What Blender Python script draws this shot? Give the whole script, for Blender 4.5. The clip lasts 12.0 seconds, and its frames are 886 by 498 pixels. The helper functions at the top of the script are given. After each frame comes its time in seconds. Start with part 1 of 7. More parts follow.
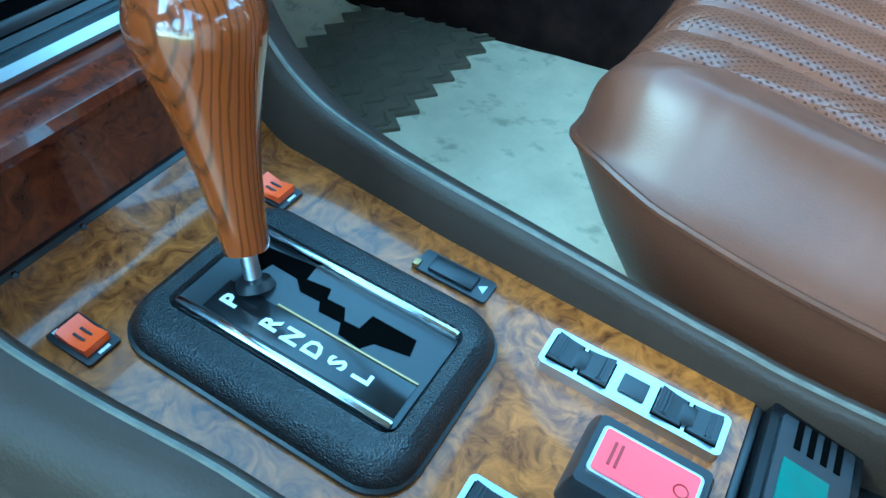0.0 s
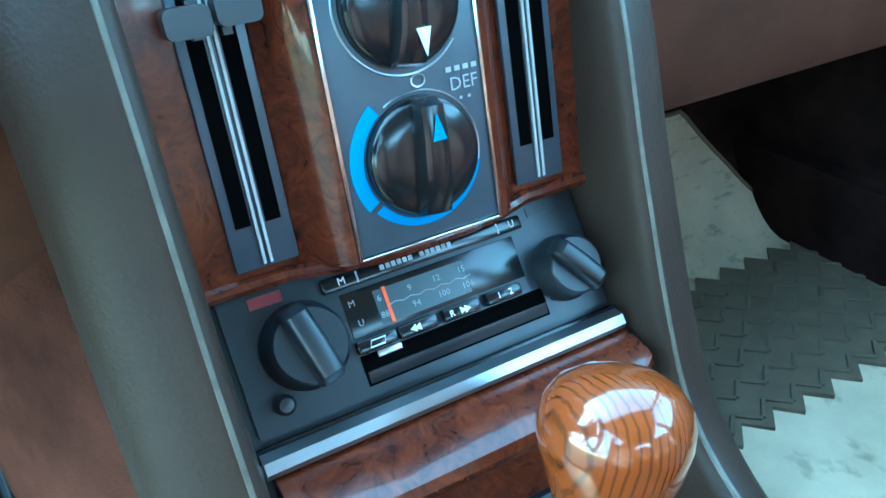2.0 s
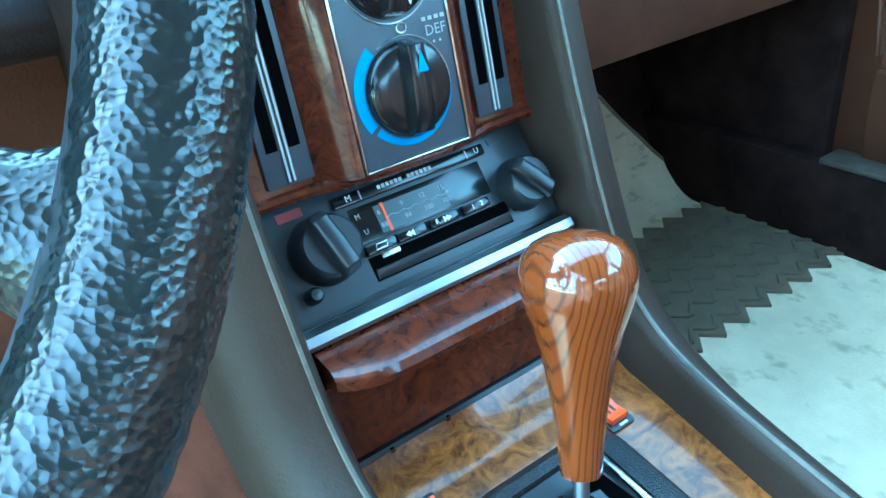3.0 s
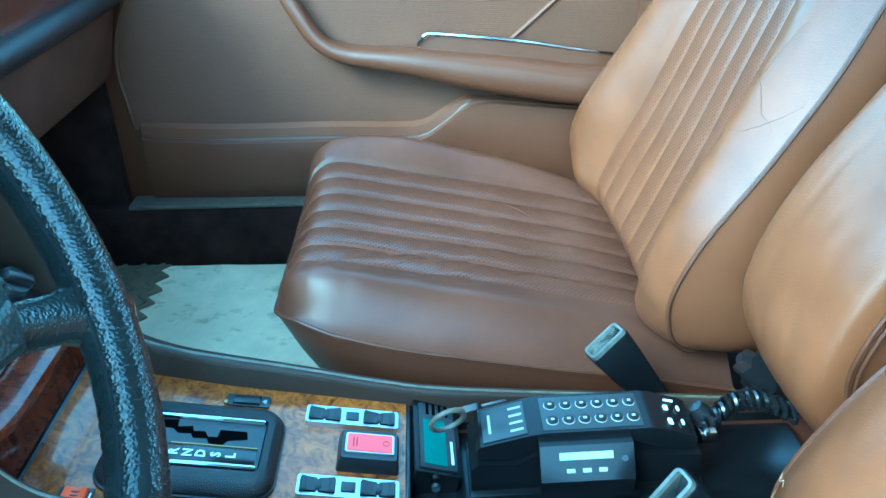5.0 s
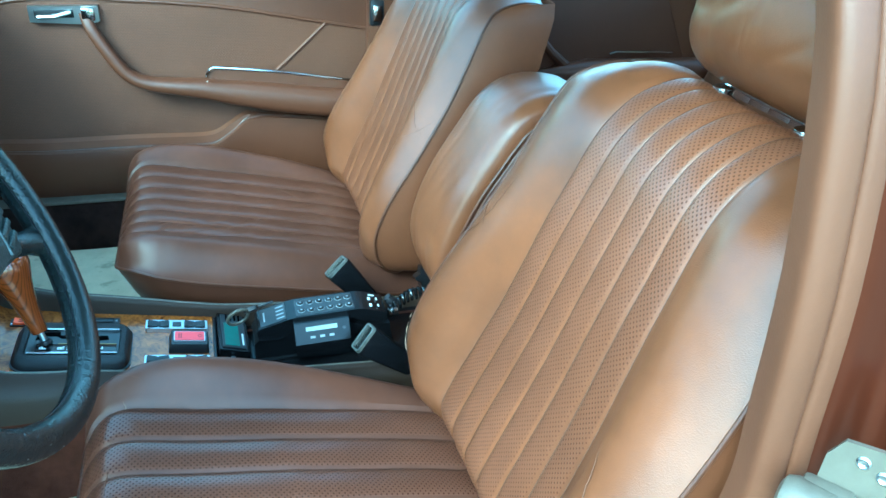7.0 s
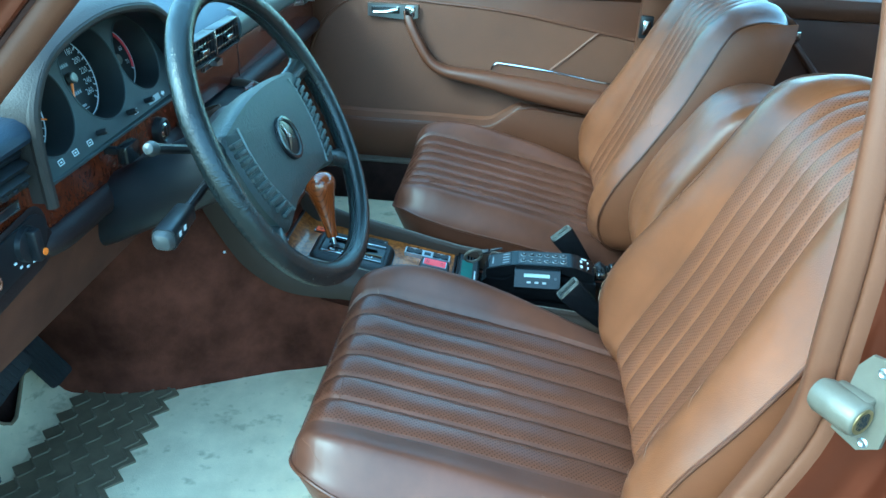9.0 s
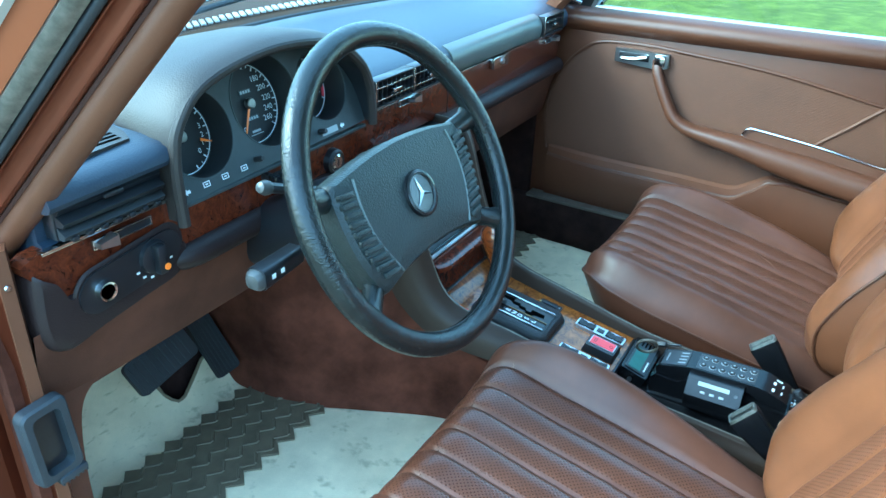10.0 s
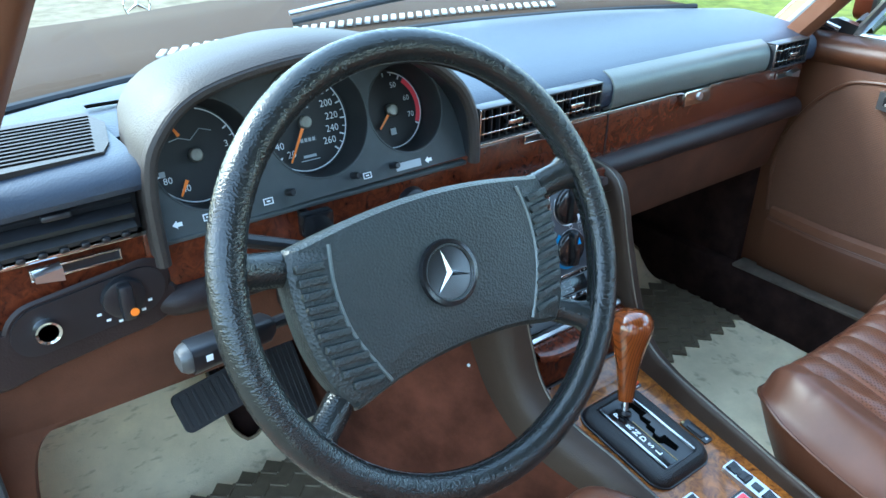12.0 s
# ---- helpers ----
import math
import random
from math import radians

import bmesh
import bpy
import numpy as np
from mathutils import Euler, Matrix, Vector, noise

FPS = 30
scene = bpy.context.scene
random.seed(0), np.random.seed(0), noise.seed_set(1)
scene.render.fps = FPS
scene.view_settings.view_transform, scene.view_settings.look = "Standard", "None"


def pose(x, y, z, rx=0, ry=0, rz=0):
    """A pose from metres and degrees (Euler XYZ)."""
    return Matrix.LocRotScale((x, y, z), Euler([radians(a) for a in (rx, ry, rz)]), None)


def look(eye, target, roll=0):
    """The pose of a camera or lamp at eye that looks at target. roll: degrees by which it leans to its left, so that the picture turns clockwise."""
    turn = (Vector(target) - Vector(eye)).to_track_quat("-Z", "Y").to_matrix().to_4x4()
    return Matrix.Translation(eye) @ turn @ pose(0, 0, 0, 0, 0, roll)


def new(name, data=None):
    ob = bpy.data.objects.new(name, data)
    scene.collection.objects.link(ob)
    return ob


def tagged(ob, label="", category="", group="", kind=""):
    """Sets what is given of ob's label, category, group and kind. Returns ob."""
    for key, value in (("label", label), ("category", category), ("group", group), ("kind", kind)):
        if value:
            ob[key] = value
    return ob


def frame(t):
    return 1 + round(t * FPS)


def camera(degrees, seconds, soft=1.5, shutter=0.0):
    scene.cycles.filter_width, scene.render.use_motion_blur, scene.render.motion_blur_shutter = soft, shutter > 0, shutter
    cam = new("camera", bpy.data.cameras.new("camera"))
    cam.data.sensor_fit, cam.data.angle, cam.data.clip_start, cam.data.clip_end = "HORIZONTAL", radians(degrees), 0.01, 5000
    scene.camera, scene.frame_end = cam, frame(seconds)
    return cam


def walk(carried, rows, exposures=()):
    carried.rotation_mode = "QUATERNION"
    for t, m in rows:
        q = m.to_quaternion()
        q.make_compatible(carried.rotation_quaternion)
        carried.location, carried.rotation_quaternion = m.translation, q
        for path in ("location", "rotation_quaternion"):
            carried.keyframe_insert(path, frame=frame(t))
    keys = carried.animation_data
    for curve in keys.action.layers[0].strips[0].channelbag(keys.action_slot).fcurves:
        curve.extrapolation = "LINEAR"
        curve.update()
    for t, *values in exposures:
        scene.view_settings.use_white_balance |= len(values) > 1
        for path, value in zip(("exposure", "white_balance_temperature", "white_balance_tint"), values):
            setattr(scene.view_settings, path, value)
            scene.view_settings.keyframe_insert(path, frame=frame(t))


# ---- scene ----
cam = camera(60.5, 12.0)
PATH = [
    (0, (-0.173, -0.203, 0.539), (1.118, 0.54, -0.795), -0.3),
    (0.5, (-0.147, -0.169, 0.559), (0.967, 0.888, -0.722), -1.4),
    (1, (-0.126, -0.14, 0.586), (0.82, 1.159, -0.605), -2.2),
    (1.5, (-0.116, -0.127, 0.605), (0.706, 1.335, -0.485), -2.9),
    (2, (-0.113, -0.125, 0.608), (0.664, 1.405, -0.419), -4.2),
    (2.5, (-0.135, -0.152, 0.603), (0.684, 1.376, -0.395), -5.7),
    (2.7, (-0.155, -0.168, 0.602), (0.708, 1.335, -0.396), -6.0),
    (4.3, (-0.4, -0.272, 0.656), (1.199, 0.529, -0.239), -4.7),
    (4.5, (-0.429, -0.253, 0.706), (1.244, 0.288, -0.247), -2.7),
    (5, (-0.51, -0.241, 0.767), (1.228, -0.3, -0.222), -0.5),
    (5.5, (-0.603, -0.238, 0.848), (1.04, -0.722, -0.185), 1.9),
    (6, (-0.716, -0.235, 0.902), (0.884, -0.857, -0.125), 3.7),
    (6.5, (-0.849, -0.255, 0.924), (0.782, -0.848, -0.07), 3.6),
    (6.7, (-0.903, -0.264, 0.939), (0.741, -0.833, -0.048), 3.5),
    (8.3, (-1.213, -0.24, 0.984), (0.507, -0.532, 0.006), 3.5),
    (8.5, (-1.24, -0.251, 0.979), (0.497, -0.46, 0.009), 3.4),
    (9, (-1.234, -0.321, 0.988), (0.509, -0.158, 0.021), 2.3),
    (9.5, (-1.154, -0.445, 1.002), (0.517, 0.098, 0.045), 2.2),
    (10, (-1.061, -0.476, 1.011), (0.475, 0.392, 0.069), 2.1),
    (10.5, (-0.938, -0.445, 1.012), (0.459, 0.656, 0.097), 2.3),
    (11, (-0.823, -0.464, 0.987), (0.436, 0.777, 0.052), 2.1),
    (11.5, (-0.745, -0.475, 0.967), (0.408, 0.861, 0.026), 1.5),
    (12, (-0.695, -0.477, 0.955), (0.409, 0.911, 0.03), 1.1),
]
walk(cam, [(t, look(eye, target, roll)) for t, eye, target, roll in PATH], [(0, 4.22, 4100, -32), (1, 4.6, 4330, -27), (2.0, 4.88, 4380, -29), (2.7, 4.88, 4380, -29), (4.5, 4.38, 3950, -36), (5, 4.05, 3780, -37), (5.5, 3.76, 4030, -34), (6.0, 3.68, 4020, -35), (6.5, 3.66, 4140, -35), (8.5, 3.27, 4240, -32), (9, 3.27, 4280, -31), (9.5, 3.42, 4330, -28), (10, 3.56, 4570, -23), (11, 3.48, 4520, -20), (11.5, 3.56, 5120, -12), (12, 3.7, 5480, -6)])

# ---- light ----
world = bpy.data.worlds.new("sky")
scene.world = world
world.use_nodes = True
wn = world.node_tree
sky = wn.nodes.new("ShaderNodeTexSky")
sky.sky_type = "NISHITA"
sky.sun_disc = False
SUN_EL, SUN_ROT = radians(40), radians(-42)
sky.sun_elevation, sky.sun_rotation = SUN_EL, SUN_ROT
bg = wn.nodes["Background"]
bg.inputs["Strength"].default_value = 0.15
haze = wn.nodes.new("ShaderNodeHueSaturation")
haze.inputs["Saturation"].default_value = 0.75
wn.links.new(sky.outputs[0], haze.inputs["Color"])
wn.links.new(haze.outputs[0], bg.inputs["Color"])
sun = new("sun", bpy.data.lights.new("sun", "SUN"))
sun.data.energy, sun.data.angle, sun.data.color = 0.5, radians(24), (1.0, 0.95, 0.88)
sun.matrix_world = look((math.sin(SUN_ROT) * math.cos(SUN_EL) * 20, math.cos(SUN_ROT) * math.cos(SUN_EL) * 20, math.sin(SUN_EL) * 20), (0, 0, 0))


# ---- materials ----
def material(name, colour, rough=0.5, metal=0.0, coat=0.0, spec=0.5, vary=0.0, vscale=8.0, bump=0.0, bscale=300.0, colour2=None, kind="noise", stretch=(1, 1, 1), rvary=0.0):
    m = bpy.data.materials.new(name)
    m.use_nodes = True
    nt = m.node_tree
    p = nt.nodes["Principled BSDF"]
    p.inputs["Roughness"].default_value = rough
    p.inputs["Metallic"].default_value = metal
    p.inputs["Coat Weight"].default_value = coat
    p.inputs["Coat Roughness"].default_value = 0.04
    p.inputs["Specular IOR Level"].default_value = spec
    p.inputs["Base Color"].default_value = (*colour, 1)
    tc = nt.nodes.new("ShaderNodeTexCoord")
    mp = nt.nodes.new("ShaderNodeMapping")
    mp.inputs["Scale"].default_value = stretch
    nt.links.new(tc.outputs["Object"], mp.inputs[0])
    if vary or colour2:
        n = nt.nodes.new("ShaderNodeTexNoise")
        n.inputs["Scale"].default_value = vscale
        n.inputs["Detail"].default_value = 7
        n.inputs["Roughness"].default_value = 0.62
        nt.links.new(mp.outputs[0], n.inputs["Vector"])
        r = nt.nodes.new("ShaderNodeValToRGB")
        c2 = colour2 or tuple(min(1, c * (1 + vary)) for c in colour)
        c1 = colour if colour2 else tuple(c * (1 - vary) for c in colour)
        r.color_ramp.elements[0].position, r.color_ramp.elements[1].position = 0.32, 0.7
        r.color_ramp.elements[0].color, r.color_ramp.elements[1].color = (*c1, 1), (*c2, 1)
        nt.links.new(n.outputs["Fac"], r.inputs[0])
        nt.links.new(r.outputs[0], p.inputs["Base Color"])
    if rvary:
        n3 = nt.nodes.new("ShaderNodeTexNoise")
        n3.inputs["Scale"].default_value = vscale * 2.3
        n3.inputs["Detail"].default_value = 5
        nt.links.new(tc.outputs["Object"], n3.inputs["Vector"])
        mr = nt.nodes.new("ShaderNodeMapRange")
        mr.inputs["To Min"].default_value, mr.inputs["To Max"].default_value = max(0.02, rough - rvary), min(1, rough + rvary)
        nt.links.new(n3.outputs["Fac"], mr.inputs["Value"])
        nt.links.new(mr.outputs[0], p.inputs["Roughness"])
    if bump:
        b = nt.nodes.new("ShaderNodeBump")
        b.inputs["Strength"].default_value = bump
        b.inputs["Distance"].default_value = 0.001
        if kind == "cells":
            t = nt.nodes.new("ShaderNodeTexVoronoi")
            t.inputs["Scale"].default_value = bscale
            nt.links.new(tc.outputs["Object"], t.inputs["Vector"])
            nt.links.new(t.outputs["Distance"], b.inputs["Height"])
        else:
            t = nt.nodes.new("ShaderNodeTexNoise")
            t.inputs["Scale"].default_value = bscale
            t.inputs["Detail"].default_value = 3
            nt.links.new(tc.outputs["Object"], t.inputs["Vector"])
            nt.links.new(t.outputs["Fac"], b.inputs["Height"])
        nt.links.new(b.outputs[0], p.inputs["Normal"])
    return m


def burl(name, dark, light, scale):
    """Lacquered burl: swirling figure from a warped noise, with small dark eyes, under a clear coat."""
    m = material(name, dark, 0.26, coat=0.42, spec=0.3)
    nt = m.node_tree
    p = nt.nodes["Principled BSDF"]
    co, warp, add, fig, eyes = (nt.nodes.new("ShaderNode" + k) for k in ("TexCoord", "TexNoise", "VectorMath", "TexNoise", "TexVoronoi"))
    add.operation = "MULTIPLY_ADD"
    add.inputs[1].default_value = (0.05, 0.05, 0.05)
    warp.inputs["Scale"].default_value, warp.inputs["Detail"].default_value = scale * 0.45, 3
    fig.inputs["Scale"].default_value, fig.inputs["Detail"].default_value, fig.inputs["Roughness"].default_value = scale, 9, 0.68
    fig.inputs["Distortion"].default_value = 1.6
    eyes.inputs["Scale"].default_value = scale * 2.6
    nt.links.new(co.outputs["Object"], warp.inputs["Vector"])
    nt.links.new(warp.outputs["Color"], add.inputs[0])
    nt.links.new(co.outputs["Object"], add.inputs[2])
    nt.links.new(add.outputs[0], fig.inputs["Vector"])
    nt.links.new(add.outputs[0], eyes.inputs["Vector"])
    ramp, spot, mix = nt.nodes.new("ShaderNodeValToRGB"), nt.nodes.new("ShaderNodeValToRGB"), nt.nodes.new("ShaderNodeMix")
    ramp.color_ramp.elements[0].position, ramp.color_ramp.elements[1].position = 0.34, 0.66
    ramp.color_ramp.elements[0].color, ramp.color_ramp.elements[1].color = (*dark, 1), (*light, 1)
    spot.color_ramp.elements[0].position, spot.color_ramp.elements[1].position = 0.05, 0.30
    spot.color_ramp.elements[0].color = (0.45, 0.42, 0.40, 1)
    mix.data_type, mix.blend_type = "RGBA", "MULTIPLY"
    mix.inputs[0].default_value = 0.8
    nt.links.new(fig.outputs["Fac"], ramp.inputs[0])
    nt.links.new(eyes.outputs["Distance"], spot.inputs[0])
    nt.links.new(ramp.outputs[0], mix.inputs[6])
    nt.links.new(spot.outputs[0], mix.inputs[7])
    nt.links.new(mix.outputs[2], p.inputs["Base Color"])
    return m


# One hide: cushion base darker, backrest base lighter, as the windscreen light falls.
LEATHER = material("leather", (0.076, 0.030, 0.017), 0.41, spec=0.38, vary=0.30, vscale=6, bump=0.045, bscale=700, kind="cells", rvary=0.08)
LEATHER_LIT = material("leather_lit", (0.128, 0.0465, 0.018), 0.32, vary=0.34, vscale=6, bump=0.13, bscale=800, kind="cells")
PIPING = material("piping", (0.070, 0.025, 0.011), 0.42, vary=0.2, vscale=40)
VINYL = material("brown_vinyl", (0.031, 0.0192, 0.0125), 0.50, spec=0.28, vary=0.12, vscale=5, bump=0.15, bscale=500, kind="cells")
DOOR_VINYL = material("door_vinyl", (0.084, 0.031, 0.0140), 0.42, vary=0.12, vscale=4, bump=0.2, bscale=450, kind="cells")
SHROUD = material("dark_brown_moulding", (0.019, 0.0115, 0.011), 0.5, spec=0.3, vary=0.2, vscale=8, bump=0.2, bscale=420, kind="cells")
DASH_BLACK = material("dash_pad", (0.025, 0.019, 0.016), 0.56, vary=0.2, vscale=6, bump=0.25, bscale=420, kind="cells")
BLACK = material("black_plastic", (0.012, 0.012, 0.014), 0.35, vary=0.2, vscale=20, rvary=0.1)
BLACK_GLOSS = material("gloss_black", (0.008, 0.008, 0.009), 0.18, vary=0.2, vscale=20)
BLACK_SATIN = material("satin_black_panel", (0.017, 0.018, 0.021), 0.32, vary=0.15, vscale=30, rvary=0.08)
BLACK_LEATHER = material("black_leather", (0.014, 0.015, 0.017), 0.36, vary=0.2, vscale=30, bump=0.6, bscale=1000, kind="cells", rvary=0.08)
RUBBER = material("rubber", (0.02, 0.02, 0.022), 0.6, vary=0.2, vscale=20, bump=0.2)
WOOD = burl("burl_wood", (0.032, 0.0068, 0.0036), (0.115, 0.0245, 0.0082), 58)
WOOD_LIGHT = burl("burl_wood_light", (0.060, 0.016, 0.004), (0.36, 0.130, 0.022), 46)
CHROME = material("chrome", (0.55, 0.56, 0.57), 0.14, metal=1.0, rvary=0.05)
ALU = material("brushed_metal", (0.55, 0.56, 0.58), 0.32, metal=1.0, bump=0.1, bscale=600)
# Dark brown carpet, base taken near black to stand for deep footwell shade.
CARPET_SHADED = material("carpet", (0.022, 0.012, 0.010), 0.95, vary=0.5, vscale=18, bump=0.9, bscale=700, spec=0.1)
MAT_CREAM = material("cream_mat", (0.68, 0.58, 0.39), 0.85, vary=0.17, vscale=9, bump=0.6, bscale=500, spec=0.2)
ct = MAT_CREAM.node_tree
c_noise, c_ramp, c_mix = ct.nodes.new("ShaderNodeTexNoise"), ct.nodes.new("ShaderNodeValToRGB"), ct.nodes.new("ShaderNodeMix")
c_noise.inputs["Scale"].default_value, c_noise.inputs["Detail"].default_value = 24, 6
c_ramp.color_ramp.elements[0].position, c_ramp.color_ramp.elements[1].position = 0.30, 0.42
c_ramp.color_ramp.elements[0].color, c_ramp.color_ramp.elements[1].color = (0.60, 0.60, 0.58, 1), (1, 1, 1, 1)
c_mix.data_type, c_mix.blend_type = "RGBA", "MULTIPLY"
c_mix.inputs[0].default_value = 0.8
ct.links.new(c_noise.outputs["Fac"], c_ramp.inputs[0])
ct.links.new(ct.nodes["Principled BSDF"].inputs["Base Color"].links[0].from_socket, c_mix.inputs[6])
ct.links.new(c_ramp.outputs[0], c_mix.inputs[7])
ct.links.new(c_mix.outputs[2], ct.nodes["Principled BSDF"].inputs["Base Color"])
MAT_RUBBER = material("mat_rubber", (0.135, 0.106, 0.066), 0.6, vary=0.2, vscale=30, bump=0.3)
WHITE = material("white_mark", (0.75, 0.77, 0.78), 0.5)
ORANGE = material("orange", (0.88, 0.22, 0.02), 0.35)
RED = material("red_label", (0.75, 0.06, 0.08), 0.35, vary=0.08)
BLUE = material("blue_mark", (0.02, 0.22, 0.50), 0.4)
BODY = material("brown_metallic_paint", (0.118, 0.029, 0.012), 0.30, metal=0.75, coat=0.2, vary=0.08, vscale=3)
PILLAR = material("pillar_trim", (0.112, 0.042, 0.0185), 0.5, vary=0.1, bump=0.15, bscale=400)
GRASS = material("grass", (0.048, 0.062, 0.010), 0.9, colour2=(0.13, 0.150, 0.022), vscale=5.0, bump=1.0, bscale=60, spec=0.1)
GREYPAD = material("grey_pad", (0.10, 0.11, 0.10), 0.38, vary=0.1, bump=0.2, bscale=420, kind="cells")
PHONE_GREY = material("phone_grey", (0.030, 0.034, 0.040), 0.42, vary=0.1, vscale=40)
LCD = material("display", (0.35, 0.40, 0.36), 0.2, vary=0.05)
GREEN = material("green_card", (0.035, 0.11, 0.085), 0.35, vary=0.15, vscale=60)
SILVER_PAINT = material("silver_paint", (0.135, 0.118, 0.088), 0.45, metal=0.3, vary=0.1, vscale=50, bump=0.15, bscale=300)
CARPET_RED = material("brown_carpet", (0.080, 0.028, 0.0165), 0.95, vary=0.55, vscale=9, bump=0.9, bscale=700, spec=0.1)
CARPET_TAN = material("brown_suede_cover", (0.080, 0.033, 0.019), 0.85, vary=0.25, vscale=10, bump=0.4, bscale=500, spec=0.2)
VINYL_EDGE = material("worn_vinyl_edge", (0.10, 0.088, 0.066), 0.45, vary=0.4, vscale=60)
DASH_BLUE = material("dash_blue_pad", (0.017, 0.024, 0.040), 0.47, vary=0.15, vscale=5, bump=0.25, bscale=420, kind="cells")
GLASS = bpy.data.materials.new("window_glass")
GLASS.use_nodes = True
gt = GLASS.node_tree
gt.nodes.remove(gt.nodes["Principled BSDF"])
g_clear, g_gloss, g_mix, g_fr = gt.nodes.new("ShaderNodeBsdfTransparent"), gt.nodes.new("ShaderNodeBsdfGlossy"), gt.nodes.new("ShaderNodeMixShader"), gt.nodes.new("ShaderNodeLayerWeight")
g_clear.inputs["Color"].default_value = (0.90, 0.95, 0.93, 1)
g_gloss.inputs["Roughness"].default_value = 0.01
g_fr.inputs["Blend"].default_value = 0.3
g_pow, g_mul = gt.nodes.new("ShaderNodeMath"), gt.nodes.new("ShaderNodeMath")
g_pow.operation, g_mul.operation = "POWER", "MULTIPLY_ADD"
g_pow.inputs[1].default_value, g_mul.inputs[1].default_value, g_mul.inputs[2].default_value = 3.0, 0.22, 0.03
gt.links.new(g_fr.outputs["Facing"], g_pow.inputs[0])
gt.links.new(g_pow.outputs[0], g_mul.inputs[0])
gt.links.new(g_mul.outputs[0], g_mix.inputs[0])
gt.links.new(g_clear.outputs[0], g_mix.inputs[1])
gt.links.new(g_gloss.outputs[0], g_mix.inputs[2])
gt.links.new(g_mix.outputs[0], gt.nodes["Material Output"].inputs["Surface"])
LEATHER_LOW = material("leather_skirt", (0.074, 0.027, 0.013), 0.42, vary=0.15, vscale=5, bump=0.2, bscale=400, kind="cells")
WHEEL_LEATHER = material("wheel_leather", (0.010, 0.012, 0.012), 0.23, vary=0.25, vscale=40, bump=0.36, bscale=520, kind="cells", rvary=0.10)
DASH_GREEN = material("wheel_pad", (0.018, 0.023, 0.022), 0.44, vary=0.12, vscale=10, bump=0.6, bscale=420, kind="cells")
DOOR_RIB = material("woven_vinyl", (0.114, 0.045, 0.0205), 0.55, vary=0.15, vscale=5)
rt = DOOR_RIB.node_tree
r_co, r_sep, r_map, r_brick, r_bump = rt.nodes.new("ShaderNodeTexCoord"), rt.nodes.new("ShaderNodeSeparateXYZ"), rt.nodes.new("ShaderNodeCombineXYZ"), rt.nodes.new("ShaderNodeTexBrick"), rt.nodes.new("ShaderNodeBump")
r_brick.inputs["Scale"].default_value = 80
r_brick.inputs["Color1"].default_value, r_brick.inputs["Color2"].default_value, r_brick.inputs["Mortar"].default_value = (1, 1, 1, 1), (0.9, 0.9, 0.9, 1), (0.35, 0.35, 0.35, 1)
r_brick.inputs["Mortar Size"].default_value, r_brick.inputs["Mortar Smooth"].default_value = 0.06, 1.0
r_bump.inputs["Strength"].default_value, r_bump.inputs["Distance"].default_value = 0.55, 0.001
rt.links.new(r_co.outputs["Object"], r_sep.inputs[0])
rt.links.new(r_sep.outputs["Y"], r_map.inputs["X"])
rt.links.new(r_sep.outputs["Z"], r_map.inputs["Y"])
rt.links.new(r_map.outputs[0], r_brick.inputs["Vector"])
rt.links.new(r_brick.outputs["Color"], r_bump.inputs["Height"])
rt.links.new(r_bump.outputs[0], rt.nodes["Principled BSDF"].inputs["Normal"])
r_mix = rt.nodes.new("ShaderNodeMix")
r_mix.data_type, r_mix.blend_type = "RGBA", "MULTIPLY"
r_mix.inputs[0].default_value = 0.6
rt.links.new(rt.nodes["Principled BSDF"].inputs["Base Color"].links[0].from_socket, r_mix.inputs[6])
rt.links.new(r_brick.outputs["Color"], r_mix.inputs[7])
rt.links.new(r_mix.outputs[2], rt.nodes["Principled BSDF"].inputs["Base Color"])
MIRROR = material("mirror_glass", (0.85, 0.88, 0.88), 0.02, metal=1.0)
BODY_DARK = material("dark_gap", (0.05, 0.02, 0.014), 0.6)
# Body paint again, lighter and more orange to carry sunlight on the outer skin.
BODY_SUNLIT = material("sunlit_brown_paint", (0.30, 0.090, 0.032), 0.42, metal=0.1, coat=0.15, vary=0.08, vscale=3)
BODY_JAMB = material("jamb_paint", (0.135, 0.036, 0.015), 0.36, metal=0.5, vary=0.15, vscale=8)
PHONE_BLACK = material("phone_black", (0.006, 0.006, 0.007), 0.24, spec=0.28, vary=0.2, vscale=30)
GRAVEL = material("gravel", (0.155, 0.128, 0.088), 0.95, vary=0.3, vscale=6, bump=1.0, bscale=90, spec=0.1)
BODY_HOOD = material("bonnet_paint", (0.050, 0.031, 0.019), 0.7, spec=0.05, vary=0.1, vscale=3)
CLUSTER = material("cluster_face", (0.040, 0.046, 0.047), 0.6, vary=0.12, vscale=40, bump=0.1, bscale=700)
GAUGE_BLACK = material("dial_black", (0.010, 0.011, 0.012), 0.55, vary=0.15, vscale=30)
ALU_DARK = material("seam_edge", (0.10, 0.115, 0.11), 0.35)
TIP_GREY = material("stalk_tip", (0.05, 0.05, 0.048), 0.35)
LOUVRE = material("pale_louvre_paint", (0.42, 0.41, 0.38), 0.5, vary=0.15, vscale=40)
SILL_TRIM = material("dull_sill_metal", (0.105, 0.085, 0.065), 0.5, metal=0.2, vary=0.25, vscale=50)
SEAM = material("seam_thread", (0.058, 0.021, 0.010), 0.6)
CREASE = material("leather_crease", (0.105, 0.042, 0.019), 0.5)
SCUFF = material("leather_scuff", (0.24, 0.155, 0.10), 0.7)
BRASS = material("brass", (0.35, 0.26, 0.12), 0.4, metal=0.9)
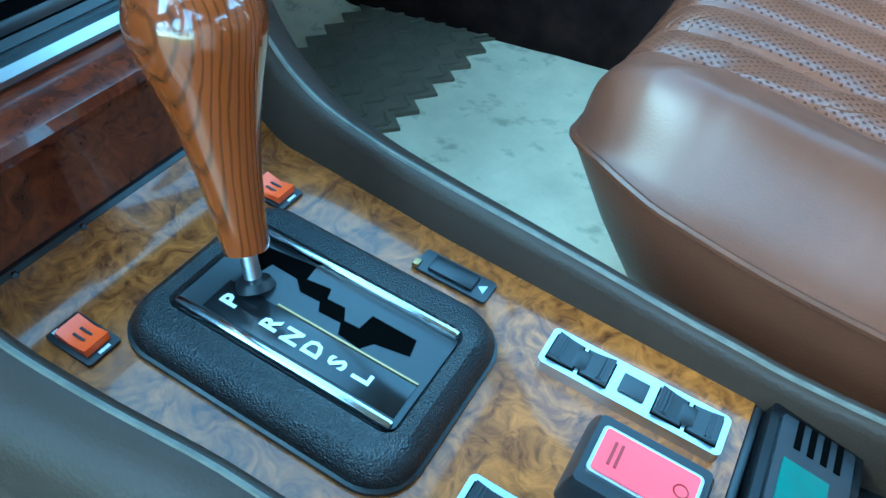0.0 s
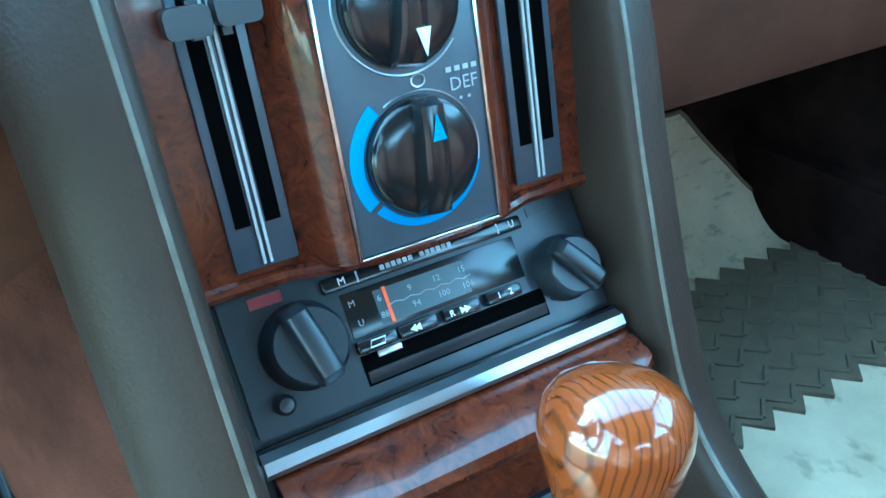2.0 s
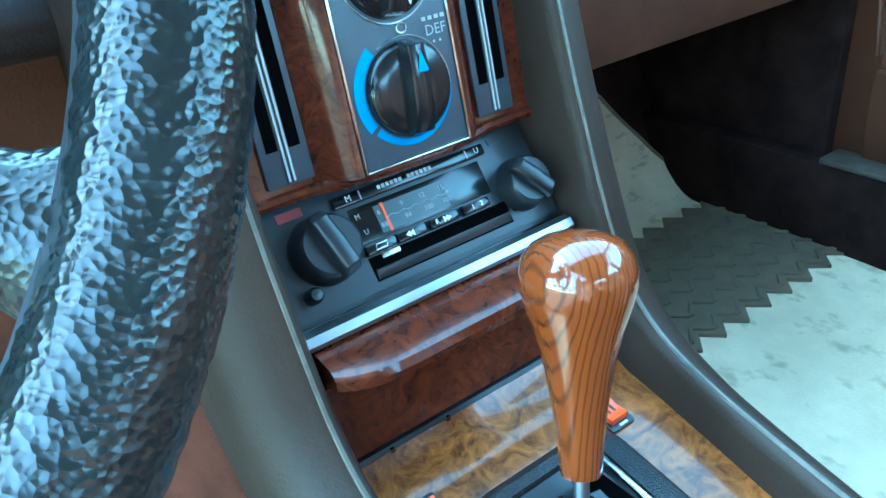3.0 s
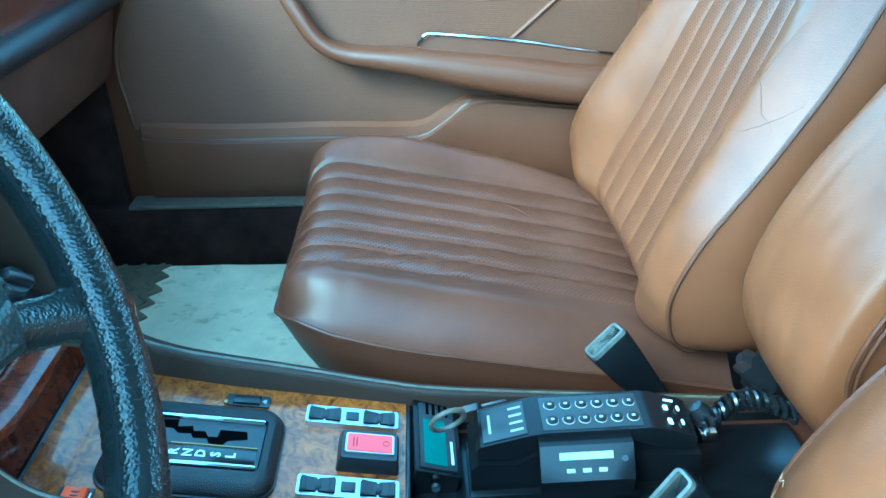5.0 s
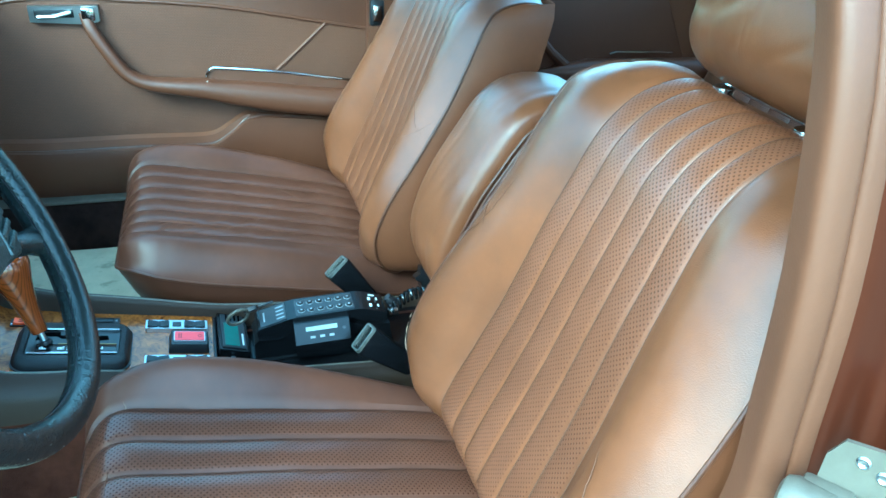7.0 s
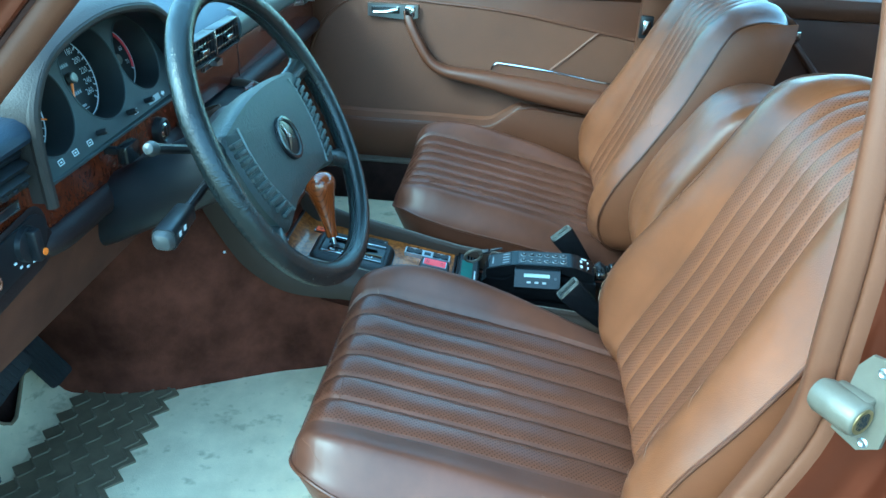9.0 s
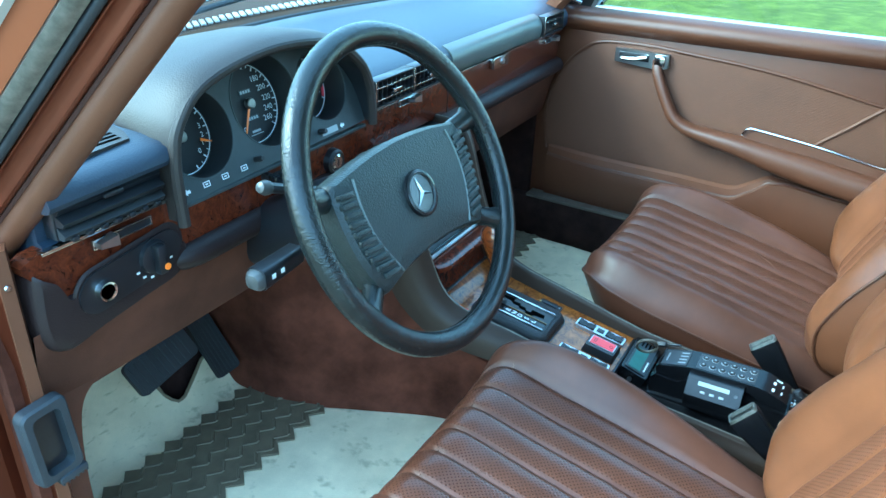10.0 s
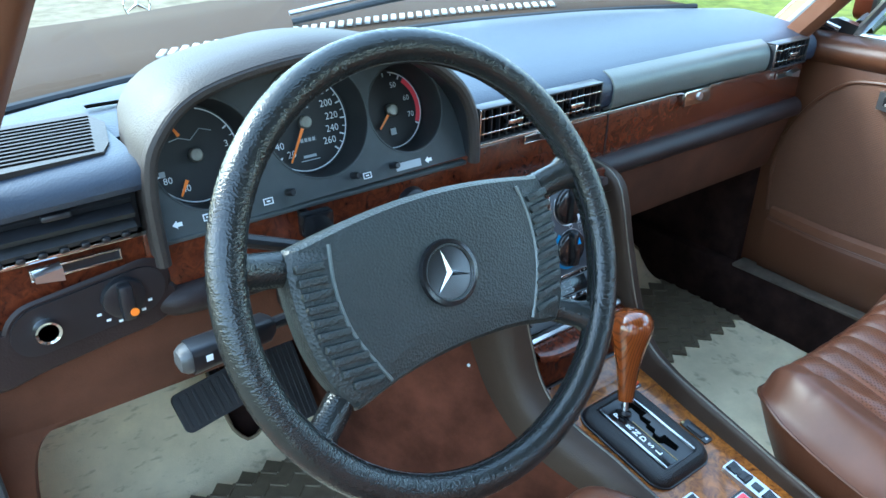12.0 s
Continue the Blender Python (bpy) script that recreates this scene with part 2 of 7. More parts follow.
GREY_PLASTIC = material("grey_plastic", (0.030, 0.033, 0.038), 0.5, vary=0.15, vscale=30, bump=0.2)
KNOB_WOOD = material("striped_wood", (0.30, 0.08, 0.015), 0.18, coat=1.0)
kt = KNOB_WOOD.node_tree
k_co, k_map, k_wave, k_ramp = kt.nodes.new("ShaderNodeTexCoord"), kt.nodes.new("ShaderNodeMapping"), kt.nodes.new("ShaderNodeTexWave"), kt.nodes.new("ShaderNodeValToRGB")
k_map.inputs["Scale"].default_value = (1.0, 0.8, 0.10)
k_wave.inputs["Scale"].default_value, k_wave.inputs["Distortion"].default_value = 100, 6.5
k_wave.inputs["Detail"].default_value, k_wave.inputs["Detail Scale"].default_value = 3.0, 0.6
k_ramp.color_ramp.elements[0].position, k_ramp.color_ramp.elements[1].position = 0.0, 0.36
k_ramp.color_ramp.elements[0].color, k_ramp.color_ramp.elements[1].color = (0.105, 0.026, 0.006, 1), (0.20, 0.047, 0.009, 1)
kt.links.new(k_co.outputs["Object"], k_map.inputs[0])
kt.links.new(k_map.outputs[0], k_wave.inputs["Vector"])
kt.links.new(k_wave.outputs["Fac"], k_ramp.inputs[0])
kt.links.new(k_ramp.outputs[0], kt.nodes["Principled BSDF"].inputs["Base Color"])
GUIDE = material("guide_line", (0.40, 0.41, 0.38), 0.5)
GREY_BLUE = material("blue_grey_plastic", (0.05, 0.06, 0.075), 0.38, vary=0.1, vscale=40)
LCD_DARK = material("dial_scale", (0.06, 0.075, 0.08), 0.25)
RED_DARK = material("dark_red", (0.22, 0.015, 0.02), 0.4)
BLACK_VOID = material("dark_opening", (0.002, 0.002, 0.002), 1.0, spec=0.0)
ALU_BRIGHT = material("bright_aluminium", (0.45, 0.46, 0.47), 0.3, metal=1.0, rvary=0.06)
ORANGE_SW = material("orange_switch", (0.80, 0.10, 0.015), 0.3)
WHITE_DIM = material("faint_print", (0.35, 0.37, 0.38), 0.5)
SILVER_DULL = material("worn_metal", (0.22, 0.215, 0.19), 0.4, metal=0.8, vary=0.3, vscale=80)
MAT_EDGE = material("mat_edge", (0.20, 0.15, 0.09), 0.85)
LED = material("red_lamp", (0.9, 0.02, 0.02), 0.3)
FOLIAGE = material("foliage", (0.045, 0.055, 0.020), 0.8, vary=0.4, vscale=0.4)


def perforated(name, colour, rough, hole=0.30):
    """Leather with rows of small punched holes, laid out on the cushion's own surface."""
    m = material(name, colour, rough, vary=0.18, vscale=5)
    nt = m.node_tree
    p = nt.nodes["Principled BSDF"]
    uv = nt.nodes.new("ShaderNodeUVMap")
    mp = nt.nodes.new("ShaderNodeMapping")
    mp.inputs["Rotation"].default_value = (0, 0, radians(45))
    nt.links.new(uv.outputs[0], mp.inputs[0])
    vo = nt.nodes.new("ShaderNodeTexVoronoi")
    vo.voronoi_dimensions = "2D"
    vo.inputs["Scale"].default_value = 215
    vo.inputs["Randomness"].default_value = 0.0
    nt.links.new(mp.outputs[0], vo.inputs["Vector"])
    rp = nt.nodes.new("ShaderNodeValToRGB")
    rp.color_ramp.elements[0].position, rp.color_ramp.elements[1].position = 0.20, 0.29
    rp.color_ramp.elements[0].color, rp.color_ramp.elements[1].color = (hole, hole * 0.92, hole * 0.88, 1), (1, 1, 1, 1)
    nt.links.new(vo.outputs["Distance"], rp.inputs[0])
    mx = nt.nodes.new("ShaderNodeMix")
    mx.data_type, mx.blend_type = "RGBA", "MULTIPLY"
    mx.inputs[0].default_value = 1.0
    link = p.inputs["Base Color"].links[0]
    nt.links.new(link.from_socket, mx.inputs[6])
    nt.links.new(rp.outputs[0], mx.inputs[7])
    nt.links.new(mx.outputs[2], p.inputs["Base Color"])
    bp_ = nt.nodes.new("ShaderNodeBump")
    bp_.inputs["Strength"].default_value, bp_.inputs["Distance"].default_value = 0.5, 0.001
    nt.links.new(rp.outputs[0], bp_.inputs["Height"])
    gl = nt.nodes.new("ShaderNodeMapRange")
    gl.inputs["From Min"].default_value = hole
    gl.inputs["To Min"].default_value, gl.inputs["To Max"].default_value = 0.15, 0.5
    nt.links.new(rp.outputs[0], gl.inputs["Value"])
    nt.links.new(gl.outputs[0], p.inputs["Specular IOR Level"])
    nt.links.new(bp_.outputs[0], p.inputs["Normal"])
    return m


LEATHER_SIDE = material("leather_panel", (0.112, 0.041, 0.017), 0.38, vary=0.25, vscale=5, bump=0.12, bscale=850, kind="cells", rvary=0.08)
# Same perforated hide twice; the backrest copy is lightened as if better lit.
LEATHER_P_LIT = perforated("perforated_leather_lit", (0.142, 0.0535, 0.0245), 0.34, 0.52)
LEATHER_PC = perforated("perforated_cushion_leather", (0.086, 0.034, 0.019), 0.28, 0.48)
HEADLINER = material("headliner", (0.45, 0.40, 0.33), 0.9, vary=0.05, bump=0.2)


# ---- mesh helpers ----
def part(name, bm, mat, parent=None, label=""):
    bmesh.ops.recalc_face_normals(bm, faces=bm.faces[:])
    for f in bm.faces:
        f.smooth = True
    for e in bm.edges:
        if len(e.link_faces) == 2 and e.calc_face_angle(0) > 0.62:
            e.smooth = False
    me = bpy.data.meshes.new(name)
    bm.to_mesh(me)
    bm.free()
    for m in mat if isinstance(mat, (list, tuple)) else [mat]:
        me.materials.append(m)
    ob = new(name, me)
    if parent:
        ob.parent = parent
    if label:
        ob["label"] = label
    return ob


def thing(name, label, category, m=None, group="", kind=""):
    ob = new(name)
    ob.empty_display_size = 0.05
    if m is not None:
        ob.matrix_world = m
    return tagged(ob, label, category, group, kind)


def solo(name, bm, mat, label, category, group="", kind=""):
    return tagged(part(name, bm, mat), label, category, group, kind)


def place(bm, m, verts=None):
    bmesh.ops.transform(bm, matrix=m, verts=verts or bm.verts[:])
    return bm


def box(x0, x1, y0, y1, z0, z1, bev=0.0, seg=2, bm=None):
    bm = bm or bmesh.new()
    r = bmesh.ops.create_cube(bm, size=1)
    vs = r["verts"]
    bmesh.ops.transform(bm, verts=vs, matrix=Matrix.LocRotScale(((x0 + x1) / 2, (y0 + y1) / 2, (z0 + z1) / 2), None, (abs(x1 - x0), abs(y1 - y0), abs(z1 - z0))))
    if bev:
        es = list({e for v in vs for e in v.link_edges})
        bmesh.ops.bevel(bm, geom=es, offset=bev, segments=seg, affect="EDGES", profile=0.5, clamp_overlap=True)
    return bm


def loft(rings, closed=True, caps=True, bm=None, loop=False):
    bm = bm or bmesh.new()
    vr = [[bm.verts.new(p) for p in ring] for ring in rings]
    n = len(vr[0])
    for a, b in list(zip(vr, vr[1:])) + ([(vr[-1], vr[0])] if loop else []):
        for i in range(n if closed else n - 1):
            j = (i + 1) % n
            bm.faces.new((a[i], a[j], b[j], b[i]))
    if caps and closed and not loop:
        bm.faces.new(vr[0])
        bm.faces.new(vr[-1][::-1])
    return bm


def prism(poly, axis, a, b, bev=0.0, bm=None):
    """A flat outline drawn along one axis from a to b. axis x: outline in y, z; y: x, z; z: x, y."""
    def p3(p, s):
        return {"x": (s, p[0], p[1]), "y": (p[0], s, p[1]), "z": (p[0], p[1], s)}[axis]
    own = bm is None
    bm = loft([[p3(p, a) for p in poly], [p3(p, b) for p in poly]], bm=bm)
    if bev and own:
        es = [e for e in bm.edges if len(e.link_faces) == 2 and e.calc_face_angle(0) > 0.5]
        bmesh.ops.bevel(bm, geom=es, offset=bev, segments=2, affect="EDGES", profile=0.5, clamp_overlap=True)
    return bm


def smooth_path(pts, n=8, closed=False):
    """A Catmull-Rom curve through points of any dimension."""
    out, m = [], len(pts)
    P = [np.array(p, float) for p in pts]
    for i in range(m if closed else m - 1):
        if closed:
            a, b, c, d = P[i - 1], P[i], P[(i + 1) % m], P[(i + 2) % m]
        else:
            a, b, c, d = P[max(i - 1, 0)], P[i], P[i + 1], P[min(i + 2, m - 1)]
        for k in range(n):
            t = k / n
            out.append(0.5 * (2 * b + (c - a) * t + (2 * a - 5 * b + 4 * c - d) * t * t + (3 * b - a - 3 * c + d) * t ** 3))
    if not closed:
        out.append(P[-1])
    return [tuple(float(v) for v in o) for o in out]


def tube(pts, r, seg=10, closed=False, bm=None, flat=1.0):
    """A round bar along points; r: one radius or one for each point."""
    P = [Vector(p) for p in pts]
    n = len(P)
    rings, up = [], None
    for i in range(n):
        if closed:
            t = (P[(i + 1) % n] - P[i - 1]).normalized()
        else:
            t = (P[min(i + 1, n - 1)] - P[max(i - 1, 0)]).normalized()
        if up is None:
            up = Vector((0, 0, 1)) if abs(t.z) < 0.9 else Vector((0, 1, 0))
        side = t.cross(up).normalized()
        up = side.cross(t).normalized()
        rr = r[i] if isinstance(r, (list, tuple)) else r
        rings.append([P[i] + (side * math.cos(a) + up * math.sin(a) * flat) * rr for a in [2 * math.pi * k / seg for k in range(seg)]])
    return loft(rings, bm=bm, loop=closed)


def lathe(prof, seg=32, bm=None):
    """A turned body about z from (radius, height) pairs."""
    rings = [[(max(r, 1e-4) * math.cos(2 * math.pi * k / seg), max(r, 1e-4) * math.sin(2 * math.pi * k / seg), z) for k in range(seg)] for r, z in prof]
    return loft(rings, bm=bm)


def frame_from(o, x, z):
    """A matrix at o with its x axis along x and z axis near z."""
    x = Vector(x).normalized()
    z = Vector(z)
    y = z.cross(x).normalized()
    z = x.cross(y).normalized()
    return Matrix(((x.x, y.x, z.x, o[0]), (x.y, y.y, z.y, o[1]), (x.z, y.z, z.z, o[2]), (0, 0, 0, 1)))


def rrect(w, h, r, n=5):
    """A rounded rectangle outline about the origin."""
    out = []
    for cx, cy, a0 in ((w / 2 - r, h / 2 - r, 0), (-w / 2 + r, h / 2 - r, 90), (-w / 2 + r, -h / 2 + r, 180), (w / 2 - r, -h / 2 + r, 270)):
        for k in range(n + 1):
            a = radians(a0 + 90 * k / n)
            out.append((cx + r * math.cos(a), cy + r * math.sin(a)))
    return out


def text_mesh(body, size, m=None, bold=0.0):
    """Letters in the built-in font as a flat mesh, centred on the origin."""
    cu = bpy.data.curves.new("letters", "FONT")
    cu.body, cu.size, cu.align_x, cu.align_y = body, size, "CENTER", "CENTER"
    cu.resolution_u, cu.offset = 2, bold
    ob = bpy.data.objects.new("letters", cu)
    me = bpy.data.meshes.new_from_object(ob)
    bm = bmesh.new()
    bm.from_mesh(me)
    bpy.data.objects.remove(ob)
    bpy.data.meshes.remove(me)
    bpy.data.curves.remove(cu)
    if m is not None:
        place(bm, m)
    return bm


# ---- setting: ground, floor, body shell ----
CX = 0.012


def heightfield(x0, x1, y0, y1, nx, ny, fn):
    return loft([[(x, y, fn(x, y)) for x in np.linspace(x0, x1, nx)] for y in np.linspace(y0, y1, ny)], closed=False)


bm = heightfield(-60, 60, -60, 60, 120, 120, lambda x, y: -0.30 + 0.05 * noise.noise((x * 0.5, y * 0.5, 0)) * min(1, max(0, (math.hypot(x, y) - 2) / 4)))
rim = bmesh.new()
bmesh.ops.create_grid(rim, x_segments=8, y_segments=8, size=900)
for v in rim.verts:
    v.co.z = -0.42
me = bpy.data.meshes.new("far")
rim.to_mesh(me)
bm.from_mesh(me)
rim.free()
solo("ground", bm, GRASS, "short green lawn around the parked car", "lawn", kind="structure")

solo("floor", box(-0.72, 0.745, -1.9, 0.66, 0.0, 0.055), CARPET_SHADED, "dark brown carpeted car floor", "floor", kind="structure")
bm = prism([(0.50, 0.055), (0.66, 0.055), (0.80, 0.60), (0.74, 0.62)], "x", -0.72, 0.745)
solo("wall_front", bm, CARPET_SHADED, "dark brown carpeted bulkhead under the dashboard", "bulkhead", kind="structure")
solo("wall_1", box(0.715, 0.745, 0.27, 0.76, 0.05, 0.60, 0.004), CARPET_SHADED, "brown carpeted footwell side on the passenger side, coloured near black for shade", "footwell side", kind="structure")
bm = prism([(0.235, 0.10), (0.24, 0.50), (0.26, 0.60), (0.70, 0.60), (0.62, 0.06), (0.30, 0.055)], "x", -0.73, -0.695, 0.004)
solo("wall_2", bm, CARPET_RED, "brown carpeted kick panel on the driver side", "footwell side", kind="structure")

# carpeted tunnel under the console, flaring down to the floor
rings = []
for y in np.linspace(-1.5, 0.72, 60):
    top = float(np.interp(y, [-0.2, 0.0, 0.06, 0.115, 0.15, 0.185, 0.25, 0.4], [0.19, 0.222, 0.262, 0.305, 0.352, 0.402, 0.455, 0.50]))
    f = float(np.interp(y, [0.0, 0.1, 0.18, 0.272, 0.36, 0.45, 0.6], [-0.085, -0.048, -0.008, 0.035, 0.066, 0.066, 0.06]))
    g = float(np.interp(y, [0.12, 0.30, 0.6], [0.0, 0.022, 0.016]))
    ring = []
    for s in (-1, 1):
        side = [(CX + s * (0.172 + f), y, 0.054), (CX + s * (0.158 + f + g * 0.3), y, 0.085), (CX + s * (0.150 + f + g * 0.8), y, 0.15), (CX + s * (0.148 + f + g), y, 0.22), (CX + s * (0.144 + f + g), y, 0.5 * (top + 0.19)), (CX + s * (0.138 + f * 0.9 + g * 0.7), y, top - 0.03), (CX + s * (0.128 + f * 0.6), y, top - 0.008), (CX + s * 0.10, y, top)]
        ring += side if s < 0 else side[::-1]
    rings.append(ring)
solo("tunnel", loft(rings), CARPET_RED, "brown carpeted transmission tunnel", "tunnel", kind="structure")


def half_width(y):
    return float(np.interp(y, [-0.3, -0.05, 0.05, 0.11], [0.080, 0.087, 0.096, 0.098]))


CREST = smooth_path([(-0.62, 0.225), (-0.285, 0.250), (-0.20, 0.262), (-0.123, 0.279), (-0.055, 0.293), (0.002, 0.303), (0.046, 0.318), (0.074, 0.345), (0.095, 0.39), (0.118, 0.455), (0.136, 0.515), (0.150, 0.545), (0.175, 0.560), (0.215, 0.563)], 5)


CREST_TALL = smooth_path([(-0.62, 0.225), (-0.285, 0.250), (-0.20, 0.262), (-0.123, 0.279), (-0.055, 0.293), (0.002, 0.303), (0.046, 0.318), (0.074, 0.345), (0.095, 0.39), (0.118, 0.455), (0.138, 0.522), (0.160, 0.585)], 5)


def deck(y):
    return 0.276 + 0.16 * y


console = thing("center_console", "brown vinyl centre console with a burl wood deck", "console", kind="structure")
for s in (-1, 1):
    crest = CREST if s > 0 else CREST_TALL
    rows = []
    for i, (y, z) in enumerate(crest):
        h = half_width(y)
        y0, z0 = crest[max(i - 1, 0)]
        y1, z1 = crest[min(i + 1, len(crest) - 1)]
        ln = math.hypot(y1 - y0, z1 - z0)
        ny, nz = (z1 - z0) / ln, -(y1 - y0) / ln
        d = float(np.interp(y, [-0.3, -0.05, 0.06, 0.1, 0.16], [0.045, 0.05, 0.062, 0.078, 0.10]))
        o = float(np.interp(y, [-0.3, 0.0, 0.08], [0.026, 0.038, 0.046]))
        rows.append([(CX + s * (h + a), y + ny * b, z + nz * b) for a, b in [(-0.004, 0.06)] + smooth_path([(0.0, 0.004), (0.002, -0.0005), (0.006, -0.0025), (0.013, -0.0012), (o * 0.62, 0.006), (o * 0.88, 0.020), (o, 0.042)], 4) + [(o, d), (o - 0.012, d + 0.004)]])
    part("side_panel", loft(rows, closed=False), VINYL, console, "grained brown vinyl side panel")
    part("seam", tube([(CX + s * (half_width(y) + 0.0065), y - 0.001, z + 0.002) for y, z in crest], 0.0017, 6), VINYL_EDGE, console, "worn welt along the edge")
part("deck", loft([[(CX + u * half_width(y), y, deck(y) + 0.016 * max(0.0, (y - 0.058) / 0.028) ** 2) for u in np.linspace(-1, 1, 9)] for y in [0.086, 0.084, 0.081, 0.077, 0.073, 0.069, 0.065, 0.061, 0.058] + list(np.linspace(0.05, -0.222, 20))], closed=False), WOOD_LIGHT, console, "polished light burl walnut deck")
part("deck_end", box(CX - 0.08, CX + 0.08, -0.2265, -0.222, 0.20, deck(-0.222) + 0.001, 0.002), BLACK, console)
part("rear_tray", box(CX - 0.100, CX + 0.112, -0.62, -0.2265, 0.185, 0.216, 0.004), PHONE_BLACK, console, "black plastic rear console tray")

# ---- dashboard ----
dash = thing("dashboard", "black padded dashboard with a burl wood band", "dashboard", kind="structure")
PAD = [(0.235, 0.545), (0.236, 0.627), (0.222, 0.632), (0.207, 0.638), (0.203, 0.645), (0.202, 0.662), (0.204, 0.670), (0.209, 0.677), (0.218, 0.683), (0.24, 0.689), (0.28, 0.694), (0.33, 0.698), (0.48, 0.703), (0.545, 0.701), (0.562, 0.692), (0.57, 0.58), (0.42, 0.48), (0.26, 0.51)]


def dash_prism(poly, xs, bow):
    """A dashboard section drawn across the car; bow moves the ends back."""
    return loft([[(x, y + bow * ((x - CX) / 0.7) ** 2 * min(1, max(0, (y - 0.24) / 0.305)), z - 0.018 * max(0, abs(x - CX) / 0.7 - 0.6)) for y, z in poly] for x in xs])


part("pad", dash_prism(PAD, np.linspace(-0.113, 0.705, 15), -0.16), DASH_BLUE, dash, "blue-black grained upper pad")
PAD_L = [(0.235, 0.545), (0.236, 0.627), (0.222, 0.632), (0.233, 0.636), (0.233, 0.674), (0.207, 0.675), (0.200, 0.678), (0.197, 0.684), (0.198, 0.690), (0.203, 0.697), (0.214, 0.7025), (0.235, 0.7045), (0.33, 0.705), (0.48, 0.703), (0.545, 0.701), (0.562, 0.692), (0.57, 0.58), (0.42, 0.48)]
part("pad_filler", dash_prism([(0.32, 0.60), (0.32, 0.6985), (0.36, 0.7030), (0.48, 0.7025), (0.545, 0.700), (0.562, 0.691), (0.57, 0.58)], np.linspace(-0.507, -0.111, 9), -0.16), DASH_BLUE, dash)
part("pad_end", dash_prism(PAD_L, np.linspace(-0.665, -0.507, 7), -0.16), DASH_BLUE, dash, "blue-black grained pad end")
part("wood_band", box(-0.515, 0.70, 0.216, 0.238, 0.557, 0.6225, 0.003), WOOD, dash, "dark red burl wood band")
for xa, xb in ((-0.675, -0.512), (-0.112, 0.705)):
    part("trim_strip", box(xa, xb, 0.2125, 0.222, 0.6235, 0.6275, 0.001), CHROME, dash, "thin chrome strip")
part("glovebox_gap", box(0.158, 0.161, 0.2152, 0.2162, 0.557, 0.6225), BLACK, dash)
ROLL = smooth_path([(0.236, 0.560), (0.214, 0.5575), (0.203, 0.550), (0.199, 0.538), (0.205, 0.526), (0.222, 0.518), (0.26, 0.512), (0.30, 0.52)], 4)
part("knee_roll", prism(ROLL, "x", 0.115, 0.70), SHROUD, dash, "black padded lower roll")
part("knee_roll", loft([[(x, 0.235 + (y - 0.235) * k, 0.540 + (z - 0.540) * k) for y, z in ROLL] for x, k in ((-0.525, 0.3), (-0.512, 0.62), (-0.497, 0.86), (-0.478, 0.97), (-0.46, 1.0), (-0.09, 1.0))]), SHROUD, dash, "black padded lower roll")
part("lower_cover", prism([(0.222, 0.522), (0.236, 0.47), (0.25, 0.412), (0.258, 0.402), (0.30, 0.398), (0.62, 0.43), (0.62, 0.46), (0.30, 0.53)], "x", 0.118, 0.715), CARPET_TAN, dash, "brown suede-like cover under the glovebox")
rows = []
for x in np.linspace(-0.70, -0.09, 16):
    k = (x + 0.70) / 0.61
    yb = 0.30 + 0.10 * k
    rows.append([(x, 0.222, 0.535), (x, 0.228, 0.50), (x, 0.240, 0.455), (x, 0.248, 0.424), (x, 0.253, 0.414), (x, 0.265, 0.411), (x, 0.35, 0.425), (x, 0.62, 0.44)])
part("lower_cover", loft(rows, closed=False), CARPET_TAN, dash, "brown suede-like lower cover above the pedals")
kick = smooth_path([(-0.668, 0.06), (-0.666, 0.20), (-0.664, 0.30), (-0.659, 0.36), (-0.649, 0.400), (-0.630, 0.419), (-0.60, 0.424)], 5)
part("kick_cover", loft([[(x, 0.248 + 0.00 * z, z) for x, z in kick] + [(-0.60, 0.245, 0.50), (-0.70, 0.245, 0.50), (-0.70, 0.245, 0.06)], [(x + 0.004, 0.256, z - 0.004) for x, z in kick] + [(-0.60, 0.256, 0.50), (-0.70, 0.256, 0.50), (-0.70, 0.256, 0.06)], [(x, 0.30, z) for x, z in kick] + [(-0.60, 0.30, 0.50), (-0.70, 0.30, 0.50), (-0.70, 0.30, 0.06)]]), CARPET_TAN, dash, "brown suede-like kick cover")
part("grey_fascia", dash_prism(smooth_path([(0.2135, 0.630), (0.203, 0.636), (0.199, 0.650), (0.200, 0.666), (0.207, 0.678), (0.222, 0.686)], 4) + [(0.228, 0.684), (0.22, 0.632)], np.linspace(0.146, 0.545, 9), 0), GREYPAD, dash, "pale grey-green padded fascia strip")
part("stack_body", prism([(0.165, 0.432), (0.181, 0.553), (0.5, 0.553), (0.5, 0.3), (0.10, 0.26), (0.10, 0.30), (0.122, 0.37), (0.13, 0.378)], "x", CX - 0.100, CX + 0.100), BLACK, dash, "black centre stack core")

# instrument binnacle: hood, dark face with three round gauges
out = smooth_path([(-0.507, 0.60), (-0.508, 0.68), (-0.494, 0.726), (-0.445, 0.763), (-0.33, 0.780), (-0.21, 0.765), (-0.148, 0.728), (-0.121, 0.690), (-0.113, 0.650), (-0.112, 0.620)], 6)
rings = []
for y, k, dz in ((0.196, 0.985, -0.012), (0.190, 1.0, 0.0), (0.20, 1.012, 0.006), (0.23, 1.02, 0.008), (0.30, 0.96, 0.002), (0.38, 0.87, -0.018), (0.48, 0.74, -0.052), (0.58, 0.58, -0.09)):
    rings.append([(-0.295 + (x + 0.295) * k, y, z + dz * max(0, (z - 0.6)) / 0.17) for x, z in out])
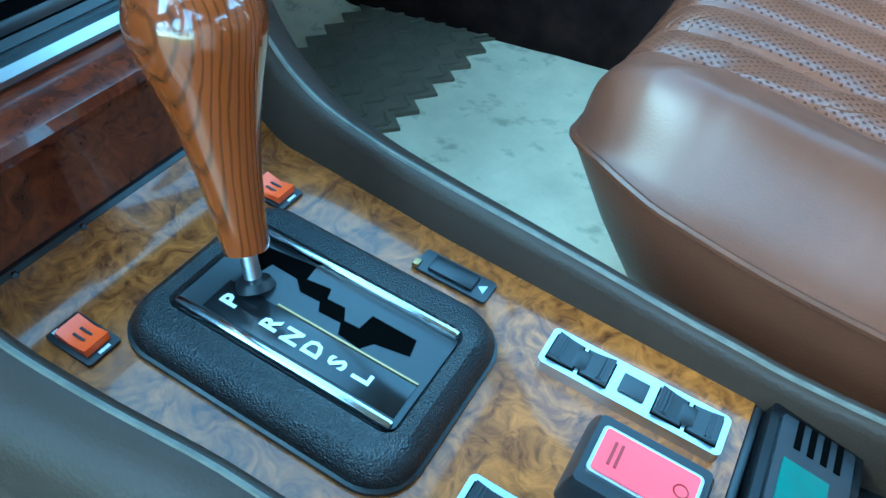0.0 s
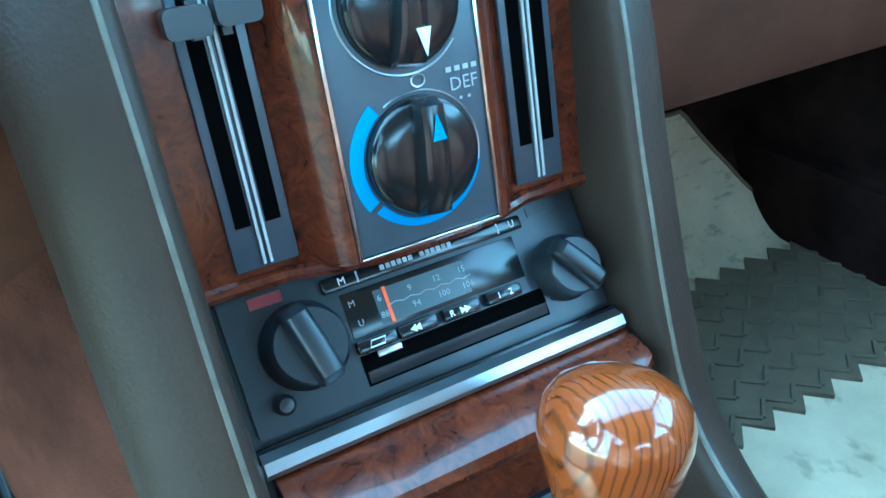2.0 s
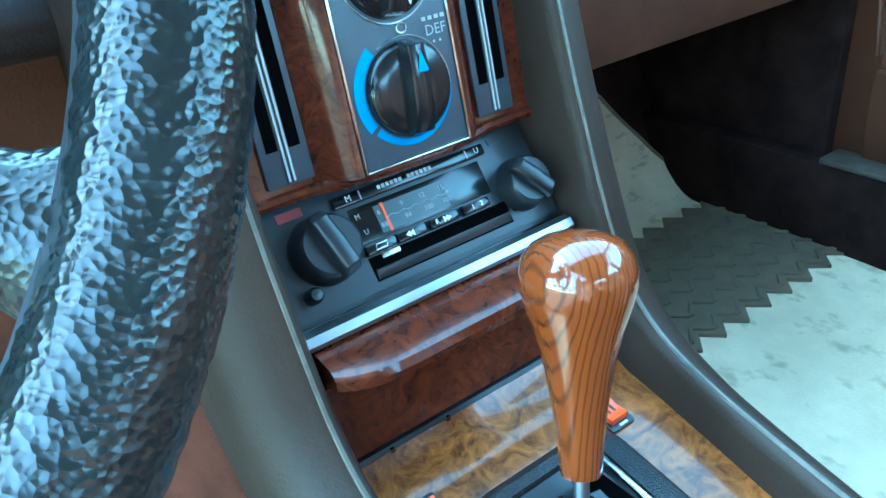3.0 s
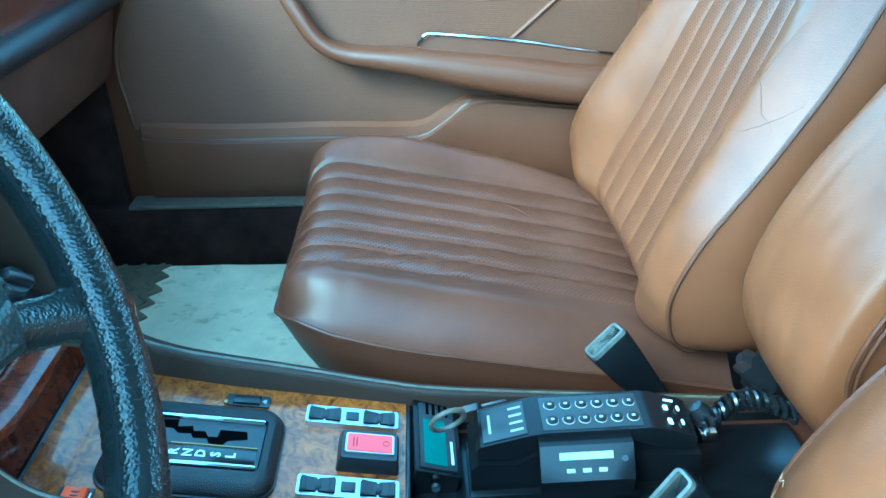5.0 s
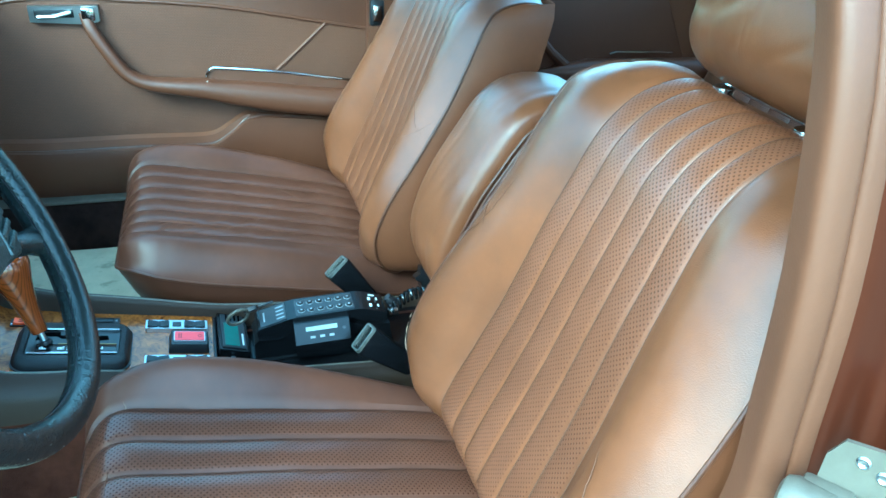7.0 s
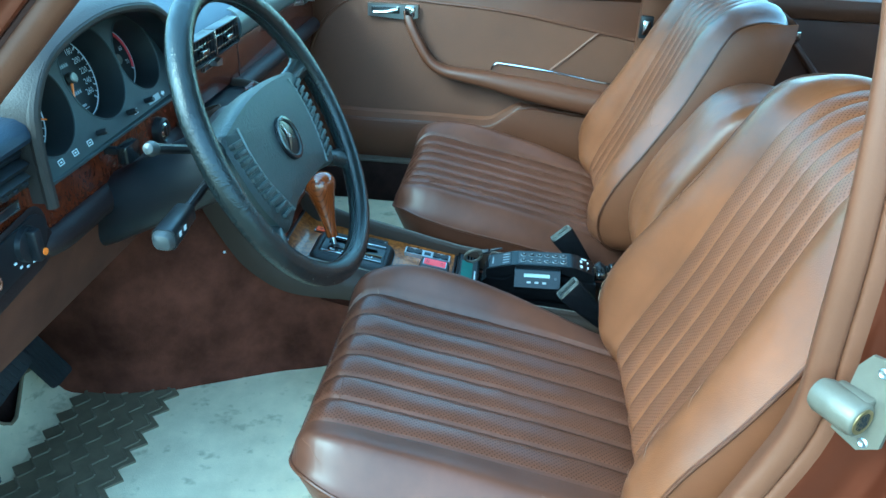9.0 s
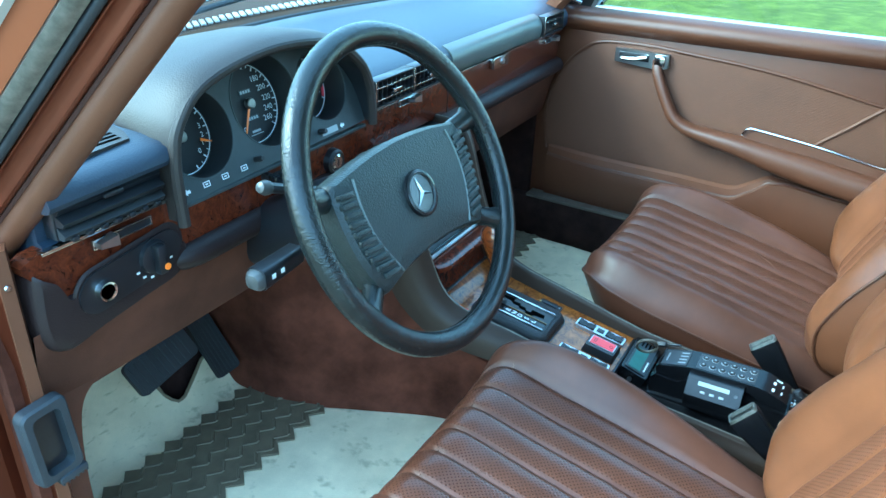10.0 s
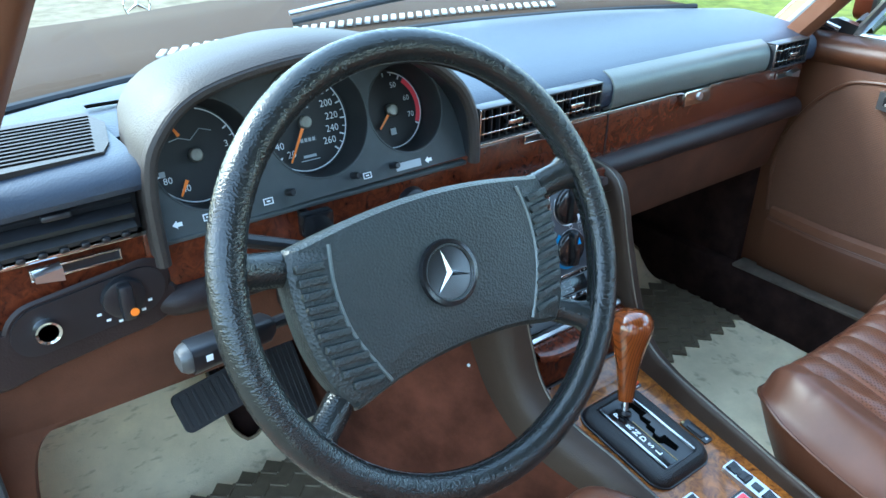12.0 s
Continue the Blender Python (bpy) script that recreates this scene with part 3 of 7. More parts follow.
part("binnacle", loft(rings, closed=False), DASH_BLACK, dash, "hooded black instrument binnacle")
part("hood_lip", tube([(-0.295 + (x + 0.295) * 0.992, 0.196, z - 0.005) for x, z in out], 0.0075, 10), DASH_BLACK, dash, "rounded front lip of the hood")
inn = [(-0.295 + (x + 0.295) * 0.985, z - 0.012 * max(0, z - 0.6) / 0.17) for x, z in out]
FN = Vector((0, -0.944, 0.33))


def on_face(x, z):
    """A place on the instrument face."""
    return Vector((x, 0.2316 + 0.35 * (z - 0.680), z))


inn = [(x, max(z, 0.613)) for x, z in inn]
fin = [on_face(x, z) for x, z in inn]
part("hood_rim", loft([[(x, 0.196, z) for x, z in inn], [(p.x, p.y - 0.001, p.z) for p in fin]], closed=False), BLACK_SATIN, dash, "satin black inner hood")
# (x, z of the hub, dial radius, mouth radius)
GAUGES = ((-0.436, 0.671, 0.050, 0.056), (-0.306, 0.681, 0.0565, 0.0635), (-0.189, 0.675, 0.047, 0.0525))
bm = bmesh.new()
edge = [bm.verts.new(p) for p in fin]
es = [bm.edges.new((edge[i], edge[(i + 1) % len(edge)])) for i in range(len(edge))]
WELL = 0.0385
for gx, gz, gr, gm in GAUGES:
    c = Vector((gx, 0, gz + WELL * 0.33))
    ring = [bm.verts.new(on_face(c.x + gm * math.cos(a), c.z + gm * math.sin(a) * 0.944)) for a in np.linspace(0, 2 * math.pi, 41)[:-1]]
    es += [bm.edges.new((ring[i], ring[(i + 1) % 40])) for i in range(40)]
bmesh.ops.triangle_fill(bm, use_beauty=True, edges=es)
part("cluster_face", bm, CLUSTER, dash, "matt grey-black instrument face")
part("binnacle_foot", box(-0.500, -0.116, 0.2065, 0.222, 0.6085, 0.6135, 0.0012), CLUSTER, dash)
for gi, (gx, gz, gr, gm) in enumerate(GAUGES):
    c = on_face(gx, gz + WELL * 0.33) - FN * WELL
    g = thing("gauge", "round black dial with white marks and orange needles", "gauge", frame_from(c, (1, 0, 0), FN), group="instrument gauges")
    part("well", loft([[(r * math.cos(a), r * math.sin(a), z) for a in np.linspace(0, 2 * math.pi, 49)[:-1]] for r, z in ((gm, WELL - 0.0005), (gm * 0.985, WELL - 0.002), (gr * 1.03, 0.0006), (gr * 0.9, 0.0), (0.001, 0.0))], caps=False), GAUGE_BLACK, g, "recessed black dial")
    part("mouth_ring", tube([(gm * math.cos(a), gm * math.sin(a), WELL) for a in np.linspace(0, 2 * math.pi, 49)[:-1]], 0.0012, 6, closed=True), CLUSTER, g)
    arc_a = np.linspace(radians(-150), radians(75), 44) if gi < 2 else np.linspace(radians(-170), radians(80), 44)
    part("scale_ring", tube([(gr * 0.97 * math.cos(a), gr * 0.97 * math.sin(a), 0.0012) for a in arc_a], 0.0007, 5), WHITE, g, "thin white ring")
    part("hub", lathe([(0.0075, 0.002), (0.0075, 0.009), (0.006, 0.0105), (0, 0.011)], 20), SILVER_DULL, g, "silver hub")
    ticks = [225 - k * 270 / 26 for k in range(27)] if gi == 1 else ([200 - k * 12 for k in range(8)] + [30 - k * 13 for k in range(9)] if gi == 0 else [120 - k * 15 for k in range(11)])
    for k, a in enumerate(ticks):
        w = 0.0008 if k % 2 == 0 else 0.0004
        part("tick", place(box(-w, w, gr * (0.85 if k % 2 == 0 else 0.89), gr * 0.95, 0.0006, 0.0014), Matrix.Rotation(radians(a) - math.pi / 2, 4, "Z")), WHITE, g)
    # start radius, length and angle of each needle
    for st, ln, a in {0: ((0.55, 0.36, 238), (0.62, 0.36, -22), (0.50, 0.34, 118)), 1: ((0.05, 0.82, 238),), 2: ((0.05, 0.55, 225),)}[gi]:
        bm = prism([(-0.0018, st * gr), (0.0018, st * gr), (0.0008, (st + ln) * gr), (-0.0008, (st + ln) * gr)], "z", 0.004, 0.0055)
        part("needle", place(bm, Matrix.Rotation(radians(a) - math.pi / 2, 4, "Z")), ORANGE, g, "orange needle")
    labels = {0: [("80", 212, 0.78), ("40", 243, 0.72), ("3", 8, 0.74), ("2", -10, 0.74), ("1", -27, 0.74), ("0", -46, 0.7)],
              1: [("20", 236, 0.70), ("40", 212, 0.72), ("180", 50, 0.70), ("200", 26, 0.66), ("220", 2, 0.66), ("240", -20, 0.66), ("260", -42, 0.68)],
              2: [("50", 68, 0.66), ("60", 22, 0.62), ("70", -18, 0.66)]}[gi]
    for s, a, k in labels:
        part("figure", text_mesh(s, gr * 0.20, Matrix.Translation((gr * k * math.cos(radians(a)), gr * k * math.sin(radians(a)), 0.0016))), WHITE, g)
    if gi == 2:
        arc = [(gr * math.cos(a), gr * math.sin(a)) for a in np.linspace(radians(-28), radians(52), 14)]
        part("red_zone", loft([[(x * k, y * k, 0.0018) for x, y in arc] for k in (0.82, 0.95)], closed=False), RED, g, "red band")
        part("print", box(-0.004, 0.004, -0.030, -0.022, 0.0006, 0.0014), WHITE_DIM, g)
    if gi == 1:
        for y in (0.017, -0.020):
            part("odometer", box(-0.010, 0.012, y - 0.003, y + 0.003, 0.0006, 0.0020), PHONE_GREY, g)
            for q in range(4):
                part("print", box(-0.0085 + q * 0.005, -0.0050 + q * 0.005, y - 0.002, y + 0.002, 0.0019, 0.0023), WHITE_DIM, g)
        part("print", box(-0.008, 0.008, -0.040, -0.037, 0.0006, 0.0014), WHITE_DIM, g)
        part("print", box(-0.012, 0.012, -0.0435, -0.0425, 0.0006, 0.0014), WHITE_DIM, g)
    if gi == 0:
        part("print", tube([(-0.022, 0.018, 0.001), (-0.012, 0.020, 0.001), (0.0, 0.016, 0.001), (0.012, 0.026, 0.001), (0.024, 0.022, 0.001)], 0.0006, 5), WHITE_DIM, g)
        part("print", box(-0.040, -0.034, -0.016, -0.010, 0.0006, 0.0014), WHITE_DIM, g)

# warning lamps along the foot of the cluster
lamps = thing("warning_lamps", "row of small white warning symbols under the gauges", "warning lamps", frame_from(on_face(-0.31, 0.6255) + FN * 0.001, (1, 0, 0), FN))
for x, kind in ((-0.172, "arrow"), (-0.140, "battery"), (-0.108, "beam"), (-0.074, "brake"), (0.05, "belt"), (0.108, "glow"), (0.137, "arrow")):
    if kind == "arrow":
        bm = prism([(-0.005, 0), (0, 0.004), (0, 0.002), (0.005, 0.002), (0.005, -0.002), (0, -0.002), (0, -0.004)], "z", 0, 0.0006)
    elif kind == "glow":
        bm = box(-0.018, 0.018, -0.0045, 0.0045, 0, 0.0006)
    elif kind == "dot":
        bm = box(-0.003, 0.003, -0.003, 0.003, 0, 0.0006)
    else:
        bm = box(-0.0055, 0.0055, -0.0035, -0.0025, 0, 0.0006)
        for b in ((-0.0055, 0.0055, 0.0025, 0.0035), (-0.0055, -0.0045, -0.0035, 0.0035), (0.0045, 0.0055, -0.0035, 0.0035), (-0.002, 0.002, -0.0008, 0.0008)):
            box(*b, 0, 0.0006, bm=bm)
    part("symbol", place(bm, pose(x, 0, 0)), WHITE_DIM if kind == "glow" else WHITE, lamps)
for x in (-0.050, 0.032, 0.085):
    part("button", place(lathe([(0.004, 0), (0.004, 0.012), (0.003, 0.014), (0, 0.014)], 12), pose(x, 0.004, 0)), BLACK, lamps, "small black push rod")


# ---- vents and dash controls ----
def vent(name, x0, x1, z0, z1, y, nx, nz, label):
    v = thing(name, label, "air vent")
    part("well", box(x0, x1, y + 0.010, y + 0.03, z0, z1), BLACK_VOID, v)
    fr = box(x0 - 0.003, x1 + 0.003, y, y + 0.02, z0 - 0.003, z0, 0.0008)
    for b in ((x0 - 0.003, x1 + 0.003, z1, z1 + 0.003), (x0 - 0.003, x0, z0, z1), (x1, x1 + 0.003, z0, z1)):
        box(b[0], b[1], y, y + 0.02, b[2], b[3], 0.0008, bm=fr)
    part("frame", fr, BLACK, v, "black frame")
    part("edge", box(x0 - 0.0035, x0 - 0.001, y - 0.0006, y + 0.002, z0 - 0.002, z1 + 0.002, 0.0005), CHROME, v, "chrome edge")
    for i in range(nx):
        x = x0 + (i + 0.5) * (x1 - x0) / nx
        part("vane", box(x - 0.0007, x + 0.0007, y + 0.003, y + 0.0105, z0, z1), BLACK_SATIN, v)
    for i in range(nz):
        z = z0 + (i + 0.5) * (z1 - z0) / nz
        part("slat", box(x0, x1, y - 0.0004, y + 0.0025, z - 0.0010, z + 0.0010, 0.0004), CHROME, v, "chrome-edged slat")
    part("thumb_wheel", box((x0 + x1) / 2 - 0.012, (x0 + x1) / 2 + 0.012, y - 0.006, y + 0.004, (z0 + z1) / 2 - 0.003, (z0 + z1) / 2 + 0.003, 0.001), CHROME, v)
    return v


vent("air_vent", -0.107, -0.004, 0.640, 0.679, 0.191, 8, 2, "black centre air vent with chrome slats")
vent("air_vent", 0.005, 0.108, 0.640, 0.679, 0.191, 8, 2, "black centre air vent with chrome slats")
vent("air_vent", 0.553, 0.655, 0.637, 0.675, 0.193, 8, 2, "small black side air vent with chrome slats")
lv = thing("side_vent", "black slatted air vent at the driver end of the dashboard", "air vent")
part("well", box(-0.655, -0.515, 0.2135, 0.2335, 0.632, 0.674, 0.002), BLACK, lv)
for i, (z, d) in enumerate(((0.640, 0.016), (0.655, 0.020), (0.668, 0.008))):
    part("slat", prism([(0.215, z - 0.006), (0.213 - d * 0.5, z - 0.006), (0.209 - d * 0.5, z), (0.213, z + 0.007), (0.22, z + 0.007)], "x", -0.653, -0.522), BLACK if i else RUBBER, lv)
for i in range(7):
    part("notch", box(-0.645 + i * 0.018, -0.637 + i * 0.018, 0.2, 0.212, 0.631, 0.637, 0.002), BLACK, lv)
part("lever", box(-0.60, -0.575, 0.200, 0.214, 0.664, 0.670, 0.002), BLACK, lv)


def slide_lever(x0, x1, z, knob, label):
    s = thing("slide_control", label, "slide control")
    fr = box(x0, x1, 0.211, 0.2165, z + 0.004, z + 0.006, 0.0005)
    for b in ((x0, x1, z - 0.006, z - 0.004), (x0, x0 + 0.002, z - 0.004, z + 0.004), (x1 - 0.002, x1, z - 0.004, z + 0.004)):
        box(b[0], b[1], 0.211, 0.2165, b[2], b[3], 0.0005, bm=fr)
    part("frame", fr, CHROME, s, "chrome frame")
    part("slot", box(x0 + 0.002, x1 - 0.002, 0.2135, 0.2158, z - 0.004, z + 0.004), BLACK, s)
    part("handle", prism([(knob - 0.012, z + 0.004), (knob + 0.012, z + 0.007), (knob + 0.012, z - 0.006), (knob - 0.012, z - 0.002)], "y", 0.200, 0.2135, 0.0015), ALU, s, "silver tab")


slide_lever(-0.618, -0.538, 0.612, -0.604, "chrome-framed slide control under the side vent")
slide_lever(-0.012, 0.044, 0.6175, 0.030, "chrome-framed slide control under the centre vent")
slide_lever(0.605, 0.676, 0.611, 0.650, "chrome-framed slide control under the passenger vent")
lock = thing("glovebox_lock", "square chrome glovebox lock button", "lock")
part("plate", box(0.326, 0.394, 0.203, 0.216, 0.605, 0.630, 0.003), CHROME, lock)
part("cylinder", place(lathe([(0.006, 0), (0.006, 0.003), (0, 0.003)], 16), pose(0.362, 0.203, 0.618, 90)), ALU, lock)

# light switch panel at the driver end
LP = thing("light_panel", "black oval panel with light switch and chrome-ringed outlet", "switch panel", pose(0, 0.014, 0))
rows = []
shape = smooth_path([(-0.690, 0.60), (-0.693, 0.528), (-0.672, 0.499), (-0.625, 0.506), (-0.56, 0.515), (-0.51, 0.522), (-0.488, 0.538), (-0.490, 0.565), (-0.53, 0.586), (-0.575, 0.588), (-0.635, 0.567), (-0.668, 0.565), (-0.678, 0.585), (-0.684, 0.60)], 5, closed=True)
ctr = (-0.59, 0.548)
rows = [[(x, 0.30, z) for x, z in shape], [(x, 0.222, z) for x, z in shape], [(ctr[0] + (x - ctr[0]) * 0.985, 0.208, ctr[1] + (z - ctr[1]) * 0.97) for x, z in shape], [(ctr[0] + (x - ctr[0]) * 0.96, 0.2025, ctr[1] + (z - ctr[1]) * 0.93) for x, z in shape], [(ctr[0] + (x - ctr[0]) * 0.92, 0.199, ctr[1] + (z - ctr[1]) * 0.86) for x, z in shape], [(ctr[0] + (x - ctr[0]) * 0.80, 0.1985, ctr[1] + (z - ctr[1]) * 0.70) for x, z in shape]]
part("shroud", loft(rows), SHROUD, LP, "moulded black shroud")
part("wood_inset", prism(smooth_path([(-0.683, 0.622), (-0.681, 0.588), (-0.668, 0.562), (-0.630, 0.566), (-0.57, 0.59), (-0.52, 0.588), (-0.505, 0.56), (-0.505, 0.622)], 4, closed=True), "y", 0.2065, 0.23), WOOD, LP, "dark burl wood inset")
oval = [(-0.575 + x, 0.5615 + 0.12 * x + z) for x, z in rrect(0.150, 0.056, 0.0275, 8)]
part("rim", loft([[(x, 0.205, z) for x, z in oval], [(-0.575 + (x + 0.575) * 1.05, 0.2005, 0.5615 + (z - 0.5615) * 1.12) for x, z in oval], [(x, 0.1985, z) for x, z in oval], [(-0.575 + (x + 0.575) * 0.95, 0.199, 0.5615 + (z - 0.5615) * 0.88) for x, z in oval]]), SHROUD, LP, "raised oval rim")
part("plate", prism([(-0.575 + (x + 0.575) * 0.96, 0.5615 + (z - 0.5615) * 0.9) for x, z in oval], "y", 0.1965, 0.2005), BLACK, LP, "glossy black plate")
part("outlet", place(lathe([(0.0085, 0), (0.009, 0.007), (0.0115, 0.008), (0.0118, 0.002), (0.0125, 0)], 28), pose(-0.616, 0.1965, 0.556, 90)), CHROME, LP, "chrome-ringed outlet")
dial = part("dial", place(lathe([(0.021, 0), (0.020, 0.006), (0.017, 0.007), (0, 0.007)], 28), pose(-0.545, 0.1965, 0.567, 90)), BLACK, LP, "round black rotary switch")
part("grip", place(box(-0.0065, 0.0065, -0.019, 0.019, 0.006, 0.018, 0.003), pose(-0.545, 0.1965, 0.567, 90, 0, 0)), BLACK, dial)
part("dot", place(lathe([(0.0042, 0.018), (0.0042, 0.0192), (0, 0.0192)], 14), pose(-0.541, 0.1965, 0.557, 90)), ORANGE, dial, "orange dot")
for i in range(6):
    a = radians(205 + i * 26)
    part("mark", box(-0.545 + 0.027 * math.cos(a) - 0.002, -0.545 + 0.027 * math.cos(a) + 0.002, 0.1955, 0.1966, 0.565 + 0.024 * math.sin(a) - 0.0012, 0.565 + 0.024 * math.sin(a) + 0.0012), WHITE, LP)
ign = thing("ignition_lock", "round chrome-ringed ignition lock in the wood band", "lock", pose(-0.196, 0.216, 0.575, 90))
part("collar", lathe([(0.020, 0), (0.019, 0.010), (0.016, 0.013), (0.014, 0.011)], 28), BLACK, ign)
part("barrel", lathe([(0.0115, 0), (0.0115, 0.012), (0.009, 0.014), (0, 0.014)], 24), CHROME, ign)
part("keyhole", box(-0.0015, 0.0015, -0.006, 0.006, 0.0135, 0.0145), BLACK, ign)
trip = thing("pull_knob", "square black pull knob in the wood band", "knob")
part("stem", box(-0.350, -0.340, 0.19, 0.217, 0.596, 0.606, 0.002), BLACK, trip)
part("cap", box(-0.363, -0.325, 0.176, 0.192, 0.588, 0.614, 0.004), BLACK_GLOSS, trip)

# defrost grille on the driver-side pad
gr = thing("defrost_grille", "black slotted defrost grille in the pad top", "grille")
part("plate", prism([(-0.655, 0.228), (-0.530, 0.238), (-0.518, 0.262), (-0.503, 0.325), (-0.512, 0.368), (-0.60, 0.368), (-0.64, 0.33)], "z", 0.6975, 0.7045, 0.001), DASH_BLACK, gr)
for i in range(11):
    y = 0.245 + i * 0.0105
    part("slot", box(max(-0.645, -0.655 + 0.3 * max(0, y - 0.31)), -0.535 + 0.22 * (y - 0.245), y, y + 0.0052, 0.7043, 0.7049), BLACK_VOID, gr)
part("demist_slot", box(-0.505, -0.440, 0.384, 0.394, 0.7038, 0.7055, 0.0008), BLACK_VOID, dash)


# ---- seats ----
def cushion(w, l, r, depth, flutes, fw, crown=0.012, bolster=0.0, plan=0.05, nv=44, fdepth=0.005, taper=0.0, side_in=0.03, wrinkle=0.0, dip=0.0, low=0.0, fo=0.0):
    """A padded cushion: face along +z, width along x, length along y, sides drawn down by depth. taper narrows the +y end; dip hollows the middle."""
    us = sorted(set([round(float(v), 5) for v in np.linspace(-1, 1, 41)] + [round(float(s * (1 - k * k * 0.2)), 5) for s in (-1, 1) for k in np.linspace(0, 1, 11)] + [round(float(v), 5) for v in np.linspace((2 * fo - fw) / w, (2 * fo + fw) / w, flutes * 8 + 1)]))
    vs = sorted(set([round(float(v), 5) for v in np.linspace(-1, 1, nv)] + [round(float(s * (1 - k * k * 0.22)), 5) for s in (-1, 1) for k in np.linspace(0, 1, 11)]))
    bm = bmesh.new()
    uv = bm.loops.layers.uv.new("UVMap")
    grid = []
    for v in vs:
        row = []
        for u in us:
            tp = 1 - taper * (v + 1) / 2
            x = w / 2 * u * (1 - plan * abs(v) ** 6) * tp
            y = l / 2 * v * (1 - plan * abs(u) ** 6)
            a = min((1 - abs(u)) * w / 2 / r, 1)
            b = min((1 - abs(v)) * l / 2 / r, 1)
            ra, rb = math.sqrt(max(0, 1 - (1 - a) ** 2)), math.sqrt(max(0, 1 - (1 - b) ** 2))
            z = crown * (1 - u * u) * (1 - v * v) * 2 - r * (1 - ra * rb)
            xs = w / 2 * u - fo
            if flutes > 1 and abs(xs) < fw / 2:
                f = (xs + fw / 2) / fw * flutes
                seam = max(0.0, 1 - abs((f + 0.5) % 1 - 0.5) * 7)
                z += (abs(math.sin(math.pi * f)) ** 0.5 - 1) * fdepth * min(1, b * 2.5) - seam * 0.0022 - dip * (1 - (xs / (fw / 2)) ** 2)
            elif bolster:
                k = min(1, (abs(xs) - fw / 2) / (w / 2 - fw / 2 + (fo if xs < 0 else -fo)))
                z += (bolster + low * math.exp(-((v + 0.42) / 0.42) ** 2)) * math.sin(math.pi * min(1, 0.04 + k * 0.70)) ** 0.8 * min(1, 1.6 * (1 - abs(v)) + 0.25)
            if wrinkle:
                q = (x * 9, y * 9, 1.7)
                z += wrinkle * (noise.noise(q) + 0.5 * noise.noise((x * 30 + 3, y * 22, 0.3))) * min(1, a) * min(1, b)
                z -= wrinkle * 1.1 * max(0, 1 - abs(noise.noise((x * 16, y * 26, 5.0))) * 9) * (0.4 if abs(xs) < fw / 2 else 1) * b * a
            row.append(bm.verts.new((x, y, z)))
        grid.append(row)
    for j in range(len(vs) - 1):
        for i in range(len(us) - 1):
            f = bm.faces.new((grid[j][i], grid[j][i + 1], grid[j + 1][i + 1], grid[j + 1][i]))
            f.material_index = 1 if flutes > 1 and abs((us[i] + us[i + 1]) / 2 * w / 2 - fo) < fw / 2 - fw / flutes * 0.13 else 0
            for lp, (a, b) in zip(f.loops, ((i, j), (i + 1, j), (i + 1, j + 1), (i, j + 1))):
                lp[uv].uv = (us[a] * w / 2, vs[b] * l / 2)
    edge = grid[0][:] + [g[-1] for g in grid[1:]] + grid[-1][-2::-1] + [g[0] for g in grid[-2:0:-1]]
    loop = [v.co.copy() for v in edge]
    side = bmesh.new()
    rings = [[(p.x * (1 - side_in * t * 1.5), p.y * (1 - side_in * t), p.z - depth * t) for p in loop] for t in (0, 0.04, 0.3, 0.65, 1)]
    loft(rings, caps=False, bm=side)
    side.verts.ensure_lookup_table()
    n = len(loop)
    side.faces.new([side.verts[4 * n + i] for i in range(n)])
    pipe = tube([(p.x * 1.003, p.y * 1.003, p.z - 0.001) for p in loop[::2]], 0.0032, 6, closed=True)
    def at(u, v):
        """The place on the padded face at u, v, each from -1 to 1."""
        i = min(max(sum(1 for q in us if q < u), 1), len(us) - 1)
        j = min(max(sum(1 for q in vs if q < v), 1), len(vs) - 1)
        fu, fv = (u - us[i - 1]) / (us[i] - us[i - 1]), (v - vs[j - 1]) / (vs[j] - vs[j - 1])
        a, b, c, d = flat[j - 1][i - 1], flat[j - 1][i], flat[j][i - 1], flat[j][i]
        return (a * (1 - fu) + b * fu) * (1 - fv) + (c * (1 - fu) + d * fu) * fv

    flat = [[v.co.copy() for v in row] for row in grid]
    seams = []
    if flutes > 1:
        for k in range(flutes + 1):
            u = (fo - fw / 2 + fw * k / flutes) / (w / 2)
            seams.append([at(u, v) + Vector((0, 0, 0.0003)) for v in np.linspace(-0.955, 0.955, 40)])
    return bm, side, pipe, seams, at


def back_frame(o, lean):
    """A frame whose z faces forward and y runs up a surface leaning back."""
    a = radians(lean)
    return frame_from(o, (-1, 0, 0), (0, math.cos(a), math.sin(a)))


CUSHION_CREASES = ([(-0.3, 0.15, 0.30, 0.05), (-0.1, -0.20, 0.26, -0.06), (0.2, 0.22, 0.24, 0.04), (0.84, 0.2, 0.10, 0.2), (-0.86, 0.3, 0.06, 0.2)],
                   [(-0.44, 0.40, 0.12, -0.14), (-0.44, 0.22, 0.13, -0.15), (-0.46, 0.02, 0.13, -0.15), (-0.42, -0.16, 0.12, -0.13), (-0.50, -0.32, 0.12, -0.12), (0.3, -0.6, 0.14, 0.1), (0.46, -0.66, 0.16, -0.08), (0.05, -0.62, 0.12, -0.12), (0.72, 0.30, 0.08, 0.12)])


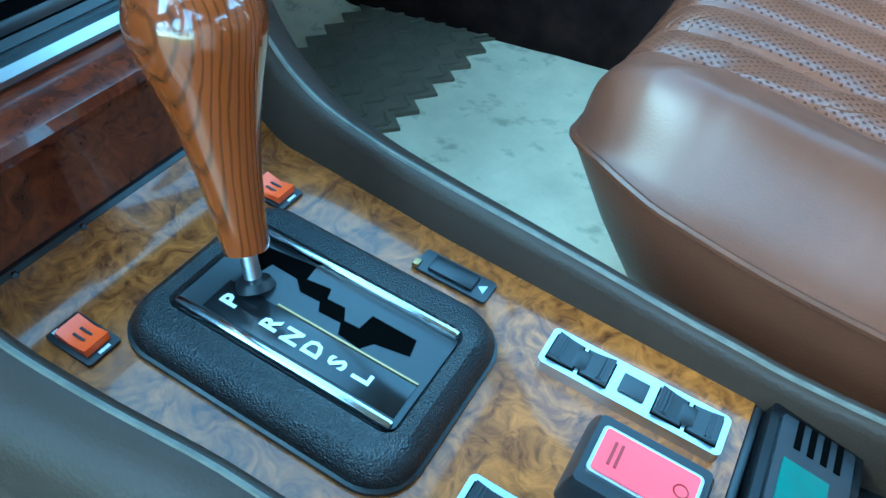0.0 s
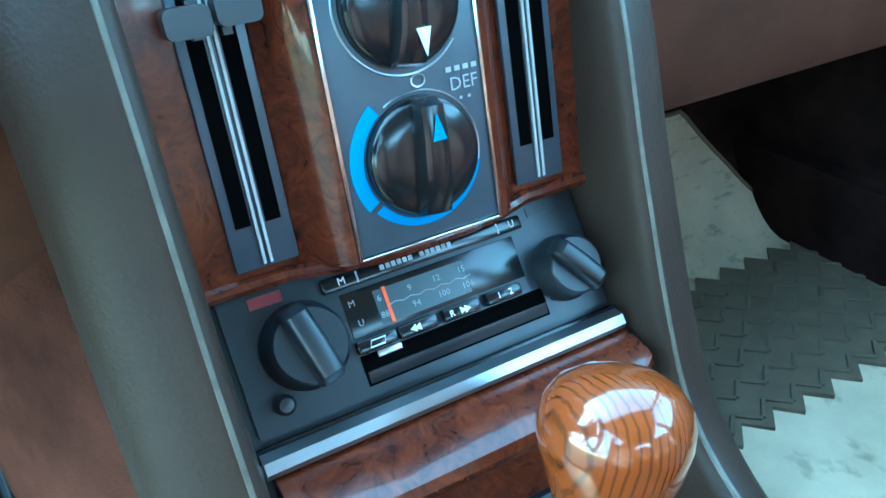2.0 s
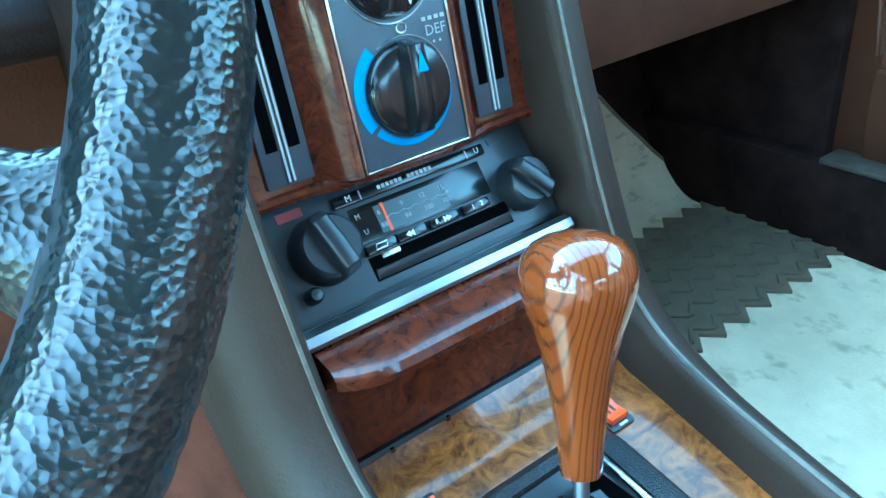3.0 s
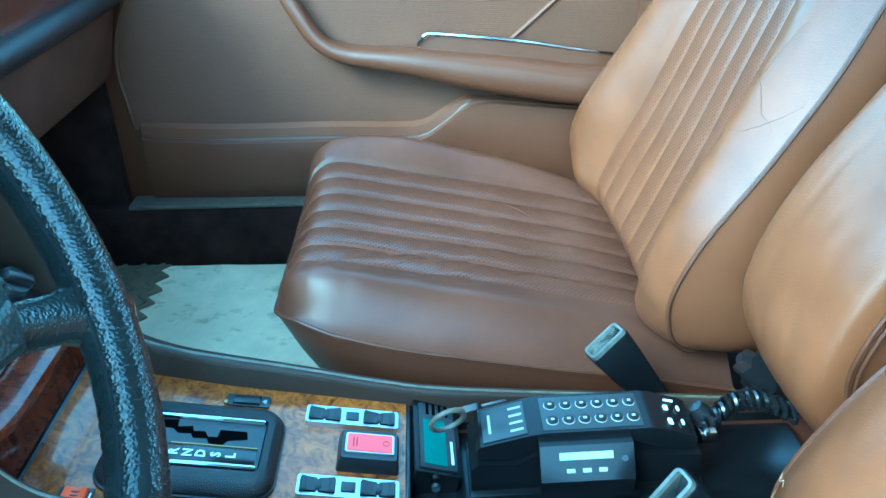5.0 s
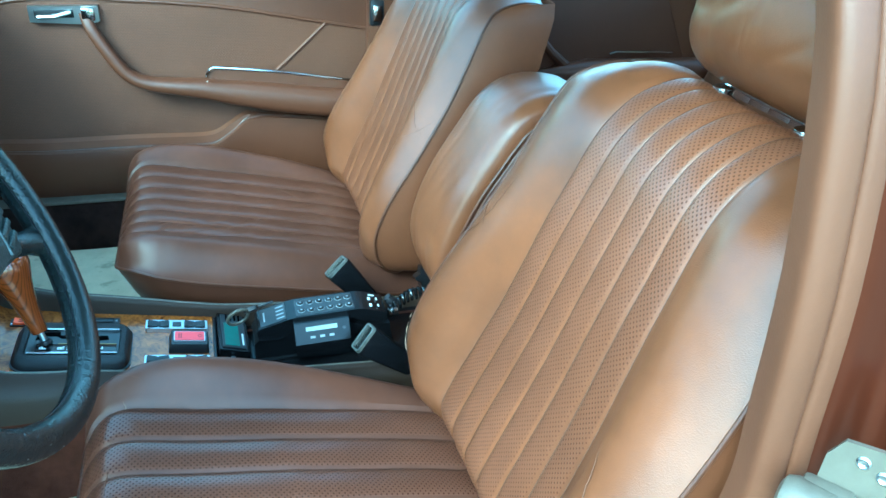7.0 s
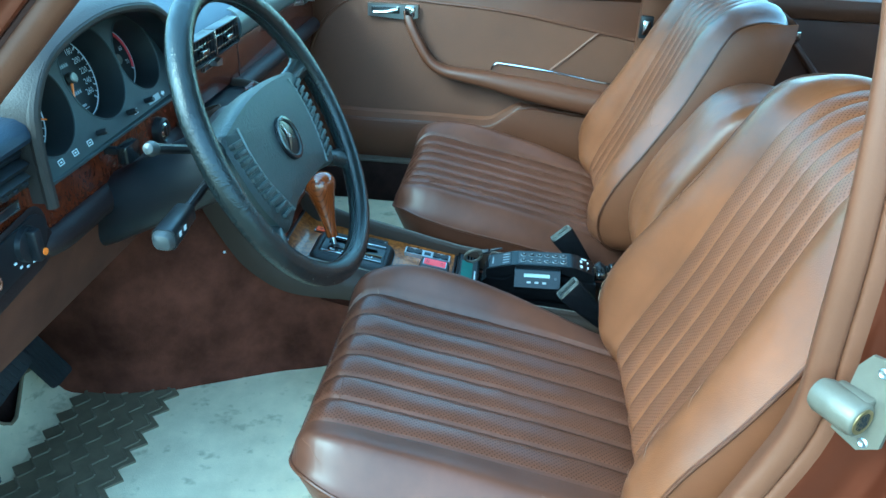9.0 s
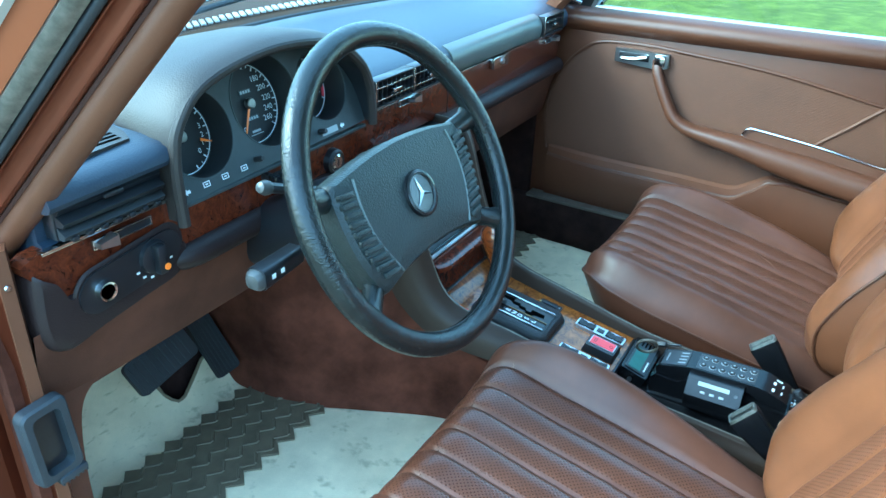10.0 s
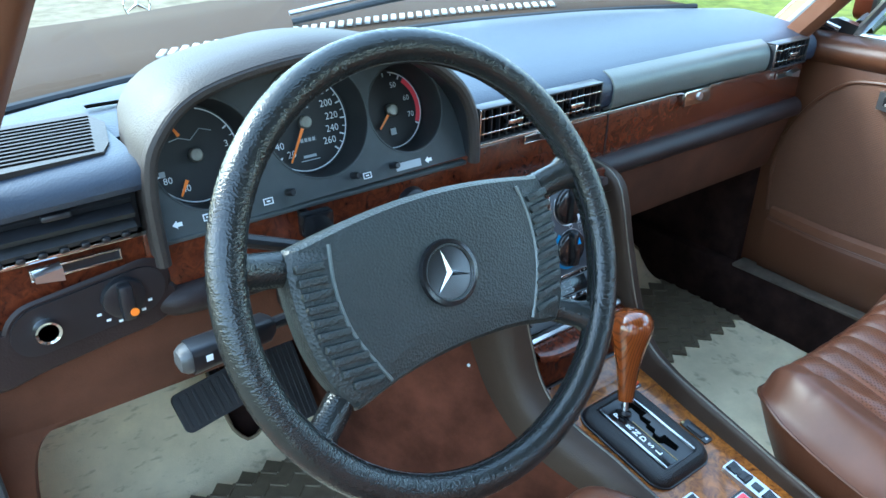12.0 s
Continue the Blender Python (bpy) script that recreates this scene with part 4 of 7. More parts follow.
# pinched wrinkles in the cushions: middle x, y; half-length dx, dy; depth
PINCHES = ([(0.02, -0.30, 0.07, 0.02, 0.0029), (-0.07, -0.36, 0.05, -0.03, 0.0029)],
           [(-0.135, -0.150, 0.045, -0.050, 0.0058), (-0.105, -0.205, 0.050, -0.055, 0.0062), (-0.135, -0.262, 0.040, -0.050, 0.0053), (-0.075, -0.290, 0.045, -0.050, 0.0053), (-0.12, -0.335, 0.035, -0.045, 0.0043), (0.03, -0.33, 0.05, -0.03, 0.0034)])


def creases(parent, at, m, lines, mat, r=0.0006):
    """Fine uneven lines drawn on a padded face: middle (u, v) and half-length (du, dv) of each."""
    for k, (u, v, du, dv) in enumerate(lines):
        pts = []
        for t in np.linspace(-1, 1, 15):
            wob = 0.02 * noise.noise((t * 1.7, k * 3.1, 0.5)) + 0.006 * noise.noise((t * 6, k * 2.0, 3.0))
            pts.append(at(max(-0.97, min(0.97, u + du * t - dv * wob * 4)), max(-0.97, min(0.97, v + dv * t + wob))) + Vector((0, 0, 0.0001)))
        rad = [r * (1 - 0.85 * abs(t)) for t in np.linspace(-1, 1, 15)]
        part("crease" if mat is CREASE else "scuff", place(tube(pts, rad, 5), m), mat, parent)


def padded_grid(rows, flutes, seed, up=1, lag=0.15, pinches=()):
    """Upholstery from stations along its length. Each: centre (y, z), edge (y, z), half-width, half-width of the fluted field,
    rise of the two side rolls (at -x, at +x), depth of the flutes. Returns the face, its border points at -x and +x, the seams and a look-up."""
    st = [np.array(r, float) for r in smooth_path([(*c, *e, w, f, ra, rb, d) for c, e, w, f, ra, rb, d in rows], 7)]
    n = len(st)
    cols = [("roll", -1, t) for t in np.linspace(1, 0, 19)[:-1]] + [("flute", 0, q) for q in np.linspace(-1, 1, flutes * 12 + 1)] + [("roll", 1, t) for t in np.linspace(0, 1, 19)[1:]]
    bm = bmesh.new()
    uv = bm.loops.layers.uv.new("UVMap")
    grid, run = [], 0.0
    for i, r in enumerate(st):
        c, e, w, f, ra, rb, d = r[0:2], r[2:4], r[4], r[5], r[6], r[7], r[8]
        tan = st[min(i + 1, n - 1)][0:2] - st[max(i - 1, 0)][0:2]
        tan = tan / np.linalg.norm(tan)
        nrm = np.array((tan[1], -tan[0])) * up
        run += float(np.linalg.norm(c - st[max(i - 1, 0)][0:2]))
        row = []
        for kind, sg, q in cols:
            if kind == "flute":
                x = f * q
                k = (q + 1) / 2 * flutes
                seam = max(0.0, 1 - abs((k + 0.5) % 1 - 0.5) * 9)
                p = c + nrm * (d * (abs(math.sin(math.pi * k)) ** 0.6 - 1) - seam * 0.0018 * min(1, d / 0.003) - 0.006 * (1 - q * q) * min(1, d / 0.004))
            else:
                x = sg * (f + q * (w - f))
                g = max(0.0, (q - lag) / (1 - lag))
                p = c + (e - c) * (g * g * (3 - 2 * g)) + nrm * ((rb if sg > 0 else ra) * (math.sin(math.pi * q ** 0.85) ** 2 * 0.35 + 0.65 * min(1.0, 6.75 * q ** 1.35 * (1 - q) * 0.52)))
            wr = 0.0011 * noise.noise((x * 11 + seed, run * 11, 1.7)) + 0.0006 * noise.noise((x * 34 + 3, run * 22, seed))
            if kind == "roll":
                wr -= 0.0008 * max(0, 1 - abs(noise.noise((x * 15, run * 24, 5.0 + seed))) * 10) * math.sin(math.pi * q)
            for cx, cy, dx, dy, depth in pinches:
                ln = math.hypot(dx, dy)
                along = ((x - cx) * dx + (p[0] - cy) * dy) / ln
                across = ((x - cx) * dy - (p[0] - cy) * dx) / ln + 0.003 * noise.noise((along * 15, cx * 50, 2.0))
                if abs(along) < ln:
                    fade = math.cos(along / ln * math.pi / 2)
                    wr += depth * fade * 0.45 * (math.exp(-((across - 0.014) / 0.011) ** 2) - math.exp(-(across / 0.009) ** 2))
            p = p + nrm * wr
            row.append((bm.verts.new((x, p[0], p[1])), x, run))
        grid.append(row)
    for j in range(n - 1):
        for i in range(len(cols) - 1):
            quad = (grid[j][i], grid[j][i + 1], grid[j + 1][i + 1], grid[j + 1][i])
            fc = bm.faces.new([v[0] for v in quad])
            q = (cols[i][2] + cols[i + 1][2]) / 2
            if cols[i][0] == cols[i + 1][0] == "flute":
                k = (q + 1) / 2 * flutes
                fc.material_index = 1 if abs((k + 0.5) % 1 - 0.5) > 0.06 and 4 < j < n - 6 else 0
            for lp, v in zip(fc.loops, quad):
                lp[uv].uv = (v[1], v[2])
    flat = [[v[0].co.copy() for v in row] for row in grid]

    def at(u, v):
        """The place on the padded face at u, v, each from -1 to 1."""
        w = st[min(n - 1, max(0, int((v + 1) / 2 * (n - 1))))][4]
        j = min(n - 2, int((v + 1) / 2 * (n - 1)))
        fv = (v + 1) / 2 * (n - 1) - j
        row = flat[j]
        i = min(max(sum(1 for p in row if p.x < u * w), 1), len(row) - 1)
        fu = min(1, max(0, (u * w - row[i - 1].x) / (row[i].x - row[i - 1].x)))
        return (row[i - 1] * (1 - fu) + row[i] * fu) * (1 - fv) + (flat[j + 1][i - 1] * (1 - fu) + flat[j + 1][i] * fu) * fv

    seams = [[flat[j][18 + 12 * k] + Vector((0, 0, 0.0002)) for j in range(3, n - 4)] for k in range(flutes + 1)]
    return bm, [r[0] for r in flat], [r[-1] for r in flat], flat, seams, at


def seat(name, x, label, driven, inboard):
    """inboard: the side of the seat towards the tunnel, +1 or -1 along x."""
    s = thing(name, label, "car seat", pose(x, 0, 0), group="front seats")
    one = Matrix.Identity(4)
    dz = 0.0 if driven else -0.006
    # stations: y, z of the middle; y, z of the piped edge; half-width; fluted half-width; inboard and outboard roll; flute depth
    base = [((-0.60, 0.225), (-0.60, 0.195), 0.230, 0.150, 0.0, 0.004, 0.003), ((-0.50, 0.258), (-0.50, 0.222), 0.240, 0.152, 0.002, 0.010, 0.004),
            ((-0.40, 0.282), (-0.40, 0.245), 0.247, 0.152, 0.020, 0.024, 0.0045), ((-0.30, 0.303), (-0.30, 0.265), 0.250, 0.152, 0.042, 0.034, 0.0045),
            ((-0.21, 0.320), (-0.21, 0.282), 0.247, 0.152, 0.053, 0.038, 0.0045), ((-0.155, 0.331), (-0.155, 0.294), 0.241, 0.153, 0.045, 0.031, 0.0045),
            ((-0.125, 0.335), (-0.128, 0.300), 0.233, 0.153, 0.031, 0.023, 0.0045), ((-0.103, 0.332), (-0.108, 0.302), 0.222, 0.150, 0.020, 0.016, 0.0045),
            ((-0.088, 0.320), (-0.093, 0.299), 0.209, 0.146, 0.012, 0.010, 0.004), ((-0.080, 0.306), (-0.083, 0.295), 0.196, 0.140, 0.006, 0.005, 0.0025),
            ((-0.076, 0.296), (-0.077, 0.291), 0.183, 0.134, 0.002, 0.002, 0.001), ((-0.0755, 0.287), (-0.0755, 0.287), 0.168, 0.128, 0.0, 0.0, 0.0004)]
    rows = []
    for c, e, w, f, ri, ro, d in base:
        ra, rb = (ro * 0.42, ri) if inboard > 0 else (ri * 0.30, ro)
        rows.append(((c[0], c[1] + dz), (e[0], e[1] + dz), w, f * (1 if driven else 0.96), ra, rb, d))
    face, left, right, flat, seams, at = padded_grid(rows, 6, 1.3 if driven else 7.9, -1, 0.42, PINCHES[0 if driven else 1])
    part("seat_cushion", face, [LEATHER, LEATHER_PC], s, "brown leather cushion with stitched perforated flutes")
    loop = left[:-1] + flat[-1] + right[-2::-1]
    skirt = []
    for t, out in ((0, 0), (0.05, 0.002), (0.3, 0.003), (0.65, -0.004), (1, -0.012)):
        ring = []
        for p in loop:
            front = max(0.0, (p.y + 0.35) / 0.30)
            ring.append((p.x * (1 - 0.11 * t) + math.copysign(out, p.x), p.y - 0.092 * t * front + out * front, p.z * (1 - t) + 0.10 * t))
        skirt.append(ring)
    part("cushion_side", loft(skirt, closed=False), LEATHER_LOW, s, "plain leather skirt under the cushion")
    part("cushion_piping", tube([(p.x * 1.004, p.y + 0.001, p.z - 0.001) for p in loop[::2]], 0.0025, 7), PIPING, s)
    for pts in seams:
        part("stitched_seam", tube(pts, 0.0010, 5), SEAM, s)
    creases(s, at, one, CUSHION_CREASES[0 if driven else 1], CREASE)
    if driven:
        creases(s, at, one, [(-0.86, -0.63, 0.06, 0.018), (-0.84, -0.655, 0.05, -0.025), (0.66, 0.1, 0.02, 0.015)], SCUFF, 0.00045)
    base = [((-0.560, 0.232), (-0.575, 0.240), 0.205, 0.125, 0.004, 0.0010), ((-0.522, 0.246), (-0.540, 0.247), 0.228, 0.132, 0.014, 0.002),
            ((-0.508, 0.278), (-0.512, 0.270), 0.243, 0.137, 0.030, 0.0024), ((-0.518, 0.312), (-0.498, 0.310), 0.250, 0.138, 0.040, 0.0024),
            ((-0.535, 0.355), (-0.501, 0.350), 0.253, 0.134, 0.044, 0.0024), ((-0.556, 0.405), (-0.526, 0.407), 0.253, 0.129, 0.042, 0.0024),
            ((-0.583, 0.473), (-0.567, 0.473), 0.251, 0.124, 0.038, 0.0024), ((-0.612, 0.553), (-0.613, 0.553), 0.246, 0.118, 0.032, 0.0024),
            ((-0.640, 0.625), (-0.650, 0.630), 0.238, 0.112, 0.026, 0.0024), ((-0.664, 0.676), (-0.674, 0.680), 0.230, 0.109, 0.020, 0.0024),
            ((-0.698, 0.711), (-0.696, 0.702), 0.223, 0.107, 0.014, 0.0024), ((-0.742, 0.728), (-0.738, 0.712), 0.218, 0.105, 0.009, 0.002),
            ((-0.778, 0.724), (-0.778, 0.706), 0.213, 0.104, 0.006, 0.002), ((-0.796, 0.705), (-0.792, 0.690), 0.207, 0.103, 0.002, 0.001)]
    face, left, right, flat, seams, at = padded_grid([(c, e, w, f, r, r, d) for c, e, w, f, r, d in base], 6, 3.1 if driven else 5.7)
    shift = Vector((-0.006 if driven else 0.0, 0, 0))
    bmesh.ops.translate(face, verts=face.verts[:], vec=shift)
    left, right = [p + shift for p in left], [p + shift for p in right]
    seams = [[p + shift for p in pts] for pts in seams]
    part("backrest", face, [LEATHER_LIT, LEATHER_P_LIT], s, "fluted brown leather backrest with side bolsters")
    panels = []
    for sg, edge in ((-1, left), (1, right)):
        inner = [(p.x + sg * 0.001, float(np.interp(p.z, [0.24, 0.62, 0.69, 0.71], [-0.665, -0.772, -0.792, -0.794])), p.z) for p in edge]
        strip = [[p[:], ((p.x + q[0]) / 2 + sg * 0.007, p.y * 0.66 + q[1] * 0.34, (p.z + q[2]) / 2), ((p.x + q[0]) / 2 + sg * 0.007, p.y * 0.3 + q[1] * 0.7, (p.z + q[2]) / 2), q] for p, q in zip(edge, inner)]
        part("backrest_side", loft(strip, closed=False), LEATHER_SIDE, s, "plain leather side panel")
        part("backrest_piping", tube([(p.x + sg * 0.0012, p.y - 0.001, p.z) for p in edge[::2]], 0.0026, 7), PIPING, s)
        panels.append(inner)
    part("backrest_rear", loft([[a, ((a[0] + b[0]) / 2, a[1] - 0.012, a[2]), b] for a, b in zip(*panels)], closed=False), LEATHER_SIDE, s)
    for pts in seams:
        part("stitched_seam", tube(pts, 0.0007, 5), SEAM, s)
    creases(s, at, one, [(0.80 * inboard, 0.02, 0.14, 0.05), (0.84 * inboard, -0.04, 0.16, -0.07), (0.74 * inboard, 0.06, 0.06, -0.09), (-0.80 * inboard, -0.30, 0.10, 0.05), (-0.84 * inboard, -0.45, 0.09, 0.03), (-0.78 * inboard, -0.12, 0.07, 0.07)], CREASE)
    if driven:
        creases(s, at, one, [(0.90, -0.44, 0.03, 0.03), (0.86, -0.52, 0.04, 0.04), (0.93, -0.38, 0.03, 0.01), (-0.90, -0.72, 0.04, 0.03)], SCUFF, 0.0009)
    return s


seat("car_seat", -0.368, "worn brown leather driver seat with perforated fluted centre", True, 1)
seat("car_seat", 0.391, "creased brown leather passenger seat with perforated fluted centre", False, -1)

hr = thing("headrest", "padded brown leather headrest on chrome posts", "headrest", pose(-0.372, 0, 0), group="headrests")
face, side, pipe, seams, at = cushion(0.29, 0.20, 0.055, 0.06, 1, 0.01, crown=0.012, plan=0.10, wrinkle=0.0015)
m = back_frame((0, -0.765, 0.834), 12)
part("headrest_pad", place(face, m), LEATHER_LIT, hr)
part("headrest_back", place(side, m), LEATHER_LIT, hr)
part("headrest_piping", place(pipe, m), PIPING, hr)
for px in (-0.055, 0.075):
    part("post", tube([(px, -0.775, 0.66), (px, -0.815, 0.80)], 0.0055, 12), CHROME, hr, "chrome post")
    part("collar", place(lathe([(0.012, 0), (0.011, 0.006), (0.006, 0.008)], 16), pose(px, -0.787, 0.718)), CHROME, hr)

arm = thing("armrest", "folded-up brown leather centre armrest between the seats", "armrest")
ARM = smooth_path([(-0.640, 0.270), (-0.600, 0.288), (-0.566, 0.325), (-0.549, 0.375), (-0.558, 0.432), (-0.585, 0.495), (-0.620, 0.552), (-0.650, 0.596), (-0.682, 0.618), (-0.722, 0.626), (-0.765, 0.620)], 6)
rows = []
for u in np.linspace(-1, 1, 31):
    x = 0.027 + 0.080 * math.copysign(min(1.0, abs(u) * 1.06 if abs(u) < 0.85 else 0.901 + 0.099 * math.sin((abs(u) - 0.85) / 0.15 * math.pi / 2)), u)
    k = math.sqrt(max(0.0, 1 - max(0.0, (abs(u) - 0.62) / 0.38) ** 2))
    drop = 0.026 * (1 - k) - 0.008 * (1 - u * u)
    row = []
    for i, (y, z) in enumerate(ARM):
        y0, z0 = ARM[max(i - 1, 0)]
        y1, z1 = ARM[min(i + 1, len(ARM) - 1)]
        ln = math.hypot(y1 - y0, z1 - z0)
        wr = 0.0012 * noise.noise((x * 14, z * 14, 9.0)) + 0.0012 * max(0, 1 - abs(noise.noise((x * 18, z * 12, 2.0))) * 9)
        row.append((x, y - (z1 - z0) / ln * (drop + wr), z + (y1 - y0) / ln * (drop + wr)))
    rows.append(row)
part("armrest_face", loft(rows, closed=False), LEATHER_LIT, arm, "smooth padded leather face")
for sg, row in ((-1, rows[0]), (1, rows[-1])):
    inner = [(row[0][0] + sg * 0.002, float(np.interp(z, [0.27, 0.64], [-0.712, -0.774])), z - 0.004) for x, y, z in row]
    part("armrest_side", loft([[p, ((p[0] + q[0]) / 2 + sg * 0.004, (p[1] + q[1]) / 2, (p[2] + q[2]) / 2), q] for p, q in zip(row, inner)], closed=False), LEATHER_SIDE, arm, "plain leather side panel")
    for o in (0.0, 0.008):
        part("armrest_piping", tube([(p[0] + sg * 0.001 + sg * o * 0.1, p[1] - o * 0.8, p[2] - o * 0.4) for p in row[::2]], 0.0024, 7), PIPING, arm)
part("armrest_back", loft([[(x, -0.712, 0.27), (x, -0.772, 0.618)] for x in (-0.052, 0.106)], closed=False), LEATHER_SIDE, arm)

# rear bench, half hidden behind the front seats
bench = thing("rear_bench", "brown leather rear bench with fluted backrest", "bench")
face, side, pipe, seams, at = cushion(1.30, 0.48, 0.06, 0.2, 14, 1.0, crown=0.01)
part("bench_cushion", place(face, pose(CX, -1.20, 0.36, 6)), [LEATHER, LEATHER_P_LIT], bench)
part("bench_side", place(side, pose(CX, -1.20, 0.36, 6)), LEATHER_LOW, bench)
face, side, pipe, seams, at = cushion(1.30, 0.55, 0.06, 0.1, 14, 1.0, crown=0.01)
part("bench_back", place(face, back_frame((CX, -1.50, 0.58), 24)), [LEATHER_LIT, LEATHER_P_LIT], bench)
part("bench_back_side", place(side, back_frame((CX, -1.50, 0.58), 24)), LEATHER_LIT, bench)
rb = thing("seat_belt_buckle", "black seat belt buckle with chrome tongue on the rear bench", "buckle")
part("buckle", place(box(-0.02, 0.02, -0.03, 0.03, -0.008, 0.008, 0.004), back_frame((0.515, -1.472, 0.552), 24)), BLACK, rb)
part("tongue", place(box(-0.016, 0.016, 0.03, 0.05, -0.002, 0.002, 0.001), back_frame((0.515, -1.472, 0.552), 24)), CHROME, rb)

# ---- steering wheel ----
TILT = 27.4
WHEEL = frame_from((-0.333, -0.024, 0.638), (1, 0, 0), (0, -math.cos(radians(TILT)), math.sin(radians(TILT))))
wheel = thing("steering_wheel", "black leather-covered four-spoke steering wheel", "steering wheel", WHEEL)
R = 0.1918
rings = []
for k in range(840):
    a = 2 * math.pi * k / 840
    ca, sa = math.cos(a), math.sin(a)
    ring = []
    for q in np.linspace(0, 2 * math.pi, 23)[:-1]:
        px, py, pz = (R + 0.0150 * math.cos(q)) * ca, (R + 0.0150 * math.cos(q)) * sa, 0.0150 * math.sin(q)
        n = abs(noise.noise((a * 70 + 5 * math.sin(q), q * 2.6, 0.0))) * -2.0 + 0.5 * noise.noise((a * 120, q * 6, 4.0))
        r = 0.0153 + 0.0005 * n - 0.0012 * math.exp(-((abs(q - math.pi)) / 0.22) ** 2) * (1 + 0.5 * math.sin(a * 160))
        ring.append(((R + r * math.cos(q)) * ca, (R + r * math.cos(q)) * sa, r * math.sin(q)))
    rings.append(ring)
part("rim", loft(rings, loop=True), WHEEL_LEATHER, wheel, "creased black leather rim")
part("rim_seam", tube([((R - 0.0138) * math.cos(a), (R - 0.0138) * math.sin(a), 0.002) for a in np.linspace(0, 2 * math.pi, 129)[:-1]], 0.0012, 5, closed=True), BLACK, wheel, "stitched inner seam")
half = [(0.0, 0.065), (0.06, 0.062), (0.122, 0.053), (0.137, 0.047), (0.141, 0.012), (0.139, -0.028), (0.130, -0.064), (0.116, -0.088), (0.104, -0.089), (0.062, -0.080)]
shape = smooth_path([(-x, y) for x, y in half[:0:-1]] + half + [(0.0, -0.076)], 5, closed=True)
part("pad", loft([[(x * 0.90, y * 0.88, -0.055) for x, y in shape], [(x * 0.97, y * 0.97, -0.040) for x, y in shape], [(x, y, -0.014) for x, y in shape], [(x * 0.99, y * 0.98, -0.007) for x, y in shape], [(x * 0.95, y * 0.93, -0.002) for x, y in shape], [(x * 0.7, y * 0.7, 0.001) for x, y in shape], [(x * 0.30, y * 0.5, 0.002) for x, y in shape], [(x * 0.02, y * 0.02, 0.002) for x, y in shape]]), DASH_GREEN, wheel, "padded dark green-black centre")
for s in (-1, 1):
    arc = smooth_path([(0.101, 0.046), (0.106, 0.01), (0.101, -0.03), (0.080, -0.076)], 6)
    part("groove", tube([(s * x, y, 0.0002 - 0.03 * max(0, -0.06 - y)) for x, y in arc], 0.0017, 6), ALU_DARK, wheel, "raised pale seam")
    for k in range(10):
        y = 0.020 - 0.100 * k / 9
        x0 = float(np.interp(y, [-0.076, -0.03, 0.01, 0.046], [0.085, 0.104, 0.109, 0.105]))
        x1 = float(np.interp(y, [-0.088, -0.064, -0.028, 0.012, 0.05], [0.110, 0.125, 0.134, 0.136, 0.132]))
        part("rib", place(box(x0 + 0.002, x1, -0.0034, 0.0034, -0.016, 0.0030, 0.0015), (Matrix.Identity(4) if s > 0 else Matrix.Diagonal((-1, 1, 1, 1))) @ Matrix.Translation((0, y, 0)) @ pose(0, 0, 0, 0, 0, 6)), DASH_GREEN, wheel)
for a, w0, base in ((14, 0.022, (0.118, 0.034)), (166, 0.022, (-0.118, 0.034)), (213, 0.020, (-0.105, -0.070)), (327, 0.020, (0.105, -0.070))):
    ca, sa = math.cos(radians(a)), math.sin(radians(a))
    b = Vector((base[0], base[1], -0.024))
    e = Vector((R * ca, R * sa, -0.003))
    mid = (b + e) / 2 + Vector((0, 0, -0.004))
    rings = []
    for t, ww, hh in ((0, w0, 0.015), (0.35, w0 * 0.95, 0.013), (0.7, w0 * 0.95, 0.012), (0.90, w0 * 1.4, 0.0125), (1.0, w0 * 2.0, 0.012)):
        c = b * (1 - t) ** 2 + mid * 2 * t * (1 - t) + e * t * t
        side_v = Vector((-sa, ca, 0))
        rings.append([c + side_v * (ww * math.cos(q)) * 0.7 + Vector((0, 0, hh * math.sin(q))) for q in np.linspace(0, 2 * math.pi, 15)[:-1]])
    part("spoke", loft(rings), WHEEL_LEATHER, wheel, "curved black spoke")
emblem = part("emblem", place(lathe([(0.030, 0.0), (0.029, 0.005), (0.0255, 0.0055), (0.0235, 0.003), (0, 0.0035)], 40), Matrix.Translation((0, -0.008, 0.0015))), BLACK_GLOSS, wheel, "round glossy black boss")
part("emblem_ring", place(tube([(0.0245 * math.cos(a), 0.0245 * math.sin(a), 0.004) for a in np.linspace(0, 2 * math.pi, 49)[:-1]], 0.0012, 6, closed=True), Matrix.Translation((0, -0.008, 0.0015))), DASH_GREEN, emblem)
bm = bmesh.new()
for k in range(3):
    a = radians(100 + 120 * k)
    tip = Vector((0.022 * math.cos(a), 0.022 * math.sin(a), 0.0042))
    l = Vector((0.0032 * math.cos(a + math.pi / 3), 0.0032 * math.sin(a + math.pi / 3), 0.0042))
    r = Vector((0.0032 * math.cos(a - math.pi / 3), 0.0032 * math.sin(a - math.pi / 3), 0.0042))
    top = Vector((0, 0, 0.0075))
    vv = [bm.verts.new(p + Vector((0, -0.008, 0.0015))) for p in (tip, l, r, top)]
    for f in ((0, 1, 3), (0, 3, 2), (1, 2, 3), (0, 2, 1)):
        bm.faces.new([vv[i] for i in f])
part("emblem_star", bm, CHROME, emblem, "three chrome points")

